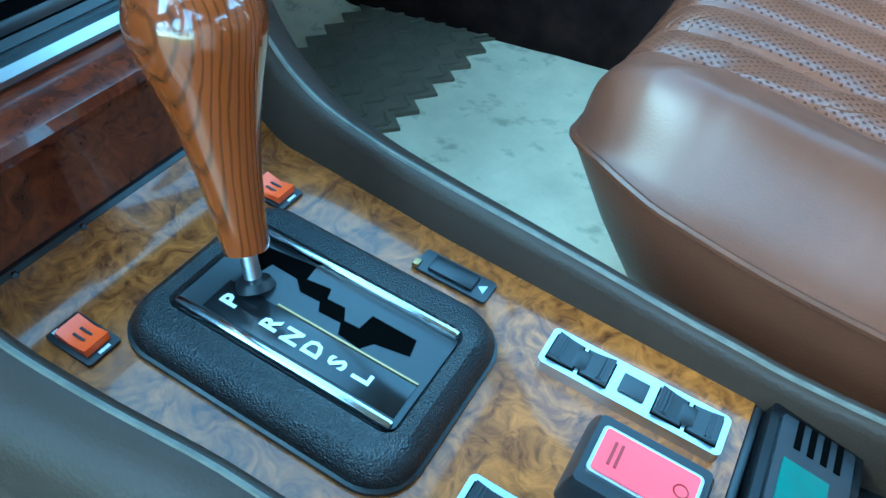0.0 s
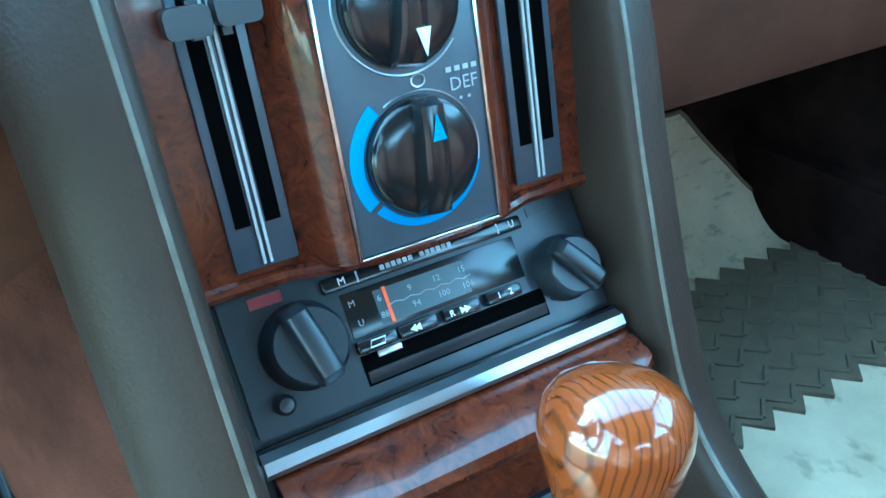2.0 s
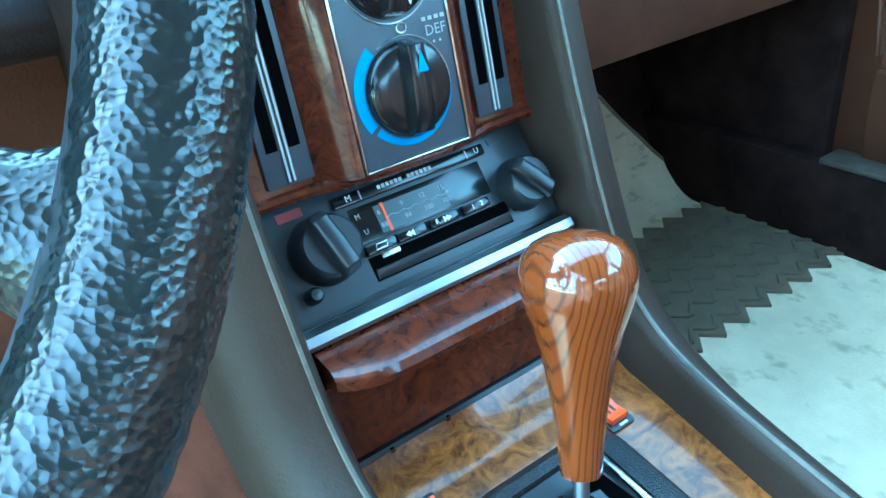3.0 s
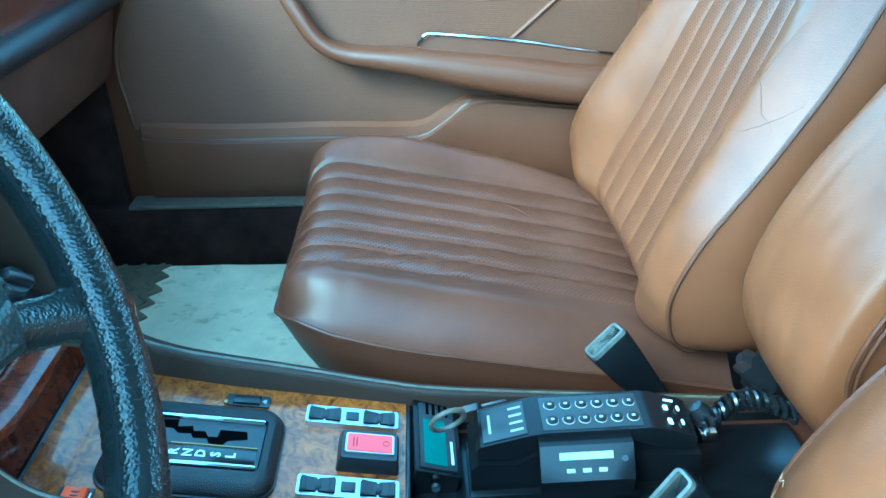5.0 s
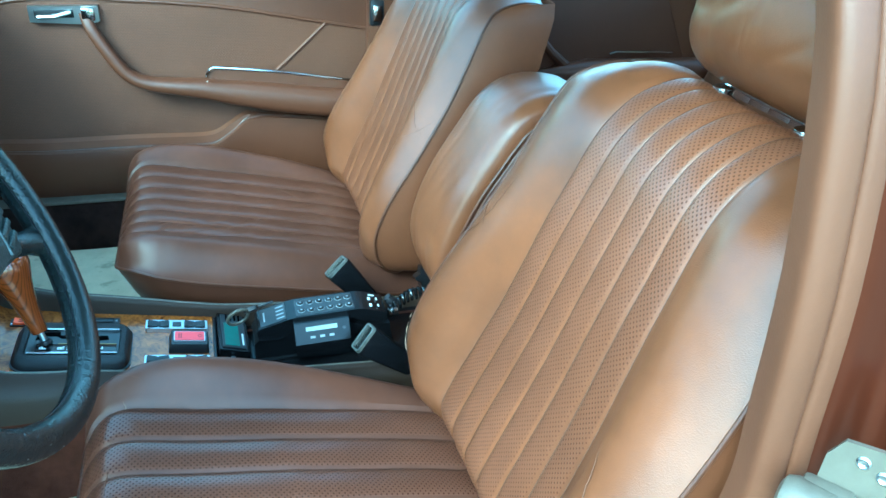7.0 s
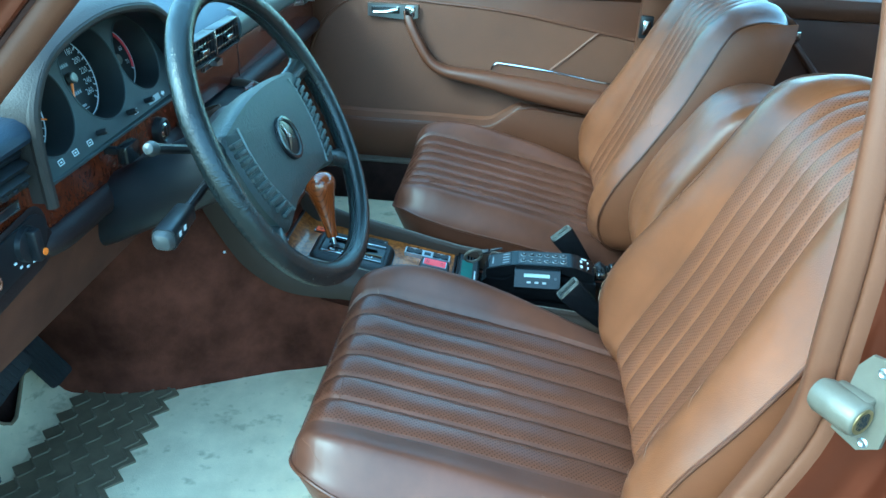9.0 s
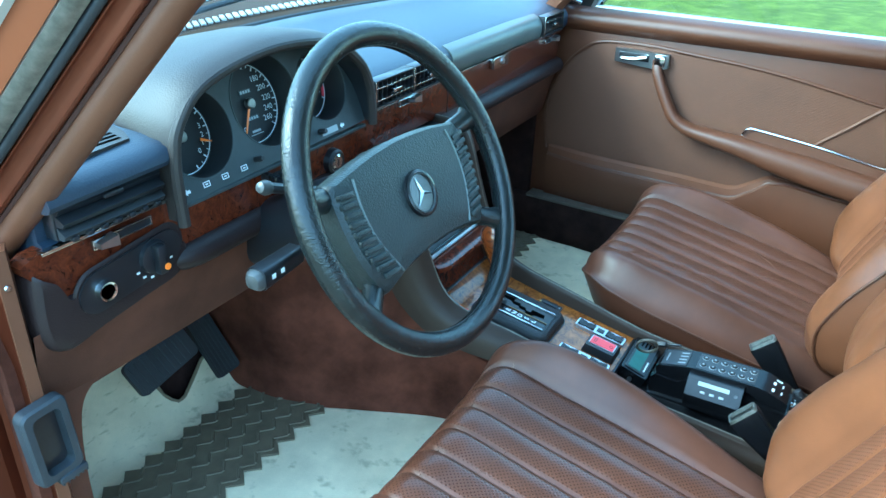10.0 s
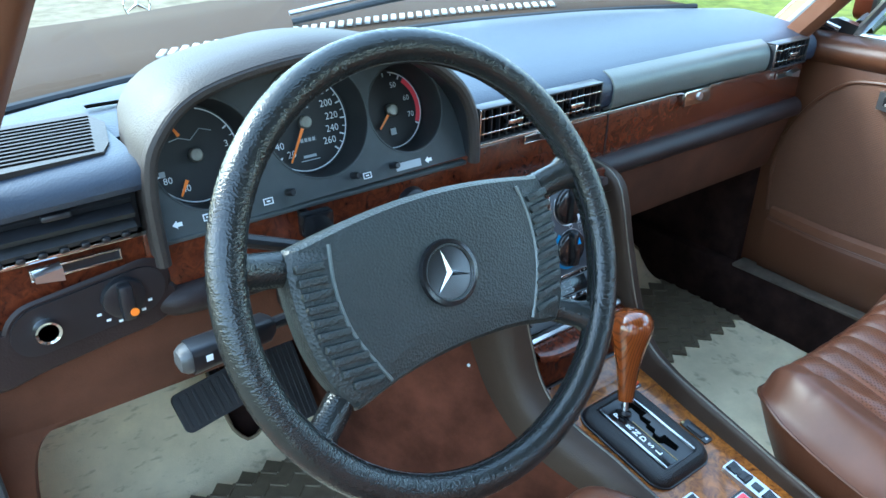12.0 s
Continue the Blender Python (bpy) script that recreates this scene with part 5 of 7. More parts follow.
column = thing("steering_column", "black steering column shroud behind the wheel", "steering column")
ax = Vector((0, math.cos(radians(TILT)), -math.sin(radians(TILT))))
hub = Vector((-0.333, -0.024, 0.638))
part("neck", tube([hub + ax * 0.03, hub + ax * 0.06, hub + ax * 0.075], [0.055, 0.062, 0.058], 24), BLACK_SATIN, column)
part("shroud", tube([hub + ax * 0.07, hub + ax * 0.12, hub + ax * 0.30, hub + ax * 0.36], [0.045, 0.048, 0.045, 0.04], 20), BLACK, column)
st = thing("wiper_stalk", "black column stalk with white symbols and grey tip", "stalk")
p0, p1 = hub + ax * 0.10 + Vector((-0.04, 0, -0.01)), Vector((-0.550, 0.049, 0.585))
part("arm", tube([p0, p0.lerp(p1, 0.5), p0.lerp(p1, 0.72)], [0.006, 0.006, 0.009], 10), BLACK, st)
d = (p1 - p0).normalized()
rings = []
for t, k in ((0.50, 0.6), (0.54, 1.0), (0.93, 1.12), (0.945, 1.12)):
    c = p0.lerp(p1, t)
    rings.append([c + Vector((0, y * k, z * k)) for y, z in rrect(0.024, 0.022, 0.006, 3)])
part("body", loft(rings), BLACK, st)
rings = [[p0.lerp(p1, t) + Vector((0, y * k, z * k)) for y, z in rrect(0.024, 0.022, 0.008, 3)] for t, k in ((0.945, 1.05), (0.97, 1.0), (0.995, 0.75), (1.005, 0.3))]
part("tip", loft(rings), TIP_GREY, st, "grey plastic tip")
for t in (0.78, 0.87):
    c = p0.lerp(p1, t) + Vector((0, -0.014, 0.002))
    part("symbol", box(c.x - 0.0028, c.x + 0.0028, c.y - 0.0006, c.y, c.z - 0.0028, c.z + 0.0028, 0.0), WHITE, st)
st2 = thing("cruise_stalk", "short black column stalk with a pale tip", "stalk")
q0, q1 = hub + ax * 0.10 + Vector((-0.035, 0, 0.03)), Vector((-0.486, 0.074, 0.668))
part("arm", tube([q0, q1], [0.005, 0.0065], 10), BLACK, st2)
part("tip", place(lathe([(0.008, 0), (0.009, 0.006), (0.006, 0.014), (0, 0.016)], 14), frame_from(q1, (0, 1, 0), q1 - q0)), TIP_GREY, st2)

# ---- passenger door ----
pd = thing("door_1", "closed brown vinyl passenger door with woven insert panels", "car door", kind="structure")
part("panel", box(0.733, 0.775, -0.615, 0.285, 0.085, 0.66, 0.01), DOOR_VINYL, pd)
rows = []
for y in np.linspace(0.275, -0.615, 20):
    k = 0.012 * (0.275 - y) / 0.89
    rows.append(smooth_path([(0.738, y, 0.618 + k), (0.726, y, 0.626 + k), (0.715, y, 0.639 + k), (0.714, y, 0.654 + k), (0.724, y, 0.667 + k), (0.745, y, 0.674 + k)], 5) + [(0.775, y, 0.674 + k), (0.775, y, 0.62)])
part("door_top", loft(rows), DOOR_VINYL, pd, "padded brown sill roll")
part("weather_strip", loft([[(0.756, y, 0.672 + 0.012 * (0.275 - y) / 0.89), (0.757, y, 0.678 + 0.012 * (0.275 - y) / 0.89), (0.7705, y, 0.678 + 0.012 * (0.275 - y) / 0.89), (0.771, y, 0.672)] for y in np.linspace(0.28, -0.615, 12)]), ALU, pd, "bright window channel")


def insert_top(y):
    return float(np.interp(y, [-0.60, -0.50, -0.431, -0.314, -0.192, -0.065, 0.003, 0.115], [0.540, 0.556, 0.568, 0.587, 0.599, 0.606, 0.610, 0.604]))


def insert_front(z):
    return float(np.interp(z, [0.31, 0.40, 0.453, 0.501, 0.549, 0.582, 0.604], [0.236, 0.246, 0.240, 0.222, 0.192, 0.158, 0.110]))


# woven insert panel, set between welts
rows = []
for k in np.linspace(0, 1, 36):
    row = []
    for v in np.linspace(0, 1, 40):
        y = 0.24 - v * 0.84
        z = 0.312 + k * (insert_top(y) - 0.312)
        y = min(y, insert_front(z))
        row.append((0.7305, y, z))
    rows.append(row)
part("woven_insert", loft(rows, closed=False), DOOR_RIB, pd, "fine woven brown insert")
part("insert_welt", tube(smooth_path([(0.7315, insert_front(z), z) for z in (0.31, 0.36, 0.40, 0.453, 0.501, 0.549, 0.582)] + [(0.7315, y, insert_top(y)) for y in (0.115, 0.0, -0.1, -0.2, -0.3, -0.4, -0.5, -0.60)], 4), 0.0042, 8), DOOR_VINYL, pd, "padded edge round the insert")
# pull and armrest sweeping from the handle: x, y, z, half-height, half-width
ARMREST = smooth_path([(0.722, -0.022, 0.585, 0.010, 0.009), (0.712, -0.032, 0.553, 0.0115, 0.012), (0.704, -0.058, 0.505, 0.0125, 0.015), (0.700, -0.088, 0.462, 0.0125, 0.018), (0.699, -0.125, 0.442, 0.0135, 0.022),
                       (0.697, -0.18, 0.434, 0.0165, 0.026), (0.695, -0.24, 0.427, 0.0205, 0.029), (0.694, -0.31, 0.415, 0.0260, 0.031), (0.694, -0.38, 0.404, 0.0300, 0.032), (0.694, -0.47, 0.391, 0.0315, 0.033), (0.696, -0.585, 0.376, 0.032, 0.034)], 6)
n = len(ARMREST)
rings = []
for i, (x, y, z, hh, ww) in enumerate(ARMREST):
    tan = (Vector(ARMREST[min(i + 1, n - 1)][:3]) - Vector(ARMREST[max(i - 1, 0)][:3])).normalized()
    nv = tan.cross(Vector((1, 0, 0))).normalized()
    rings.append([Vector((x, y, z)) + Vector((1, 0, 0)) * (ww * math.copysign(abs(math.cos(q)) ** 0.7, math.cos(q))) + nv * (hh * math.copysign(abs(math.sin(q)) ** 0.7, math.sin(q))) for q in np.linspace(0, 2 * math.pi, 21)[:-1]])
part("armrest", loft(rings), DOOR_VINYL, pd, "padded brown pull and armrest")
part("armrest_strip", tube(smooth_path([(0.698, -0.246, 0.452), (0.697, -0.250, 0.463), (0.697, -0.258, 0.469), (0.698, -0.275, 0.470), (0.700, -0.40, 0.457), (0.702, -0.50, 0.441), (0.704, -0.56, 0.432)], 4), 0.0030, 8), CHROME, pd, "thin chrome strip on the armrest")
part("strip_base", loft([[(0.700, y, z - 0.002), (0.712, y, z - 0.001), (0.716, y, z - 0.030), (0.698, y, z - 0.030)] for y, z in ((-0.250, 0.462), (-0.275, 0.469), (-0.40, 0.456), (-0.50, 0.440), (-0.58, 0.428))]), DOOR_VINYL, pd)
part("diagonal_seam", tube([(0.7305, -0.393, 0.448), (0.7305, -0.451, 0.500), (0.7305, -0.507, 0.553)], 0.0038, 8), PILLAR, pd, "pale welt crossing the insert")
# map pocket
pocket = smooth_path([(0.225, 0.322), (0.18, 0.319), (0.05, 0.318), (-0.10, 0.319), (-0.20, 0.317), (-0.250, 0.320), (-0.285, 0.340), (-0.318, 0.361), (-0.345, 0.361), (-0.45, 0.351), (-0.60, 0.338)], 6)
rows, welt = [], []
for y, z in pocket:
    bulge = float(np.interp(y, [-0.6, -0.3, 0.1, 0.235], [0.014, 0.012, 0.010, -0.004]))
    step = float(np.interp(y, [-0.36, -0.30, -0.25, 0.235], [0.0, 0.018, 0.021, 0.020]))
    rows.append([(0.733, y, z - 0.004), (0.730 - bulge, y, z + 0.001), (0.724 - bulge, y, z - 0.003), (0.722 - bulge, y, z - step * 0.6 - 0.001), (0.719 - bulge, y, z - step - 0.002), (0.712 - bulge, y, z - step - 0.006), (0.708 - bulge, y, 0.27), (0.711 - bulge * 0.8, y, 0.22), (0.722 - bulge * 0.4, y, 0.175), (0.735, y, 0.155)])
    welt.append((0.7185 - bulge, y, z - step - 0.002))
part("map_pocket", loft(rows, closed=False), DOOR_VINYL, pd, "moulded brown map pocket")
part("pocket_band", loft([[(0.7315 - float(np.interp(y, [-0.6, -0.3, 0.1, 0.235], [0.014, 0.012, 0.010, -0.004])), y, z + 0.002), (0.7215 - float(np.interp(y, [-0.6, -0.3, 0.1, 0.235], [0.014, 0.012, 0.010, -0.004])), y, z - 0.004), (0.7195 - float(np.interp(y, [-0.6, -0.3, 0.1, 0.235], [0.014, 0.012, 0.010, -0.004])), y, z - 0.019)] for y, z in pocket if y > -0.335], closed=False), PILLAR, pd, "paler smooth band along the pocket mouth")
part("pocket_welt", tube(welt, 0.0016, 6), PIPING, pd)
part("lower_edge", box(0.70, 0.735, -0.61, 0.27, 0.100, 0.122, 0.005), DOOR_VINYL, pd)
# Sill carpet; its near-black colour stands for the deep shade below the door.
part("sill_band", box(0.690, 0.732, -0.62, 0.60, 0.056, 0.178, 0.006), CARPET_SHADED, pd, "carpeted sill under the door, coloured as in deep shade")
part("sill_strip", box(0.686, 0.732, -0.62, 0.262, 0.178, 0.186, 0.003), SILL_TRIM, pd, "dull metal sill strip")
hd = part("handle_plate", prism([(0.078, 0.597), (-0.050, 0.597), (-0.050, 0.566), (-0.03, 0.560), (0.078, 0.566)], "x", 0.718, 0.732, 0.003), ALU_BRIGHT, pd, "bright metal door handle plate")
part("recess", box(0.7170, 0.7185, -0.004, 0.068, 0.5740, 0.5900, 0.002), BLACK, hd)
part("lever", tube([(0.716, 0.062, 0.576), (0.710, 0.03, 0.578), (0.712, 0.0, 0.586)], 0.004, 8), CHROME, hd)
part("catch", box(0.708, 0.719, -0.044, -0.018, 0.568, 0.595, 0.004), CHROME, hd)
# window frame, glass and pillars on the passenger side
solo("window_1", box(0.772, 0.775, -0.60, 0.14, 0.672, 1.02), GLASS, "clear side window glass", "window", kind="structure").visible_shadow = False
q = thing("quarter_trim", "black quarter window post with bright edge", "trim", kind="structure")
part("post", tube([(0.765, 0.165, 0.672), (0.735, 0.04, 0.86), (0.70, -0.08, 1.02)], 0.010, 8), ALU, q)
part("corner", prism([(0.30, 0.672), (0.165, 0.672), (0.155, 0.69), (0.20, 0.70)], "x", 0.755, 0.775, 0.003), BLACK, q)
part("knob", tube([(0.745, 0.24, 0.685), (0.735, 0.21, 0.69), (0.74, 0.185, 0.682)], 0.006, 8), CHROME, q)
mir = thing("door_mirror", "black-rimmed exterior door mirror in a body-colour shell", "mirror")
part("shell", place(prism(rrect(0.17, 0.115, 0.02), "z", -0.045, 0.0, 0.01), frame_from((0.885, 0.135, 0.745), (0.93, -0.36, 0), (-0.36, -0.93, 0))), BODY, mir)
part("rim", place(loft([[(x, y, -0.002) for x, y in rrect(0.172, 0.117, 0.02)], [(x, y, 0.008) for x, y in rrect(0.172, 0.117, 0.02)], [(x, y, 0.008) for x, y in rrect(0.158, 0.103, 0.016)], [(x, y, 0.001) for x, y in rrect(0.158, 0.103, 0.016)]], caps=False), frame_from((0.885, 0.135, 0.745), (0.93, -0.36, 0), (-0.36, -0.93, 0))), BLACK_SATIN, mir)
part("mirror_glass", place(prism(rrect(0.158, 0.103, 0.016), "z", 0.0, 0.003), frame_from((0.885, 0.135, 0.745), (0.93, -0.36, 0), (-0.36, -0.93, 0))), MIRROR, mir)
part("foot", tube([(0.80, 0.17, 0.68), (0.83, 0.165, 0.70)], 0.02, 10), BLACK, mir)

# rear door and centre pillar on the passenger side
rd = thing("door_2", "brown vinyl rear door with chrome armrest strip", "car door", kind="structure")
part("panel", box(0.733, 0.775, -1.96, -0.69, 0.10, 0.665, 0.01), DOOR_VINYL, rd)
part("door_top", box(0.712, 0.775, -1.96, -0.69, 0.615, 0.672, 0.018), DOOR_VINYL, rd)
part("armrest", tube([(0.715, -1.02, 0.425), (0.70, -1.15, 0.43), (0.70, -1.45, 0.42), (0.72, -1.55, 0.42)], [0.012, 0.035, 0.04, 0.03], 12), DOOR_VINYL, rd)
part("armrest_strip", tube([(0.703, -1.205, 0.475), (0.70, -1.22, 0.48), (0.70, -1.38, 0.475)], 0.0035, 8), CHROME, rd)
part("handle", box(0.715, 0.735, -0.99, -0.90, 0.565, 0.59, 0.004), CHROME, rd)
part("pull", tube([(0.72, -0.98, 0.56), (0.71, -1.05, 0.48), (0.715, -1.1, 0.44)], [0.008, 0.012, 0.014], 10), DOOR_VINYL, rd)
p1 = thing("pillar_1", "brown trimmed centre pillar with belt guide, passenger side", "pillar", kind="structure")
part("trim", loft([[(x, y, z) for x, y in ((0.70 - 0.18 * k, -0.60 - 0.03 * k), (0.69 - 0.18 * k, -0.65 - 0.03 * k), (0.70 - 0.18 * k, -0.70 - 0.03 * k), (0.775 - 0.16 * k, -0.70 - 0.03 * k), (0.775 - 0.16 * k, -0.60 - 0.03 * k))] for z, k in ((0.08, 0.1), (0.3, 0.02), (0.68, 0), (1.04, 0.6))]), PILLAR, p1)
part("belt_guide", box(0.690, 0.705, -0.632, -0.600, 0.555, 0.61, 0.004), BLACK, p1, "black belt guide")
part("belt_slot", box(0.686, 0.692, -0.626, -0.606, 0.565, 0.60, 0.003), CHROME, p1)

# ---- windscreen, bonnet, roof ----
roof = thing("roof", "car roof in brown paint with a pale headliner", "roof", kind="structure")
part("headliner", box(-0.52, 0.545, -1.75, -0.16, 1.055, 1.088, 0.012), HEADLINER, roof, "pale headliner")
part("roof_skin", heightfield(-0.545, 0.57, -1.85, -0.13, 13, 17, lambda x, y: 1.125 - 0.10 * ((x - CX) / 0.56) ** 4 * 0.35 - 0.035 * abs((y + 0.95) / 0.86) ** 4), BODY, roof, "brown painted roof skin")
solo("wall_rear", box(-0.72, 0.745, -1.98, -1.90, 0.05, 0.72, 0.02), LEATHER_LIT, "rear bulkhead behind the back bench", "bulkhead", kind="structure")
rows = []
for k in (0, 0.5, 1):
    rows.append([(CX + u * (0.70 - 0.14 * k), (0.590 - 0.16 * u * u) * (1 - k) + (-0.13 - 0.02 * u * u) * k, 0.690 * (1 - k) + 1.06 * k) for u in np.linspace(-1, 1, 11)])
solo("window_2", loft(rows, closed=False), GLASS, "clear raked windscreen", "window", kind="structure").visible_shadow = False


def pillar_strip(path, prof, w):
    """Lofts a section along a pillar; prof: offsets (a, b) along the two cross directions."""
    P = [Vector(p) for p in path]
    o1, o2 = w
    return loft([[p + o1 * a + o2 * b for a, b in prof] for p in P])


for s in (-1, 1):
    mx = (lambda v: Vector((CX + s * -(v[0] - CX), v[1], v[2]))) if s > 0 else (lambda v: Vector(v))
    base = [mx(p) for p in ((-0.672, 0.295, 0.590), (-0.645, 0.19, 0.705), (-0.60, 0.03, 0.885), (-0.555, -0.12, 1.03), (-0.53, -0.22, 1.075))]
    o1 = mx((CX - 0.80, 0.52, 0.28)) - mx((CX, 0, 0))
    o2 = mx((CX - 0.55, -0.80, -0.2)) - mx((CX, 0, 0))
    ap = thing("pillar_2" if s < 0 else "pillar_3", "brown windscreen pillar with rubber seal and bright edge", "pillar", kind="structure")
    part("inner_trim", pillar_strip(base, smooth_path([(-0.004, -0.01), (-0.001, 0.007), (0.010, 0.015), (0.022, 0.013), (0.029, 0.005), (0.030, 0.0)], 4) + [(0.012, -0.03)], (o1, o2)), PILLAR, ap, "tan inner trim")
    part("trim_seam", pillar_strip(base, [(0.029, 0.0), (0.030, 0.005), (0.034, 0.0045), (0.035, 0.0)], (o1, o2)), BODY_DARK, ap)
    part("jamb", pillar_strip(base, smooth_path([(0.034, -0.01), (0.0345, 0.003), (0.041, 0.008), (0.048, 0.002), (0.055, 0.001), (0.061, 0.006), (0.063, -0.01)], 3), (o1, o2)), BODY_JAMB, ap, "brown painted door jamb")
    part("seal", pillar_strip(base, smooth_path([(0.0625, -0.01), (0.063, 0.006), (0.067, 0.009), (0.072, 0.006), (0.0745, -0.01)], 3), (o1, o2)), RUBBER, ap, "dark rubber door seal")
    part("bright_strip", pillar_strip(base, [(0.0735, -0.01), (0.074, 0.006), (0.080, 0.0085), (0.088, 0.0085), (0.093, 0.006), (0.094, -0.01)], (o1, o2)), SILVER_DULL, ap, "bright window strip")
    part("outer_skin", pillar_strip(base, [(0.0935, -0.01), (0.094, 0.002), (0.107, 0.0), (0.120, -0.004), (0.122, -0.02)], (o1, o2)), BODY_SUNLIT, ap, "brown painted outer skin")
    part("gutter", pillar_strip(base, [(0.119, -0.02), (0.120, 0.001), (0.127, 0.0), (0.128, -0.02)], (o1, o2)), ALU, ap, "bright rain gutter")
rows = []
for y, z, k in ((0.50, 0.665, 1.0), (0.70, 0.672, 1.0), (0.95, 0.652, 0.99), (1.3, 0.598, 0.97), (1.65, 0.525, 0.94), (1.86, 0.455, 0.92), (1.92, 0.41, 0.91), (1.94, 0.25, 0.90)):
    rows.append([(CX + u * 0.84 * k, y + (0.12 * (1 - u * u) if y < 0.8 else 0), z + 0.03 * (1 - u * u) - 0.03 * abs(u) ** 8 + (0.012 * math.exp(-(u * 5) ** 2) if y > 0.6 else 0)) for u in np.linspace(-1, 1, 25)])
solo("bonnet", loft(rows, closed=False), BODY_HOOD, "brown metallic bonnet seen through the windscreen", "bonnet", kind="structure")
solo("fender", loft([[(CX - 0.84 * k, y, z), (CX - 0.90 * k, y, z - 0.03), (CX - 0.92 * k, y, z - 0.15), (CX - 0.92 * k, y, -0.15)] for y, z, k in ((0.33, 0.64, 1.0), (0.7, 0.645, 1.0), (1.3, 0.575, 0.97), (1.9, 0.42, 0.91))], closed=False), BODY, "brown painted front wing on the driver side", "wing", kind="structure")
cowl = thing("cowl_grille", "pale louvred cowl grille at the windscreen foot", "grille")
part("base", loft([[(x, 0.572 - 0.16 * ((x - CX) / 0.7) ** 2, 0.688) for x in np.linspace(-0.66, 0.66, 21)], [(x, 0.605 - 0.16 * ((x - CX) / 0.7) ** 2, 0.696) for x in np.linspace(-0.66, 0.66, 21)], [(x, 0.70 - 0.14 * (x / 0.7) ** 2, 0.694) for x in np.linspace(-0.66, 0.66, 21)]], closed=False), BODY_HOOD, cowl, "brown painted cowl")
part("seal", tube([(x, 0.574 - 0.16 * ((x - CX) / 0.7) ** 2, 0.694) for x in np.linspace(-0.66, 0.66, 31)], 0.006, 8), RUBBER, cowl, "black windscreen rubber")
for i in range(44):
    x = -0.355 + i * 0.0175
    y = 0.628 - 0.17 * (x / 0.7) ** 2
    part("louvre", place(box(-0.0044, 0.0044, 0, 0.030, 0, 0.004, 0.001), pose(x, y, 0.698, 4, 0, -34)), LOUVRE, cowl)
for nm, pts in (("windscreen_wiper", [(-0.10, 0.68, 0.705), (0.15, 0.60, 0.745), (0.45, 0.53, 0.75), (0.66, 0.44, 0.715)]), ("windscreen_wiper", [(0.30, 0.66, 0.71), (0.48, 0.55, 0.75), (0.70, 0.44, 0.71)])):
    w = thing(nm, "grey wiper arm resting low on the windscreen", "wiper", group="wipers")
    part("blade", tube(smooth_path(pts, 6), 0.006, 8), RUBBER, w, "black rubber blade")
    part("arm", tube([(x, y + 0.008, z + 0.012) for x, y, z in smooth_path(pts, 6)], 0.004, 8), ALU, w, "metal arm")
orn = thing("hood_ornament", "small chrome ring ornament on the bonnet tip", "ornament", frame_from((0.010, 1.848, 0.552), (1, 0, 0), (0, -1, 0.1)))
part("ring", tube([(0.037 * math.cos(a), 0.037 * math.sin(a), 0) for a in np.linspace(0, 2 * math.pi, 41)[:-1]], 0.0025, 8, closed=True), CHROME, orn)
bm = bmesh.new()
for k in range(3):
    a = radians(90 + 120 * k)
    tube([(0, 0, 0), (0.036 * math.cos(a), 0.036 * math.sin(a), 0)], [0.005, 0.001], 6, bm=bm)
part("points", bm, CHROME, orn)
part("stem", tube([(0, -0.037, 0), (0, -0.075, 0.0)], [0.004, 0.012], 10), CHROME, orn)

# ---- driver door opening: jamb, sill, centre pillar ----
solo("sill", box(-0.80, -0.70, -0.64, 0.36, -0.15, 0.085, 0.02), BODY, "brown painted door sill", "sill", kind="structure")
solo("sill_plate", box(-0.735, -0.665, -0.60, 0.33, 0.085, 0.10, 0.005), PILLAR, "brown sill trim", "sill", kind="structure")
hj = thing("hinge_pillar", "brown painted hinge pillar beside the footwell", "pillar", kind="structure")
rows = []
for z in np.linspace(0.05, 0.62, 10):
    rows.append([(-0.690, 0.246, z), (-0.702, 0.230, z), (-0.716, 0.232, z), (-0.722, 0.255, z), (-0.735, 0.262, z), (-0.748, 0.258, z), (-0.755, 0.29, z), (-0.80, 0.30, z), (-0.80, 0.36, z), (-0.69, 0.36, z)])
part("jamb", loft(rows), BODY, hj)
part("trim", loft([[(-0.692, 0.243, z), (-0.703, 0.226, z), (-0.716, 0.229, z), (-0.714, 0.245, z)] for z in np.linspace(0.06, 0.64, 8)]), PILLAR, hj, "tan edge trim")
part("screw", place(lathe([(0.004, 0), (0.003, 0.002), (0, 0.0025)], 10), pose(-0.71, 0.225, 0.60, 90)), CHROME, hj)
rel = thing("bonnet_release", "grey plastic bonnet release handle on the kick panel", "handle", frame_from((-0.714, 0.2235, 0.406), (1, 0.0, 0.02), (0, -1, 0.05)))
part("bezel", loft([[(x, y, 0) for x, y in rrect(0.056, 0.104, 0.010)], [(x, y, 0.012) for x, y in rrect(0.055, 0.103, 0.010)], [(x, y, 0.015) for x, y in rrect(0.050, 0.098, 0.009)], [(x, y, 0.015) for x, y in rrect(0.034, 0.080, 0.008)], [(x, y, 0.002) for x, y in rrect(0.031, 0.077, 0.008)]], caps=False), GREY_PLASTIC, rel)
part("recess", box(-0.016, 0.016, -0.039, 0.039, -0.001, 0.003), BLACK, rel)
lv2 = part("lever", box(-0.008, 0.028, -0.058, -0.048, 0.002, 0.018, 0.003), GREY_PLASTIC, rel)
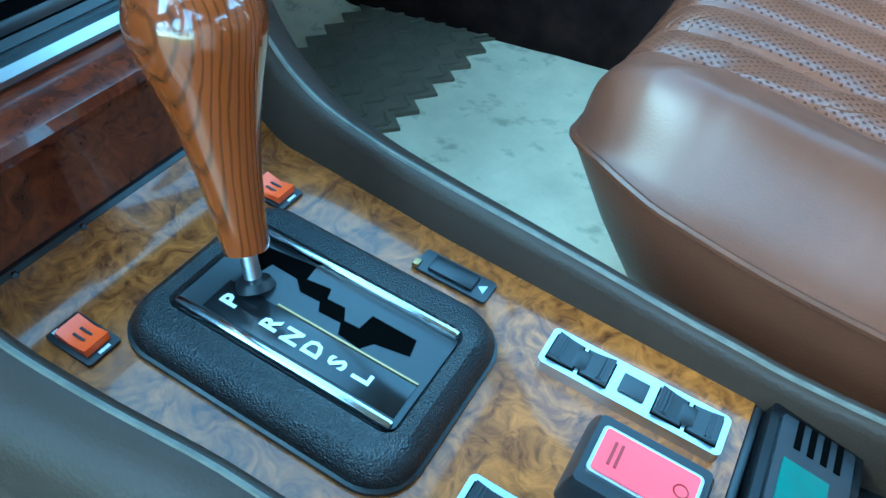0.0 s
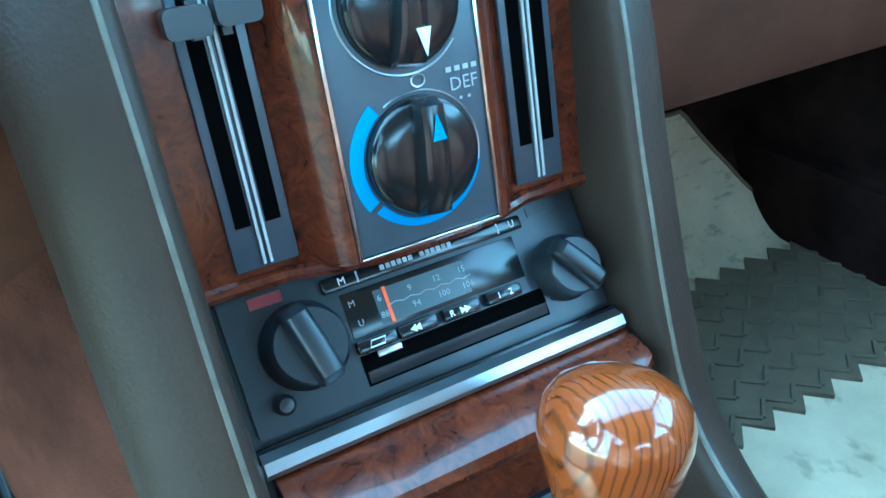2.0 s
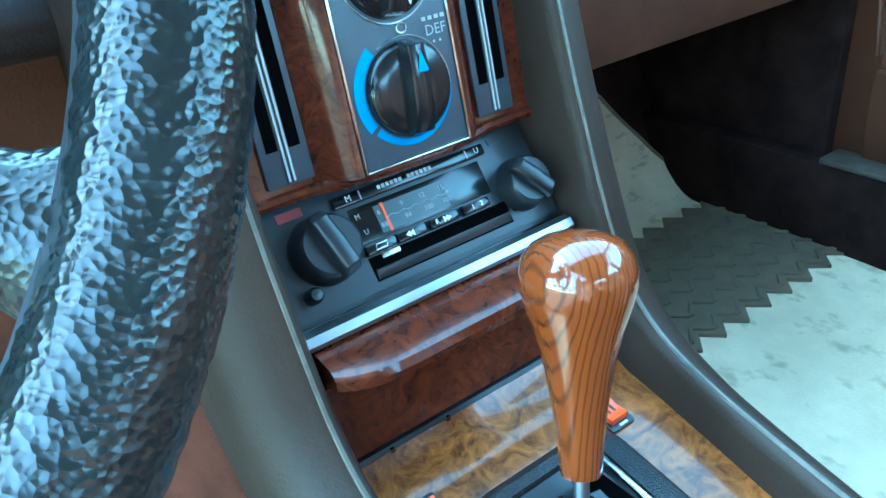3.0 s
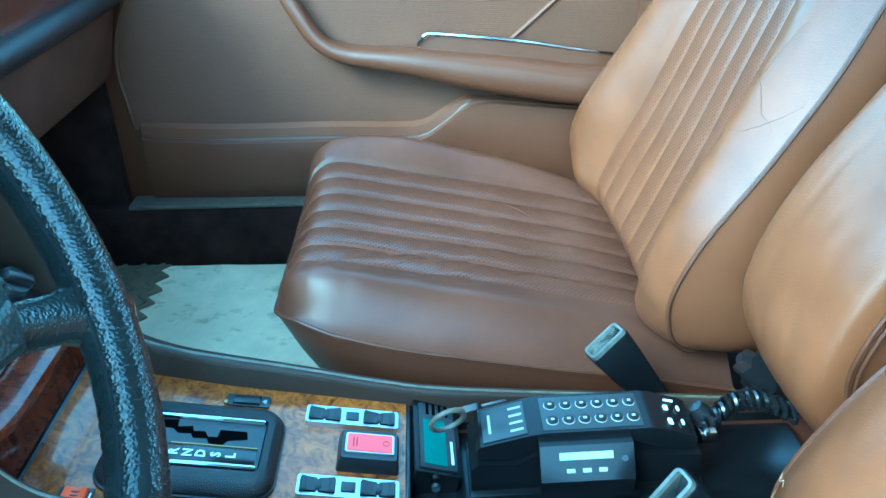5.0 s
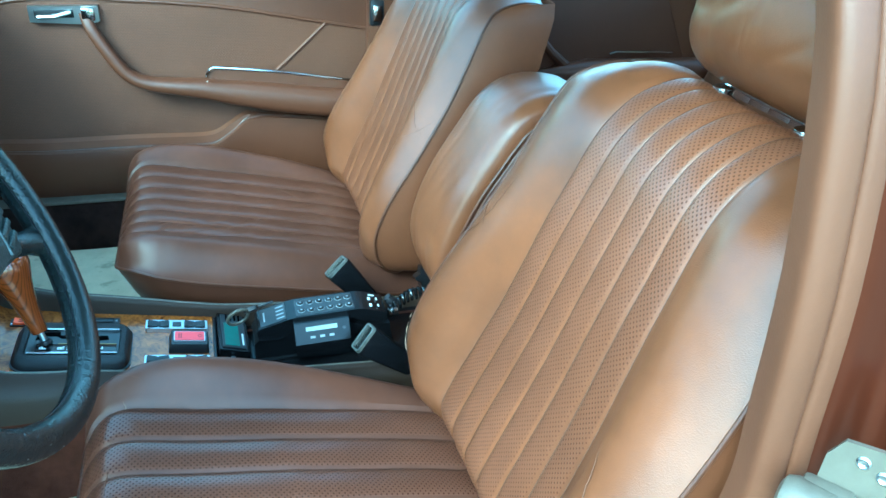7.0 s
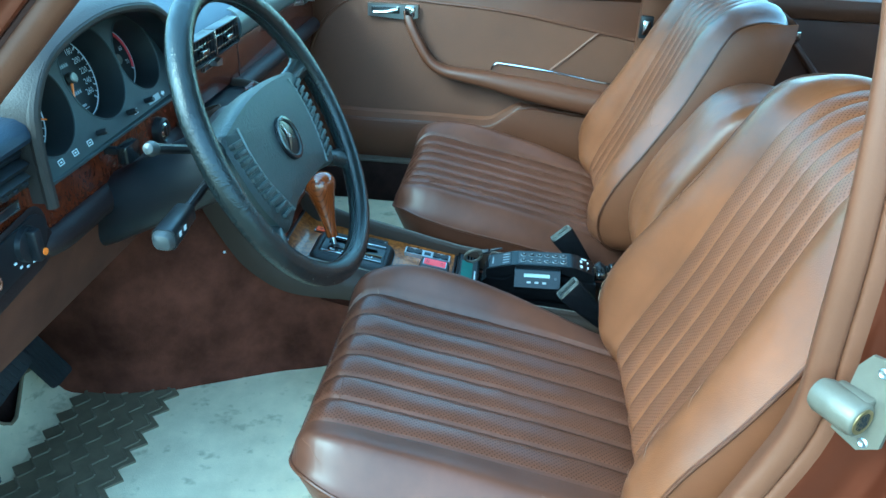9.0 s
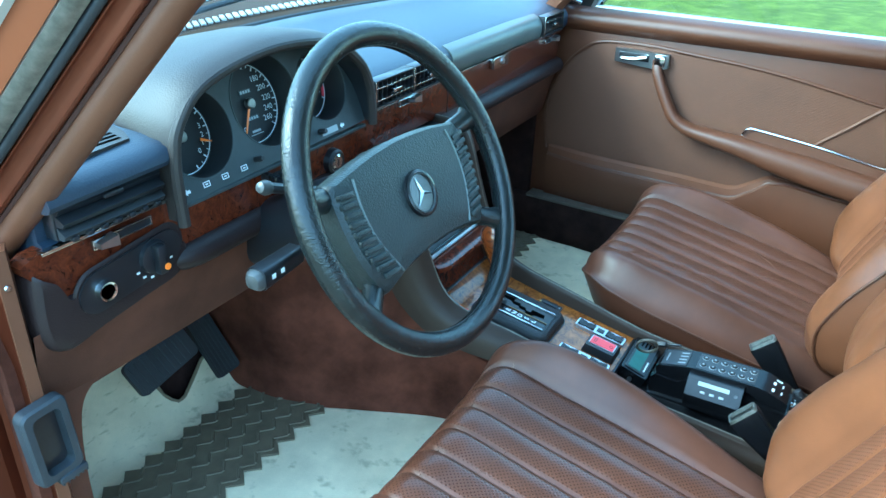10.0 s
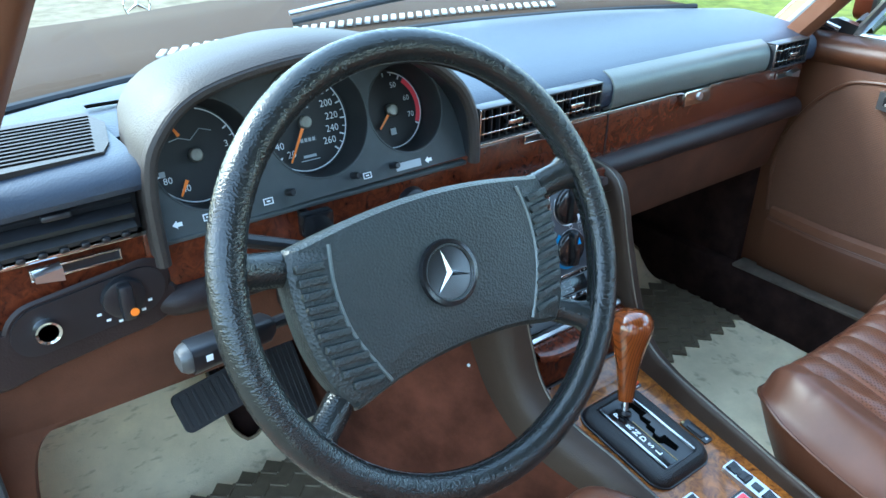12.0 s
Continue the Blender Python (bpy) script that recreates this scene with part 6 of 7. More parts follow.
for k in range(6):
    part("rib", box(-0.006 + k * 0.006, -0.0035 + k * 0.006, -0.0595, -0.0575, 0.003, 0.017), GREY_PLASTIC, lv2)

bp = thing("pillar_4", "brown painted centre pillar with seal, driver side", "pillar", kind="structure")
seal_path = smooth_path([(-0.560, -0.572, 1.03), (-0.640, -0.586, 0.90), (-0.668, -0.596, 0.75), (-0.676, -0.600, 0.62), (-0.678, -0.600, 0.53), (-0.678, -0.570, 0.43), (-0.680, -0.530, 0.33), (-0.684, -0.470, 0.20), (-0.688, -0.40, 0.11)], 5)


def bp_strip(name, prof, mat, label=""):
    rings = []
    n = len(seal_path)
    for i, p in enumerate(seal_path):
        p = Vector(p)
        t = (Vector(seal_path[min(i + 1, n - 1)]) - Vector(seal_path[max(i - 1, 0)])).normalized()
        o = Vector((-1, 0, 0))
        q = o.cross(t).normalized()
        if q.y > 0:
            q = -q
        rings.append([p + o * a + q * b for a, b in prof])
    return part(name, loft(rings), mat, bp, label)


bp_strip("inner_trim", smooth_path([(-0.03, -0.002), (-0.004, -0.012), (0.004, -0.010), (0.0075, -0.003), (0.0075, 0.007), (0.003, 0.0105)], 3) + [(-0.03, 0.02)], PILLAR, "tan fabric door welt")
bp_strip("welt", smooth_path([(0.002, 0.0095), (0.006, 0.0112), (0.0085, 0.015), (0.009, 0.024), (0.0065, 0.0275), (0.0, 0.028)], 3), PILLAR)
bp_strip("jamb", smooth_path([(0.004, 0.016), (0.010, 0.026), (0.011, 0.050), (0.014, 0.062), (0.024, 0.071), (0.036, 0.075), (0.041, 0.082), (0.036, 0.090), (0.026, 0.098), (0.024, 0.125), (0.030, 0.150)], 3) + [(0.05, 0.20), (-0.02, 0.10)], BODY, "brown metallic painted jamb")
bp_strip("rear_seal", [(0.028, 0.148), (0.040, 0.150), (0.044, 0.160), (0.038, 0.170), (0.028, 0.172)], RUBBER, "dark rubber seal")
rdoor = thing("door_3", "brown painted rear door edge with chrome handle", "car door", kind="structure")
part("skin", loft([[(-0.790, -0.775, z) if z < 0.66 else (-0.79 + 0.12 * (z - 0.66) / 0.3, -0.775, z), (-0.815 + (0 if z < 0.66 else 0.14 * (z - 0.66) / 0.3), -0.80, z), (-0.835 + (0 if z < 0.66 else 0.14 * (z - 0.66) / 0.3), -1.5, z)] for z in (-0.1, 0.2, 0.45, 0.60, 0.66, 0.8, 0.96)], closed=False), BODY, rdoor)
part("chrome_handle", tube([(-0.805, -0.785, 0.662), (-0.825, -0.80, 0.662), (-0.85, -0.95, 0.66)], 0.013, 10), CHROME, rdoor)
hg = part("hinge", prism([(-0.70, 0.515), (-0.73, 0.53), (-0.745, 0.60), (-0.715, 0.60), (-0.70, 0.57)], "x", -0.796, -0.775, 0.004), BODY, rdoor, "painted door hinge")
part("pin", place(lathe([(0.006, 0), (0.006, 0.06), (0, 0.062)], 12), pose(-0.785, -0.715, 0.53)), BODY, hg)

strk = thing("door_striker", "silver painted door striker bolted to the pillar", "striker", frame_from((-0.720, -0.626, 0.596), (-0.42, -0.28, 0.02), (-0.80, 0.55, 0.1)) @ Matrix.Diagonal((0.80, 0.80, 0.80, 1)))
part("plate", prism([(-0.028, -0.050), (0.004, -0.056), (0.024, -0.040), (0.028, 0.046), (0.020, 0.052), (-0.014, 0.048), (-0.024, 0.03)], "z", 0, 0.005, 0.002), SILVER_PAINT, strk)
part("block", tube([(-0.046, -0.010, 0.024), (-0.043, -0.010, 0.024), (-0.036, -0.010, 0.024), (0.004, -0.012, 0.024), (0.008, -0.012, 0.024), (0.009, -0.012, 0.024)], [0.010, 0.0165, 0.0195, 0.0195, 0.018, 0.0165], 24), SILVER_PAINT, strk, "cast striker block")
part("block_foot", box(-0.034, 0.006, -0.026, 0.008, 0.003, 0.022, 0.004), SILVER_PAINT, strk)
part("bore", place(lathe([(0.0145, 0), (0.0145, 0.0012), (0.012, 0.0016), (0.0105, 0.0012)], 24), pose(0.009, -0.012, 0.024, 0, 90, 0)), BRASS, strk, "brass bore ring")
part("bore_hole", place(lathe([(0.0105, 0), (0.0105, 0.0012), (0, 0.0012)], 20), pose(0.009, -0.012, 0.024, 0, 90, 0)), RUBBER, strk)
for x, y in ((0.004, 0.036), (0.020, 0.030), (0.010, -0.044)):
    part("screw", place(lathe([(0.0055, 0.005), (0.0055, 0.006), (0.004, 0.0068), (0.0025, 0.0058), (0, 0.0058)], 14), pose(x - 0.002, y, 0)), ALU, strk)


# ---- centre stack: climate panel ----
STK = frame_from((CX, 0.152, 0.437), (1, 0, 0), (0, -0.985, 0.17))
cp = thing("climate_panel", "burl wood climate panel with rotary dials and slide levers", "control panel", STK)
W2, TOPV = 0.100, 0.128
rows = []
for u in np.linspace(-1, 1, 41):
    x = u * W2
    a = abs(x)
    if a > 0.052:
        h = 0.002
    elif a > 0.033:
        h = 0.002 + 0.021 * math.sin(math.pi / 2 * (0.052 - a) / 0.019) ** 0.8
    else:
        h = 0.020
    rows.append([(x, v, h - (0.004 if v in (0.0, TOPV) else 0)) for v in (0.0, 0.002, 0.04, 0.085, TOPV - 0.002, TOPV)])
part("wood_face", loft(rows, closed=False), WOOD, cp, "glossy red burl face with bulged ribs")
part("lower_lip", tube([(-W2, 0.0, 0.002), (-0.06, 0.0, 0.003), (-0.04, 0.0, 0.012), (-0.02, 0, 0.016), (0.02, 0, 0.016), (0.04, 0.0, 0.012), (0.06, 0, 0.003), (W2, 0, 0.002)], 0.0035, 8), WOOD, cp)
dp = part("dial_plate", box(-0.0335, 0.0335, 0.004, 0.127, 0.018, 0.0235, 0.0015), GREY_BLUE, cp, "satin black dial plate")
for s in (-1, 1):
    part("edge_strip", box(s * 0.0340 - 0.0009, s * 0.0340 + 0.0009, 0.003, 0.127, 0.0195, 0.0245, 0.0005), CHROME, dp, "thin bright edge")
part("edge_strip", box(-0.034, 0.034, 0.0028, 0.0042, 0.0195, 0.0245, 0.0005), CHROME, dp)
for v, ptr, arcs in ((0.040, BLUE, True), (0.101, WHITE, False)):
    k = part("dial", place(lathe([(0.0252, 0), (0.0250, 0.003), (0.0240, 0.0048), (0.0215, 0.0062), (0.015, 0.0074), (0.007, 0.0080), (0, 0.0082)], 40), pose(0.001, v, 0.0235)), BLACK_GLOSS, dp, "glossy black rotary dial")
    rings = []
    for y, ww, hh in ((-0.0243, 0.0062, 0.005), (-0.022, 0.0070, 0.0125), (-0.010, 0.0064, 0.0165), (0.010, 0.006, 0.0165), (0.0222, 0.0058, 0.0145), (0.0246, 0.0052, 0.008)):
        rings.append([(0.001 + ww, v + y, 0.026), (0.001 + ww * 0.85, v + y, 0.0235 + hh * 0.9), (0.001 + ww * 0.4, v + y, 0.0235 + hh), (0.001 - ww * 0.4, v + y, 0.0235 + hh), (0.001 - ww * 0.85, v + y, 0.0235 + hh * 0.9), (0.001 - ww, v + y, 0.026)])
    rings = [[Matrix.Translation((0.001, v, 0)) @ (Matrix.Rotation(radians(-4 if arcs else -8), 3, "Z") @ (Vector(p) - Vector((0.001, v, 0)))) for p in r] for r in rings]
    part("grip", loft(rings), BLACK_GLOSS, k, "raised finger grip")
    part("pointer", place(prism([(-0.0030, 0), (0.0030, 0), (0, 0.0105)], "z", 0, 0.0006), pose(0.002, v + (0.009 if arcs else -0.009), 0.0403, 0, 0, 0 if arcs else 180)), ptr, k, "painted pointer")
    if arcs:
        for a0, a1, r0, r1, r2 in ((128, 212, 0.0262, 0.0322, 0.0322), (217, 352, 0.0262, 0.0306, 0.0272)):
            rr = [[(0.001 + (r + (q - r) * k / 25) * math.cos(radians(a0 + (a1 - a0) * k / 25)), v + (r + (q - r) * k / 25) * math.sin(radians(a0 + (a1 - a0) * k / 25)), 0.0240) for k in range(26)] for r, q in ((r0, r0), (r1, r2))]
            part("blue_arc", loft(rr, closed=False), BLUE, dp, "bright blue scale")
        part("ring", tube([(0.001 + 0.0268 * math.cos(a), v + 0.0268 * math.sin(a), 0.0238) for a in np.linspace(-0.3, 2.1, 30)], 0.0004, 5), ALU, dp)
    else:
        part("ring", tube([(0.001 + 0.0275 * math.cos(a), v + 0.0275 * math.sin(a), 0.0238) for a in np.linspace(2.6, 5.6, 30)], 0.0005, 5), ALU, dp)
part("mark", tube([(0.004 + 0.003 * math.cos(a), 0.0705 + 0.0025 * math.sin(a), 0.0240) for a in np.linspace(0, 2 * math.pi, 19)[:-1]], 0.0004, 5, closed=True), ALU, dp)
part("lettering", text_mesh("DEF", 0.0078, pose(0.0245, 0.0655, 0.0241)), WHITE_DIM, dp)
for i in range(4):
    part("symbol", box(0.017 + i * 0.004, 0.0195 + i * 0.004, 0.0708, 0.0728, 0.0236, 0.0240), WHITE_DIM, dp)
    if i in (1, 2):
        part("symbol", box(0.0178 + i * 0.004, 0.0190 + i * 0.004, 0.0590, 0.0602, 0.0236, 0.0240), WHITE_DIM, dp)
for s, xs in ((-1, -0.0675), (1, 0.0695)):
    g = part("slide_plate", box(xs - 0.0135, xs + 0.0135, 0.007, 0.126, 0.002, 0.0052, 0.001), GREY_BLUE, cp, "blue-grey slide lever plate")
    for d in (-1, 1):
        part("slot", box(xs + d * 0.0063 - 0.0032, xs + d * 0.0063 + 0.0032, 0.026, 0.124, 0.0050, 0.0057), BLACK_VOID, g)
        part("guide", box(xs + d * 0.0014 - 0.0006, xs + d * 0.0014 + 0.0006, 0.009, 0.125, 0.0055, 0.0067), GUIDE, g, "white guide line")
        part("lever", prism(rrect(0.0165 if s < 0 else 0.013, 0.011, 0.003), "z", 0.008, 0.020, 0.003), BLACK_SATIN, g, "blue-grey lever cap").matrix_basis = pose(xs + d * 0.0092, 0.108 + 0.001 * d + (0.006 if s > 0 else 0), 0)
        part("lever_stem", box(xs + d * 0.0055 - 0.0018, xs + d * 0.0055 + 0.0018, 0.100, 0.114, 0.005, 0.010), BLACK, g)
for s, col in ((-1, RED), (0.2, WHITE)):
    part("symbol", box(-0.0675 + s * 0.007 - 0.004, -0.0675 + s * 0.007 + 0.004, 0.1165, 0.1235, 0.0050, 0.0058), col, cp)

# ---- radio ----
RAD = frame_from((CX, 0.140, 0.4045), (1, 0, 0), (0, -0.815, 0.58))
radio = thing("car_radio", "black cassette car radio with two large knobs", "radio", RAD)
part("surround", prism(rrect(0.192, 0.071, 0.003), "z", -0.06, -0.003, 0.001), BLACK, radio)
part("face_plate", prism(rrect(0.184, 0.062, 0.002), "z", -0.003, 0.0012, 0.0008), BLACK_SATIN, radio, "satin black face plate")
for x, kv, r0, ks in ((-0.062, 0.001, 14, 1.0), (0.073, -0.007, 37, 0.86)):
    at_knob = pose(x, kv, 0.001) @ Matrix.Diagonal((ks, ks, ks, 1))
    k = part("knob", place(lathe([(0.0195, 0), (0.0195, 0.004), (0.0182, 0.006), (0.0172, 0.016), (0.0155, 0.018), (0, 0.018)], 36), at_knob), BLACK, radio, "large ribbed-grip black knob")
    rings = [[(ww * math.copysign(abs(math.cos(q)) ** 0.6, math.cos(q)), y, 0.015 + (zz - 0.015) * abs(math.sin(q)) ** 0.6) for q in np.linspace(0, math.pi, 13)] for y, ww, zz in ((-0.0185, 0.0042, 0.0165), (-0.0175, 0.0056, 0.022), (-0.014, 0.0064, 0.0262), (0.0, 0.0066, 0.0272), (0.014, 0.0064, 0.0262), (0.0175, 0.0056, 0.022), (0.0185, 0.0042, 0.0165))]
    part("grip", place(loft(rings), at_knob @ pose(0, 0, 0, 0, 0, r0)), BLACK, k, "raised grip bar")
part("balance_pin", place(lathe([(0.0045, 0), (0.0045, 0.008), (0.003, 0.011), (0, 0.0115)], 14), pose(-0.0785, -0.0195, 0.001)), BLACK, radio)
part("balance_pin", place(lathe([(0.003, 0), (0.003, 0.008), (0, 0.009)], 12), pose(0.0862, -0.0155, 0.001)), BLACK, radio)
part("hole", place(lathe([(0.0015, 0), (0.0015, 0.0004), (0, 0.0004)], 10), pose(0.0625, -0.0195, 0.0011)), BLACK_GLOSS, radio)
w = part("dial_window", box(-0.040, 0.052, -0.0045, 0.0165, 0.0002, 0.0016, 0.0004), BLACK_GLOSS, radio, "glossy tuning window")
part("scale", box(-0.025, 0.022, -0.0025, 0.0135, 0.0013, 0.0019), LCD_DARK, w, "grey-green scale")
part("tuning_needle", box(-0.0205, -0.0188, -0.003, 0.014, 0.0018, 0.0026), ORANGE_SW, w, "orange needle")
for s, x, v in (("M", -0.036, 0.011), ("U", -0.0345, 0.0015), ("6", -0.023, 0.0093), ("9", -0.0075, 0.0093), ("12", 0.0065, 0.0093), ("15", 0.020, 0.0093), ("88", -0.0225, 0.0015), ("94", -0.0065, 0.0015), ("100", 0.008, 0.0015), ("106", 0.021, 0.0015)):
    part("figure", text_mesh(s, 0.0042, pose(x, v, 0.0024)), WHITE_DIM, w)
part("scale_line", tube([(x, 0.0054 + 0.0005 * ((i % 2) * 2 - 1), 0.0024) for i, x in enumerate(np.linspace(-0.020, 0.024, 12))], 0.0003, 5), WHITE_DIM, w)
bar = part("top_bar", box(-0.047, 0.0585, 0.0185, 0.0255, 0.0005, 0.0042, 0.0012), BLACK_GLOSS, radio, "glossy black band bar")
part("lettering", text_mesh("M", 0.005, pose(-0.0375, 0.022, 0.0044)), WHITE, bar)
part("lettering", text_mesh("U", 0.005, pose(0.0525, 0.022, 0.0044)), WHITE, bar)
for x0 in [-0.0185 + 0.0029 * q for q in range(6)] + [0.0020 + 0.0029 * q for q in range(6)]:
    part("maker_bar", box(x0, x0 + 0.0021, 0.0211, 0.0235, 0.0040, 0.0044), WHITE_DIM, bar)
for x in (-0.030, 0.0445):
    part("divider", box(x - 0.0004, x + 0.0004, 0.0195, 0.0245, 0.0040, 0.0044), WHITE_DIM, bar)
for x, s in ((-0.031, "box"), (-0.0105, "back"), (0.0125, "R"), (0.036, "12")):
    b = part("push_button", box(x - 0.0098, x + 0.0098, -0.0118, -0.0056, 0.0005, 0.0058, 0.0012), BLACK_GLOSS, radio, "small gloss black push button")
    if s == "box":
        part("symbol", tube([(x - 0.004, -0.010, 0.006), (x + 0.003, -0.010, 0.006), (x + 0.004, -0.0072, 0.006), (x - 0.003, -0.0072, 0.006)], 0.0004, 5, closed=True), WHITE, b)
    elif s == "12":
        part("figure", text_mesh("1", 0.0042, pose(x - 0.003, -0.0086, 0.0060)), WHITE, b)
        part("figure", text_mesh("2", 0.0042, pose(x + 0.0035, -0.0086, 0.0060)), WHITE, b)
    else:
        sg = 1 if s == "R" else -1
        for d in (0, 0.0024):
            part("symbol", prism([(x + sg * (d - 0.001), -0.0105), (x + sg * (d - 0.001), -0.007), (x + sg * (d + 0.002), -0.00875)], "z", 0.0058, 0.0061), WHITE, b)
        if s == "R":
            part("figure", text_mesh("R", 0.0042, pose(x - 0.0055, -0.0087, 0.0060)), WHITE, b)
part("tape_slot", box(-0.040, 0.058, -0.0265, -0.0125, 0.0004, 0.0018, 0.0003), BLACK_VOID, radio, "dark cassette slot")
part("slot_flap", place(box(-0.039, 0.057, -0.003, 0.003, 0, 0.0012, 0.0004), pose(0, -0.0225, 0.0016, 18)), BLACK, radio)
part("tape_key", box(-0.032, -0.020, -0.0155, -0.0125, 0.0018, 0.0030, 0.0005), ALU, radio)
part("badge_plate", box(-0.079, -0.064, 0.0225, 0.0275, 0.0012, 0.0018), RED_DARK, radio, "small dark red badge")
part("badge_plate", box(0.064, 0.076, 0.0225, 0.0270, 0.0012, 0.0018), BLACK, radio)
part("lower_trim", box(-0.098, 0.096, -0.040, -0.034, -0.004, 0.002, 0.001), BLACK_GLOSS, radio)

# ---- ashtray drawer below the radio ----
ash = thing("ashtray_drawer", "polished burl wood ashtray drawer with chrome strip", "drawer")
part("chrome_strip", prism([(0.112, 0.374), (0.109, 0.3715), (0.1055, 0.373), (0.105, 0.376), (0.108, 0.380), (0.114, 0.380)], "x", CX - 0.095, CX + 0.091, 0.001), ALU_BRIGHT, ash, "broad brushed chrome strip")
rows = []
for u in np.linspace(-1, 1, 29):
    x = CX + u * 0.092
    e = 1 - abs(u) ** 7
    rows.append([(x, 0.112, 0.371), (x, 0.101 - 0.004 * e, 0.3712), (x, 0.091 - 0.010 * e, 0.3704), (x, 0.0865 - 0.012 * e, 0.3682), (x, 0.0850 - 0.013 * e, 0.3640), (x, 0.0855 - 0.013 * e, 0.3598), (x, 0.0885 - 0.011 * e, 0.3572), (x, 0.099, 0.3562), (x, 0.102, 0.350), (x, 0.096, 0.325), (x, 0.088, 0.303), (x, 0.086, 0.298), (x, 0.12, 0.298)])
part("front", loft(rows), WOOD, ash, "rounded burl wood front with finger lip")
part("rail", prism([(0.092, 0.3035), (0.0865, 0.3025), (0.0845, 0.3055), (0.0865, 0.3075), (0.092, 0.3075)], "x", CX - 0.095, CX + 0.095), BLACK, ash, "thin black rail")
part("gap", box(CX - 0.096, CX + 0.096, 0.084, 0.11, 0.296, 0.3005), BLACK, ash)
for x in (-0.068, -0.030):
    part("screw", place(lathe([(0.002, 0), (0.0015, 0.001), (0, 0.001)], 8), pose(CX + x, 0.0845, 0.3055, 80)), CHROME, ash)

# ---- gear selector ----
def on_deck(x, y, h=0.0):
    """A place over the sloping console deck."""
    return Vector((x, y, deck(y))) + Vector((0, -0.158, 0.987)) * h


def deck_frame(x, y, h=0.0):
    return frame_from(on_deck(x, y, h), (1, 0, 0), (0, -0.158, 0.987))


gate = thing("shift_gate", "black leather-framed automatic shift gate", "shift gate", deck_frame(0.004, -0.033, 0.0))
o, i1, i2 = rrect(0.106, 0.150, 0.022, 8), rrect(0.098, 0.142, 0.019, 8), rrect(0.062, 0.118, 0.006, 8)
part("surround", loft([[(x, y, 0) for x, y in o], [(x, y, 0.006) for x, y in o], [(x, y, 0.0125) for x, y in i1], [(x * 0.99 * 0.9, y * 0.94, 0.0155) for x, y in i1], [(x * 1.06, y * 1.03, 0.015) for x, y in i2], [(x, y, 0.011) for x, y in i2]], caps=False), BLACK_LEATHER, gate, "rounded grained black frame")
part("base_rim", loft([[(x * 1.03, y * 1.02, 0.0) for x, y in o], [(x * 1.03, y * 1.02, 0.0025) for x, y in o], [(x, y, 0.003) for x, y in o]], caps=False), BLACK, gate)
part("plate", prism(i2, "z", 0.009, 0.0125), BLACK_SATIN, gate, "satin black gate plate")
for x in (-0.0285, 0.0285):
    part("chrome_rail", box(x - 0.0022, x + 0.0022, -0.058, 0.057, 0.0122, 0.0168, 0.0012), CHROME, gate, "polished chrome rail")
slot = [(0.006, 0.050), (0.022, 0.048), (0.0255, 0.020), (0.0165, 0.019), (0.0185, 0.006), (0.0125, 0.004), (0.013, -0.006), (0.0065, -0.010), (0.007, -0.018), (0.0165, -0.019), (0.0165, -0.043), (0.0075, -0.045), (0.004, -0.028), (-0.002, -0.024), (-0.001, -0.012), (0.005, -0.009), (0.0045, 0.003), (0.0095, 0.006), (0.009, 0.017), (0.0145, 0.023), (0.015, 0.038), (0.006, 0.040)]
part("slot", prism(slot, "z", 0.0123, 0.0131), BLACK_VOID, gate, "zigzag dark slot")
part("index_plate", box(-0.0235, -0.0045, -0.056, 0.047, 0.0122, 0.0130, 0.0003), BLACK_GLOSS, gate)
part("index_line", box(-0.0040, -0.0030, -0.056, 0.020, 0.0122, 0.0134), BRASS, gate)
for s, y in (("P", 0.038), ("R", 0.015), ("N", 0.0030), ("D", -0.0085), ("S", -0.0215), ("L", -0.0345)):
    part("letter", text_mesh(s, 0.0120, Matrix.Translation((-0.0145, y, 0.0134)), 0.0004), WHITE, gate)
sh = thing("gear_shifter", "polished striped wood gear lever on a steel stalk", "gear shifter", frame_from(on_deck(0.004, 0.003, 0.012), (1, 0, -0.27), (0.27, 0.29, 1)))
part("stalk", lathe([(0.0042, 0), (0.0042, 0.028)], 14), ALU, sh, "steel stalk")
part("collar", lathe([(0.010, -0.001), (0.008, 0.003), (0.0045, 0.004)], 16), BLACK, sh)
kz = [(r * 1.1, h * 0.965) for r, h in [(0.006, 0.018), (0.0095, 0.0185), (0.0100, 0.022), (0.0108, 0.036), (0.0128, 0.056), (0.0162, 0.078), (0.0205, 0.097), (0.0246, 0.111), (0.0268, 0.121), (0.0268, 0.128), (0.0250, 0.136), (0.0205, 0.1425), (0.0140, 0.1465), (0.0070, 0.1485), (0.0, 0.149)]]
part("knob", lathe(kz, 48), KNOB_WOOD, sh, "lacquered striped wood grip")


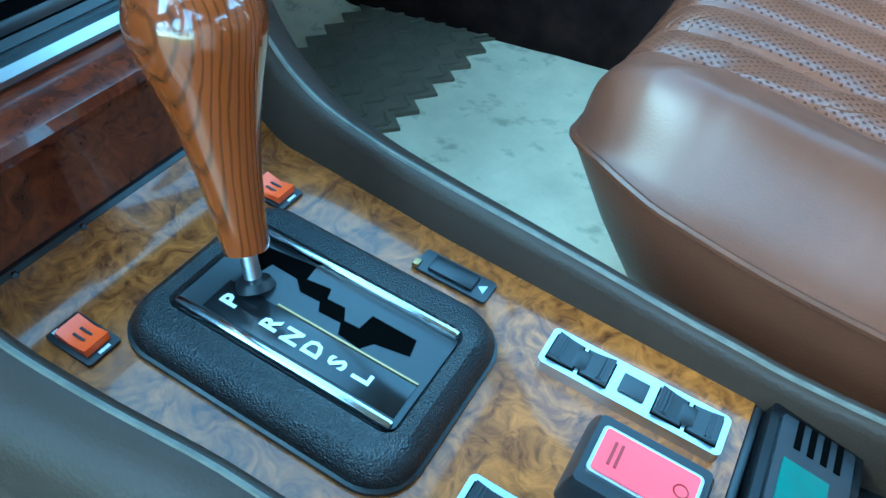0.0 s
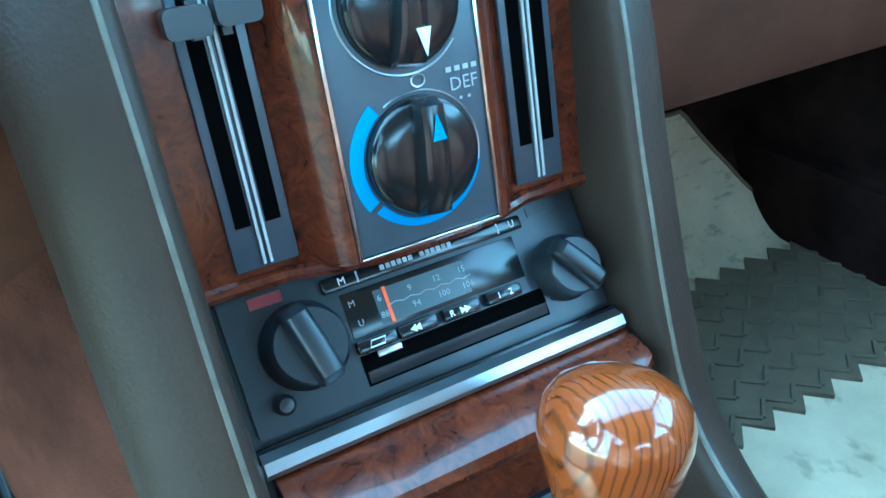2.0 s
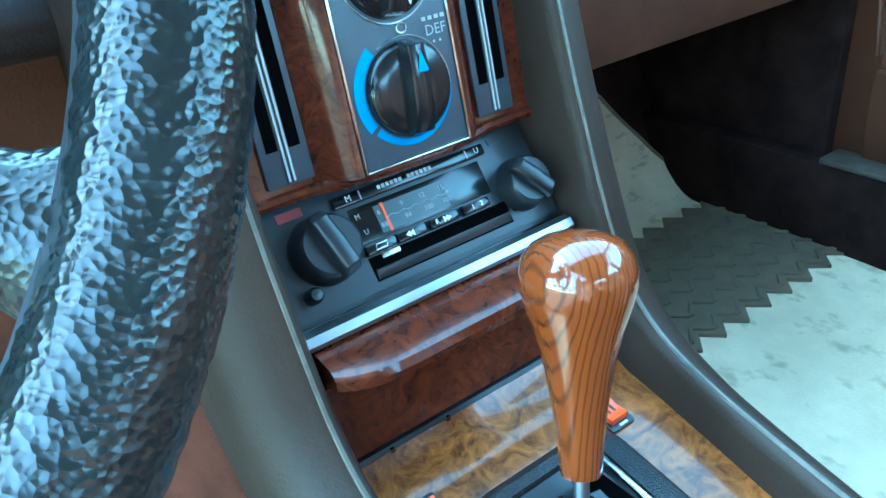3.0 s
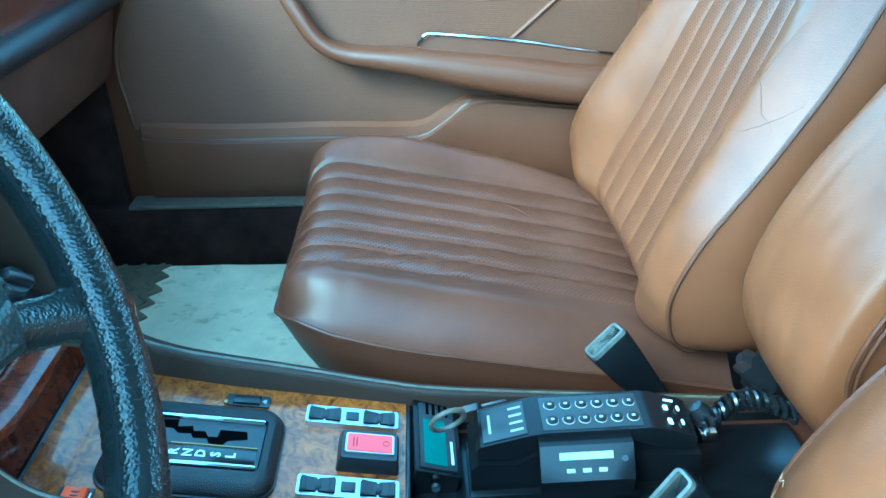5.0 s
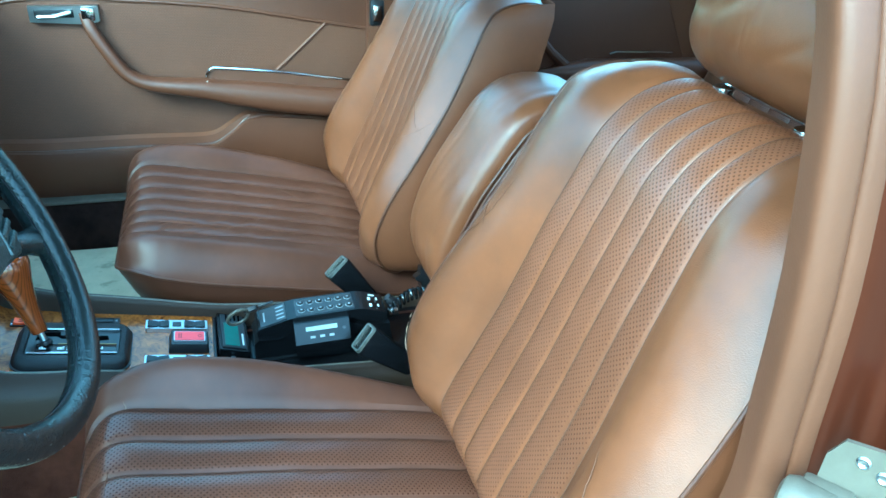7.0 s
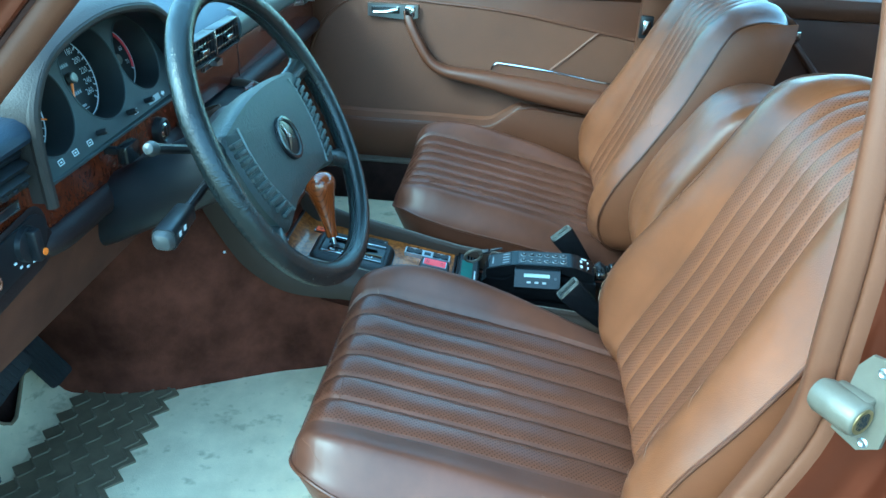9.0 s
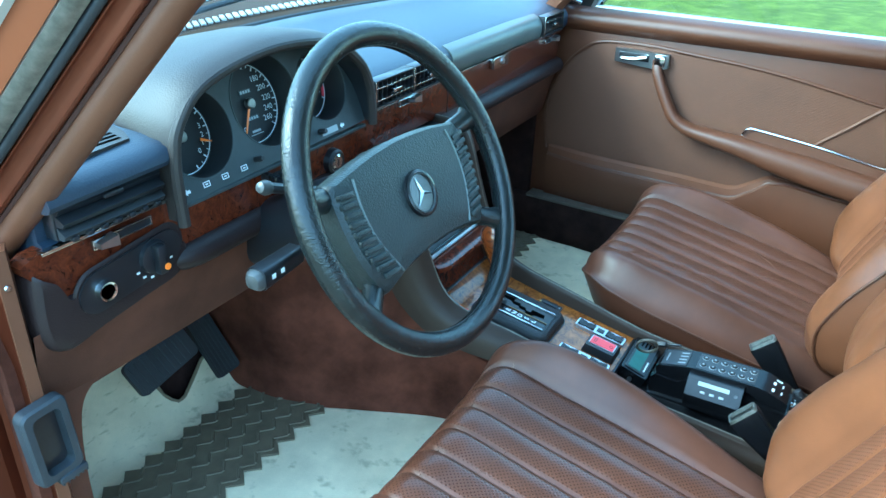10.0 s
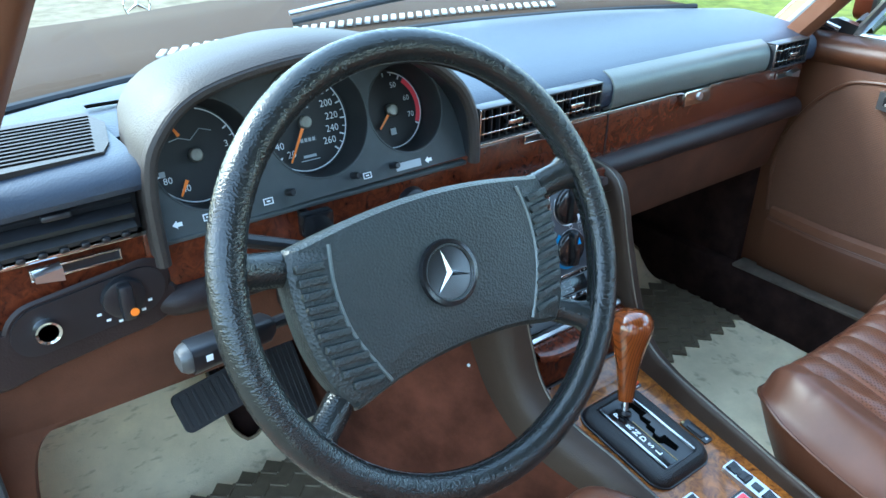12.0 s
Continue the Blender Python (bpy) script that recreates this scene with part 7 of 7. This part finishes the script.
def window_switch(x, y, label):
    s = thing("window_switch", label, "switch", deck_frame(x, y), group="window switches")
    part("plate", prism(rrect(0.0235, 0.090, 0.003), "z", 0, 0.0068, 0.0012), ALU, s, "polished metal plate")
    for yc, d in ((-0.0345, -1), (-0.0180, 1), (0.0185, -1), (0.0350, 1)):
        part("recess", box(-0.0084, 0.0084, yc - 0.0074, yc + 0.0074, 0.0062, 0.0071), BLACK_VOID, s)
        r = part("rocker", prism([(yc - 0.0068, 0.0066), (yc - 0.0064, 0.0092 - d * 0.0012), (yc, 0.0088), (yc + 0.0064, 0.0092 + d * 0.0012), (yc + 0.0068, 0.0066)], "x", -0.0076, 0.0076, 0.0008), BLACK, s, "black ribbed rocker")
        for q in range(3):
            yy = yc + d * (0.0015 + q * 0.0018)
            part("rib", box(-0.0068, 0.0068, yy - 0.0004, yy + 0.0004, 0.0085, 0.0101), BLACK, r)
    for yc in (-0.02625, 0.02675):
        part("rocker_bridge", box(-0.0058, 0.0058, yc - 0.004, yc + 0.004, 0.0066, 0.0083, 0.0006), BLACK, s)
    part("button", box(-0.0055, 0.0055, -0.0065, 0.0065, 0.0068, 0.0082, 0.0008), PHONE_GREY, s)
    return s


window_switch(0.0605, -0.169, "chrome window switch panel with black rockers")
window_switch(-0.030, -0.171, "chrome window switch panel with black rockers beside the driver seat")
box_m = deck_frame(0.016, -0.187)
rs = thing("red_button", "red labelled button in a black housing on the deck", "button", box_m)
part("housing", loft([[(x, y, 0) for x, y in rrect(0.044, 0.058, 0.003)], [(x * 0.96, y * 0.96, 0.008) for x, y in rrect(0.044, 0.058, 0.003)], [(x * 0.82, y * 0.88, 0.0145) for x, y in rrect(0.044, 0.058, 0.003)]]), BLACK, rs, "black moulded housing")
part("frame", prism(rrect(0.0245, 0.045, 0.0025), "z", 0.0142, 0.0165, 0.0006), ALU, rs, "silver frame")
part("label", prism(rrect(0.0215, 0.042, 0.0015), "z", 0.0163, 0.0172, 0.0003), RED, rs, "bright red label")
for y in (0.0145, 0.0115):
    part("print", box(-0.006, 0.006, y, y + 0.0014, 0.0171, 0.0175), RED_DARK, rs)
part("print", tube([(0.003 * math.cos(a), -0.015 + 0.003 * math.sin(a), 0.0173) for a in np.linspace(0, 2 * math.pi, 17)[:-1]], 0.0004, 5, closed=True), RED_DARK, rs)
aj = thing("switch_slot", "small black blank switch with a brass corner in the deck", "switch", deck_frame(0.0755, -0.067))
part("bezel", prism(rrect(0.0155, 0.042, 0.002), "z", 0, 0.0022, 0.0006), BLACK_SATIN, aj)
part("rocker", box(-0.0055, 0.0055, -0.012, 0.014, 0.002, 0.0042, 0.001), BLACK, aj)
part("symbol", prism([(-0.003, -0.0175), (0.003, -0.0175), (0, -0.0135)], "z", 0.0021, 0.0025), ALU, aj)
part("clip", box(-0.0075, -0.002, 0.0185, 0.0225, 0.0, 0.004, 0.001), BRASS, aj)
for x, y in ((-0.0575, 0.048), (0.069, 0.044)):
    h = thing("seat_heater_switch", "orange rocker switch in a black square plate", "switch", deck_frame(x, y), group="orange switches")
    part("plate", prism(rrect(0.018, 0.027, 0.0015), "z", 0, 0.002, 0.0005), BLACK, h)
    part("rocker", prism([(-0.0095, 0.0015), (-0.009, 0.0062), (0.0, 0.0042), (0.009, 0.0062), (0.0095, 0.0015)], "x", -0.0066, 0.0066, 0.0006), ORANGE_SW, h, "orange rocker")
    for d in (-0.002, 0.002):
        part("print", box(d - 0.0006, d + 0.0006, -0.004, 0.003, 0.0046, 0.0052), BLACK, h)
    part("mark", box(-0.006, -0.003, 0.0105, 0.0125, 0.0018, 0.0024), WHITE, h)
    part("mark", box(-0.002, 0.004, -0.0125, -0.011, 0.0018, 0.0024), WHITE, h)

# ---- things behind the deck: holder, keys, phone, buckles ----
hold = thing("display_unit", "black holder with a small green display and vent slots", "display", frame_from((0.045, -0.252, 0.240), (1, 0.02, 0.0), (0.0, -0.30, 0.95)))
part("case", prism(rrect(0.098, 0.046, 0.003), "z", -0.03, 0, 0.002), PHONE_BLACK, hold)
part("bezel", prism(rrect(0.088, 0.036, 0.002), "z", 0, 0.002, 0.0006), BLACK_SATIN, hold)
part("screen", box(-0.040, 0.020, -0.008, 0.014, 0.0018, 0.0028), GREEN, hold, "green glass screen")
for q in range(4):
    part("vent_slot", box(0.028, 0.044, -0.012 + q * 0.0065, -0.009 + q * 0.0065, 0.0018, 0.0026), BLACK_VOID, hold)
part("print", box(-0.036, -0.006, -0.015, -0.0125, 0.0018, 0.0024), WHITE, hold)
part("knob", place(lathe([(0.004, 0), (0.004, 0.004), (0, 0.004)], 12), pose(-0.052, 0.0, -0.012, 0, -90, 0)), ALU, hold)
keys = thing("key_ring", "thick pale key ring with black keys hanging on the holder", "keys", frame_from((0.022, -0.262, 0.282), (0.3, -0.9, 0.1), (0.9, 0.3, 0.35)))
part("ring", tube([(0.0165 * math.cos(a), 0.0165 * math.sin(a), 0) for a in np.linspace(0, 2 * math.pi, 33)[:-1]], 0.0026, 8, closed=True), SILVER_PAINT, keys)
part("key", prism(rrect(0.022, 0.012, 0.004), "z", -0.003, 0.003, 0.001), BLACK, keys).matrix_basis = pose(0.022, -0.004, 0.002, 20, 10, -12)
part("key_blade", box(0.033, 0.056, -0.004, 0.004, -0.0012, 0.0012, 0.0004), BLACK, keys).matrix_basis = pose(0, -0.006, 0.002, 20, 10, -12)

PH = frame_from((0.019, -0.386, 0.262), (1, 0, 0.06), (0.02, 0.03, 1))
ph = thing("car_phone", "black corded car phone handset resting in its cradle", "telephone", PH @ Matrix.Diagonal((0.95, 0.95, 0.80, 1)))
prof = [(0.102, 0.000), (0.104, 0.012), (0.100, 0.019), (0.052, 0.034), (0.040, 0.0365), (-0.060, 0.0365), (-0.072, 0.034), (-0.100, 0.022), (-0.108, 0.016), (-0.108, -0.002), (-0.070, 0.004), (-0.050, 0.016), (0.040, 0.016), (0.060, 0.002), (0.072, -0.002)]
hs = part("handset", prism(prof, "x", -0.025, 0.025, 0.004), PHONE_BLACK, ph, "angular black handset")
part("key_panel", box(-0.0215, 0.0215, -0.055, 0.040, 0.0362, 0.0374, 0.0006), PHONE_GREY, hs, "dark grey key panel")
for r in range(2):
    for c in range(6):
        kx, ky = -0.010 + r * 0.020, 0.030 - c * 0.0155
        kk = part("key", place(lathe([(0.0056, 0), (0.0052, 0.002), (0.004, 0.0026), (0, 0.0028)], 14), pose(kx, ky, 0.0373)), BLACK, hs, "round dark key")
        part("key_print", box(kx - 0.0012, kx + 0.0012, ky - 0.0016, ky + 0.0016, 0.0399, 0.0404), WHITE_DIM, kk)
        part("key_print", tube([(kx + 0.0056 * math.cos(a), ky + 0.0056 * math.sin(a), 0.0375) for a in np.linspace(0, 2 * math.pi, 15)[:-1]], 0.0005, 4, closed=True), WHITE_DIM, kk)
sl = frame_from((0, 0.076, 0.0272), (1, 0, 0), (0, 0.30, 0.954))
part("front_panel", place(box(-0.0215, 0.0215, -0.022, 0.022, -0.0008, 0.0010, 0.0005), sl), PHONE_GREY, hs, "grey front panel")
for q in range(4):
    part("print", place(box(-0.016 + q * 0.0095, -0.0135 + q * 0.0095, -0.019, -0.006, 0.0009, 0.0014), sl), WHITE_DIM, hs)
part("print", place(box(-0.012, 0.012, 0.013, 0.0155, 0.0009, 0.0014), sl), WHITE_DIM, hs)
s2 = frame_from((0, -0.088, 0.0285), (1, 0, 0), (0, -0.36, 0.93))
for kx, ky, ww, hh in ((-0.014, 0.006, 0.007, 0.004), (0.004, 0.006, 0.006, 0.004), (-0.012, -0.008, 0.006, 0.002), (0.006, -0.008, 0.006, 0.002), (0.015, 0.0, 0.002, 0.01)):
    part("print", place(box(kx - ww / 2, kx + ww / 2, ky - hh / 2, ky + hh / 2, 0.0, 0.0018), s2), WHITE, hs)
part("cradle", prism([(0.110, -0.050), (0.110, -0.012), (0.102, -0.002), (0.066, -0.006), (0.052, 0.006), (-0.048, 0.010), (-0.066, -0.002), (-0.112, -0.004), (-0.115, -0.050)], "x", -0.030, 0.030, 0.003), PHONE_BLACK, ph, "black cradle")
part("base", box(-0.038, 0.038, -0.118, 0.112, -0.078, -0.046, 0.003), PHONE_BLACK, ph)
dsp = part("display_box", prism([(-0.024, -0.034), (-0.054, -0.034), (-0.056, -0.002), (-0.036, 0.0295), (-0.024, 0.0295)], "y", -0.042, 0.046, 0.002), PHONE_BLACK, ph, "side display housing")
dm = frame_from((-0.0463, 0.002, 0.0141), (0, -1, 0), (-0.845, 0, 0.536))
part("display", place(box(-0.026, 0.024, 0.004, 0.0115, 0, 0.0008), dm), LCD, dsp, "pale liquid crystal display")
for q in range(3):
    part("display_key", place(box(-0.020 + q * 0.015, -0.012 + q * 0.015, -0.0095, -0.005, 0, 0.0014, 0.0005), dm), WHITE_DIM, dsp)
part("logo_dot", place(lathe([(0.003, 0), (0.003, 0.001), (0, 0.001)], 12), dm @ pose(0.035, 0.003, 0)), PHONE_GREY, dsp)
cord = thing("phone_cord", "coiled black telephone cord behind the handset", "cord")
pts = []
for k in range(160):
    t = k / 159
    b = Vector((0.004, -0.495, 0.272)).lerp(Vector((0.030, -0.60, 0.262)), t) + Vector((0.03 * math.sin(t * 3), 0, 0.006 * math.sin(t * math.pi)))
    a = t * 2 * math.pi * 13
    pts.append(b + Vector((math.cos(a) * 0.0085, 0, math.sin(a) * 0.0085)))
part("coil", tube(pts, 0.0027, 6), BLACK_GLOSS, cord)
part("clip", place(lathe([(0.008, 0), (0.010, 0.008), (0.007, 0.02), (0, 0.022)], 14), pose(0.028, -0.508, 0.268, -40, 10, 0)), BLACK, cord)
part("ferrule", tube([(0.004, -0.492, 0.270), (0.006, -0.507, 0.270)], 0.0075, 12), CHROME, cord)
kn = thing("recline_knob", "black fluted recliner knob beside the armrest", "knob", frame_from((0.084, -0.574, 0.283), (0, 1, 0), (-1, 0.2, 0.35)) @ Matrix.Diagonal((0.85, 0.85, 0.85, 1)))
part("knob", prism([((0.022 + 0.004 * math.cos(6 * a)) * math.cos(a), (0.022 + 0.004 * math.cos(6 * a)) * math.sin(a)) for a in np.linspace(0, 2 * math.pi, 49)[:-1]], "z", 0, 0.026, 0.002), BLACK_GLOSS, kn)
part("hub", lathe([(0.010, -0.03), (0.010, 0.0)], 14), BLACK, kn)


def buckle(x, y, z, tx, ty, label):
    ax = Vector((tx, ty, 1)).normalized()
    wide = Vector((0.25, -1, 0)) - ax * ax.dot(Vector((0.25, -1, 0)))
    b = thing("belt_buckle", label, "buckle", frame_from((x, y, z), wide, ax), group="belt buckles")
    part("body", loft([[(px * k, py * k, h) for px, py in rrect(0.047, 0.027, 0.006)] for h, k in ((-0.105, 0.62), (-0.07, 0.74), (-0.03, 0.92), (-0.003, 1.0), (0.0, 0.97))]), PHONE_BLACK, b, "black plastic buckle body")
    part("mouth", loft([[(px, py, 0.0) for px, py in rrect(0.044, 0.024, 0.005)], [(px, py, 0.004) for px, py in rrect(0.043, 0.023, 0.005)], [(px, py, 0.004) for px, py in rrect(0.038, 0.016, 0.003)], [(px, py, -0.002) for px, py in rrect(0.037, 0.015, 0.003)]]), SILVER_DULL, b, "worn metal mouth")
    return b


buckle(0.112, -0.428, 0.298, 0.02, 0.80, "black seat belt buckle leaning beside the passenger seat")
buckle(-0.087, -0.436, 0.294, -0.12, 1.05, "black seat belt buckle leaning beside the driver seat")
# ---- floor mats ----
def mat(name, x0, x1, cx, label, mirror):
    mt = thing(name, label, "floor mat", group="floor mats")
    def zf(x, y):
        return 0.062 + 2.3 * max(0, y - 0.44) ** 2 / 0.2 + 0.003 * noise.noise((x * 14, y * 14, 2.0))
    front = ([0.13, 0.60, 0.66, 0.712], [0.562, 0.562, 0.53, 0.49]) if mirror else ([-0.66, -0.372, -0.356, -0.342, -0.325, -0.295, -0.25, -0.225, -0.205, -0.16, -0.06], [0.56, 0.56, 0.50, 0.483, 0.483, 0.494, 0.510, 0.507, 0.485, 0.45, 0.40])
    rows = []
    for v in np.linspace(0, 1, 48):
        row = []
        for x in np.linspace(x0, x1, 72):
            y = -0.20 + v * (float(np.interp(x, *front)) + 0.20)
            row.append((x, y, zf(x, y)))
        rows.append([(x0, row[0][1], row[0][2] - 0.010)] + row + [(x1, row[-1][1], row[-1][2] - 0.010)])
    part("carpet_face", loft(rows, closed=False), MAT_CREAM, mt, "cream carpet with faint stains")
    edge = [(r[0][0], r[0][1], r[0][2] + 0.008) for r in rows] + [(x, y, z - 0.001) for x, y, z in rows[-1][1:-1]] + [r[-1][:2] + (r[-1][2] + 0.008,) for r in rows[::-1]]
    part("binding", tube(edge, 0.0035, 6), MAT_EDGE, mt, "brown bound edge")
    ya, yb, pitch = 0.205 if mirror else 0.25, 0.437, 0.0425
    n = 9
    px0 = cx - n * pitch / 2
    top, bot = [], []
    for i in range(n):
        top += [(px0 + i * pitch, yb - 0.022), (px0 + (i + 0.5) * pitch, yb)]
        bot += [(px0 + i * pitch, ya + 0.022), (px0 + (i + 0.5) * pitch, ya)]
    top.append((px0 + n * pitch, yb - 0.022))
    bot.append((px0 + n * pitch, ya + 0.022))
    bm = bmesh.new()
    for h in (0.0665,):
        va = [bm.verts.new((x, y, h)) for x, y in top]
        vb = [bm.verts.new((x, y, h)) for x, y in bot]
        wa = [bm.verts.new((x, y, h - 0.008)) for x, y in top]
        wb = [bm.verts.new((x, y, h - 0.008)) for x, y in bot]
        for i in range(len(top) - 1):
            bm.faces.new((va[i], va[i + 1], vb[i + 1], vb[i]))
            bm.faces.new((va[i + 1], va[i], wa[i], wa[i + 1]))
            bm.faces.new((vb[i], vb[i + 1], wb[i + 1], wb[i]))
        for i in (0, -1):
            bm.faces.new((va[i], vb[i], wb[i], wa[i]))
    pad = part("heel_pad", bm, MAT_RUBBER, mt, "grey-brown rubber heel pad with zigzag edge")
    rib = box(-0.0135, 0.0135, -0.0026, 0.0026, 0, 0.0034, 0.0012)
    me = bpy.data.meshes.new("tread_bar")
    rib.to_mesh(me)
    rib.free()
    me.materials.append(MAT_RUBBER)
    for i in range(2 * n):
        for j in range(6 if mirror else 5):
            b = new("tread_bar", me)
            b.parent = pad
            sg = 1 if i % 2 else -1
            b.matrix_basis = pose(px0 + (i + 0.5) * pitch / 2, ya + 0.024 + j * 0.0335, 0.0664, 0, 0, sg * 42)
    return mt


mat("driver_mat", -0.66, -0.06, -0.372, "cream carpet driver mat with a rubber heel pad", False)
mat("passenger_mat", 0.13, 0.712, 0.525, "cream carpet passenger mat with a rubber heel pad", True)

# ---- pedals ----
bpd = thing("brake_pedal", "wide black ribbed brake pedal", "pedal", frame_from((-0.392, 0.440, 0.228), (1, 0.02, 0.16), (0.05, -0.80, 0.60)))
part("pad", prism(rrect(0.125, 0.062, 0.010), "z", -0.006, 0.006, 0.002), RUBBER, bpd, "black rubber pad")
for q in range(9):
    part("rib", box(-0.056 + q * 0.0125, -0.051 + q * 0.0125, -0.026, 0.026, 0.006, 0.0085, 0.0008), RUBBER, bpd)
part("arm", tube([(0.01, 0, -0.008), (0.02, 0.06, -0.05), (0.03, 0.20, -0.08)], 0.010, 10), BLACK, bpd)
gp_ = thing("accelerator_pedal", "long black ribbed accelerator pedal", "pedal", frame_from((-0.262, 0.485, 0.205), (1, 0, 0.02), (0.02, -0.80, 0.60)))
part("pad", prism(rrect(0.052, 0.20, 0.008), "z", -0.006, 0.004, 0.002), RUBBER, gp_)
for q in range(6):
    part("rib", box(-0.022 + q * 0.0085, -0.019 + q * 0.0085, -0.094, 0.094, 0.004, 0.0062, 0.0006), RUBBER, gp_)
clip = thing("seat_rail_lever", "small black seat adjustment lever under the passenger cushion", "lever")
part("lever", tube([(0.150, -0.105, 0.10), (0.152, -0.085, 0.15), (0.153, -0.075, 0.185), (0.156, -0.072, 0.192)], [0.006, 0.007, 0.008, 0.003], 8), BLACK, clip)
for x in (0.20, 0.60):
    part("rail", box(x - 0.012, x + 0.012, -0.52, -0.10, 0.055, 0.10, 0.003), BLACK, clip)
solo("alarm_light", place(lathe([(0.0022, 0), (0.0022, 0.003), (0, 0.004)], 10), pose(-0.60, 0.265, 0.472, 75)), LED, "tiny red indicator light in the lower cover", "indicator")
solo("lint_speck", box(-0.1440, -0.1405, 0.1555, 0.159, 0.338, 0.3415, 0.0006), WHITE, "tiny white speck of lint on the tunnel carpet", "lint")
solo("sill_right", box(0.705, 0.79, -0.65, 0.36, -0.15, 0.086, 0.01), BODY, "brown painted passenger door sill", "sill", kind="structure")
for sx, nm in ((1, "wall_3"), (-1, "wall_4")):
    x = CX + sx * 0.735
    solo(nm, prism([(-1.36, 0.6), (-1.52, 1.06), (-1.98, 1.06), (-1.98, 0.1), (-1.62, 0.1)], "x", x - 0.015, x + 0.02), PILLAR, "tan rear quarter trim", "quarter trim", kind="structure")

solo("drive", prism([(-9.0, -14.0), (-0.80, -14.0), (-0.80, 2.15), (1.9, 2.15), (2.1, 5.2), (2.3, 8.5), (-9.0, 8.5)], "z", -0.40, -0.262), GRAVEL, "pale gravel drive beside the car", "drive", kind="structure")


def road_wheel(x, y, s):
    w = thing("road_wheel", "black tyre on a silver rim under the car", "wheel", pose(x, y, 0.01, 0, 90 * s, 0), group="road wheels")
    part("tyre", lathe([(0.20, -0.08), (0.28, -0.095), (0.305, -0.07), (0.312, 0.0), (0.305, 0.07), (0.28, 0.095), (0.20, 0.08)], 40), RUBBER, w)
    part("rim", lathe([(0.20, 0.078), (0.195, 0.06), (0.10, 0.07), (0.04, 0.085), (0, 0.087)], 32), ALU, w)


for wx, ws in ((-0.70, -1), (0.72, 1)):
    for wy in (1.30, -1.52):
        road_wheel(wx, wy, ws)
solo("fender_right", loft([[(CX + 0.84 * k, y, z), (CX + 0.90 * k, y, z - 0.03), (CX + 0.92 * k, y, z - 0.15), (CX + 0.92 * k, y, -0.15)] for y, z, k in ((0.33, 0.64, 1.0), (0.7, 0.645, 1.0), (1.3, 0.575, 0.97), (1.9, 0.42, 0.91))], closed=False), BODY, "brown painted front wing on the passenger side", "wing", kind="structure")

# far trees round the lawn
random.seed(4)
verts, faces = [], []
for k in range(70):
    a = 2 * math.pi * k / 70 + random.uniform(-0.03, 0.03)
    d = random.uniform(26, 40)
    bx, by, hgt = d * math.sin(a), d * math.cos(a), random.uniform(6, 11)
    n0 = len(verts)
    for z, r in ((-0.5, 0.28), (hgt * 0.45, 0.16), (hgt * 0.9, 0.04)):
        verts += [(bx + r * math.cos(q), by + r * math.sin(q), z) for q in (0, 2.1, 4.2)]
    for j in (0, 3):
        faces += [(n0 + j + i, n0 + j + (i + 1) % 3, n0 + j + 3 + (i + 1) % 3, n0 + j + 3 + i) for i in range(3)]
    for c in range(13):
        ca, cr, cz = random.uniform(0, 6.28), random.uniform(0.2, 2.6), hgt * random.uniform(0.28, 1.0)
        cx, cy = bx + cr * math.cos(ca), by + cr * math.sin(ca)
        for q in range(34):
            p = Vector((cx + random.gauss(0, 0.7), cy + random.gauss(0, 0.7), cz + random.gauss(0, 0.5)))
            u, w = Vector((random.gauss(0, 1), random.gauss(0, 1), random.gauss(0, 1))).normalized() * 0.26, Vector((random.gauss(0, 1), random.gauss(0, 1), random.gauss(0, 1))).normalized() * 0.2
            i0 = len(verts)
            verts += [tuple(p - u), tuple(p + w), tuple(p + u), tuple(p - w)]
            faces.append((i0, i0 + 1, i0 + 2, i0 + 3))
me = bpy.data.meshes.new("far_trees")
me.from_pydata(verts, [], faces)
me.materials.append(FOLIAGE)
tagged(new("far_trees", me), "distant belt of trees round the lawn", "trees", kind="stuff")
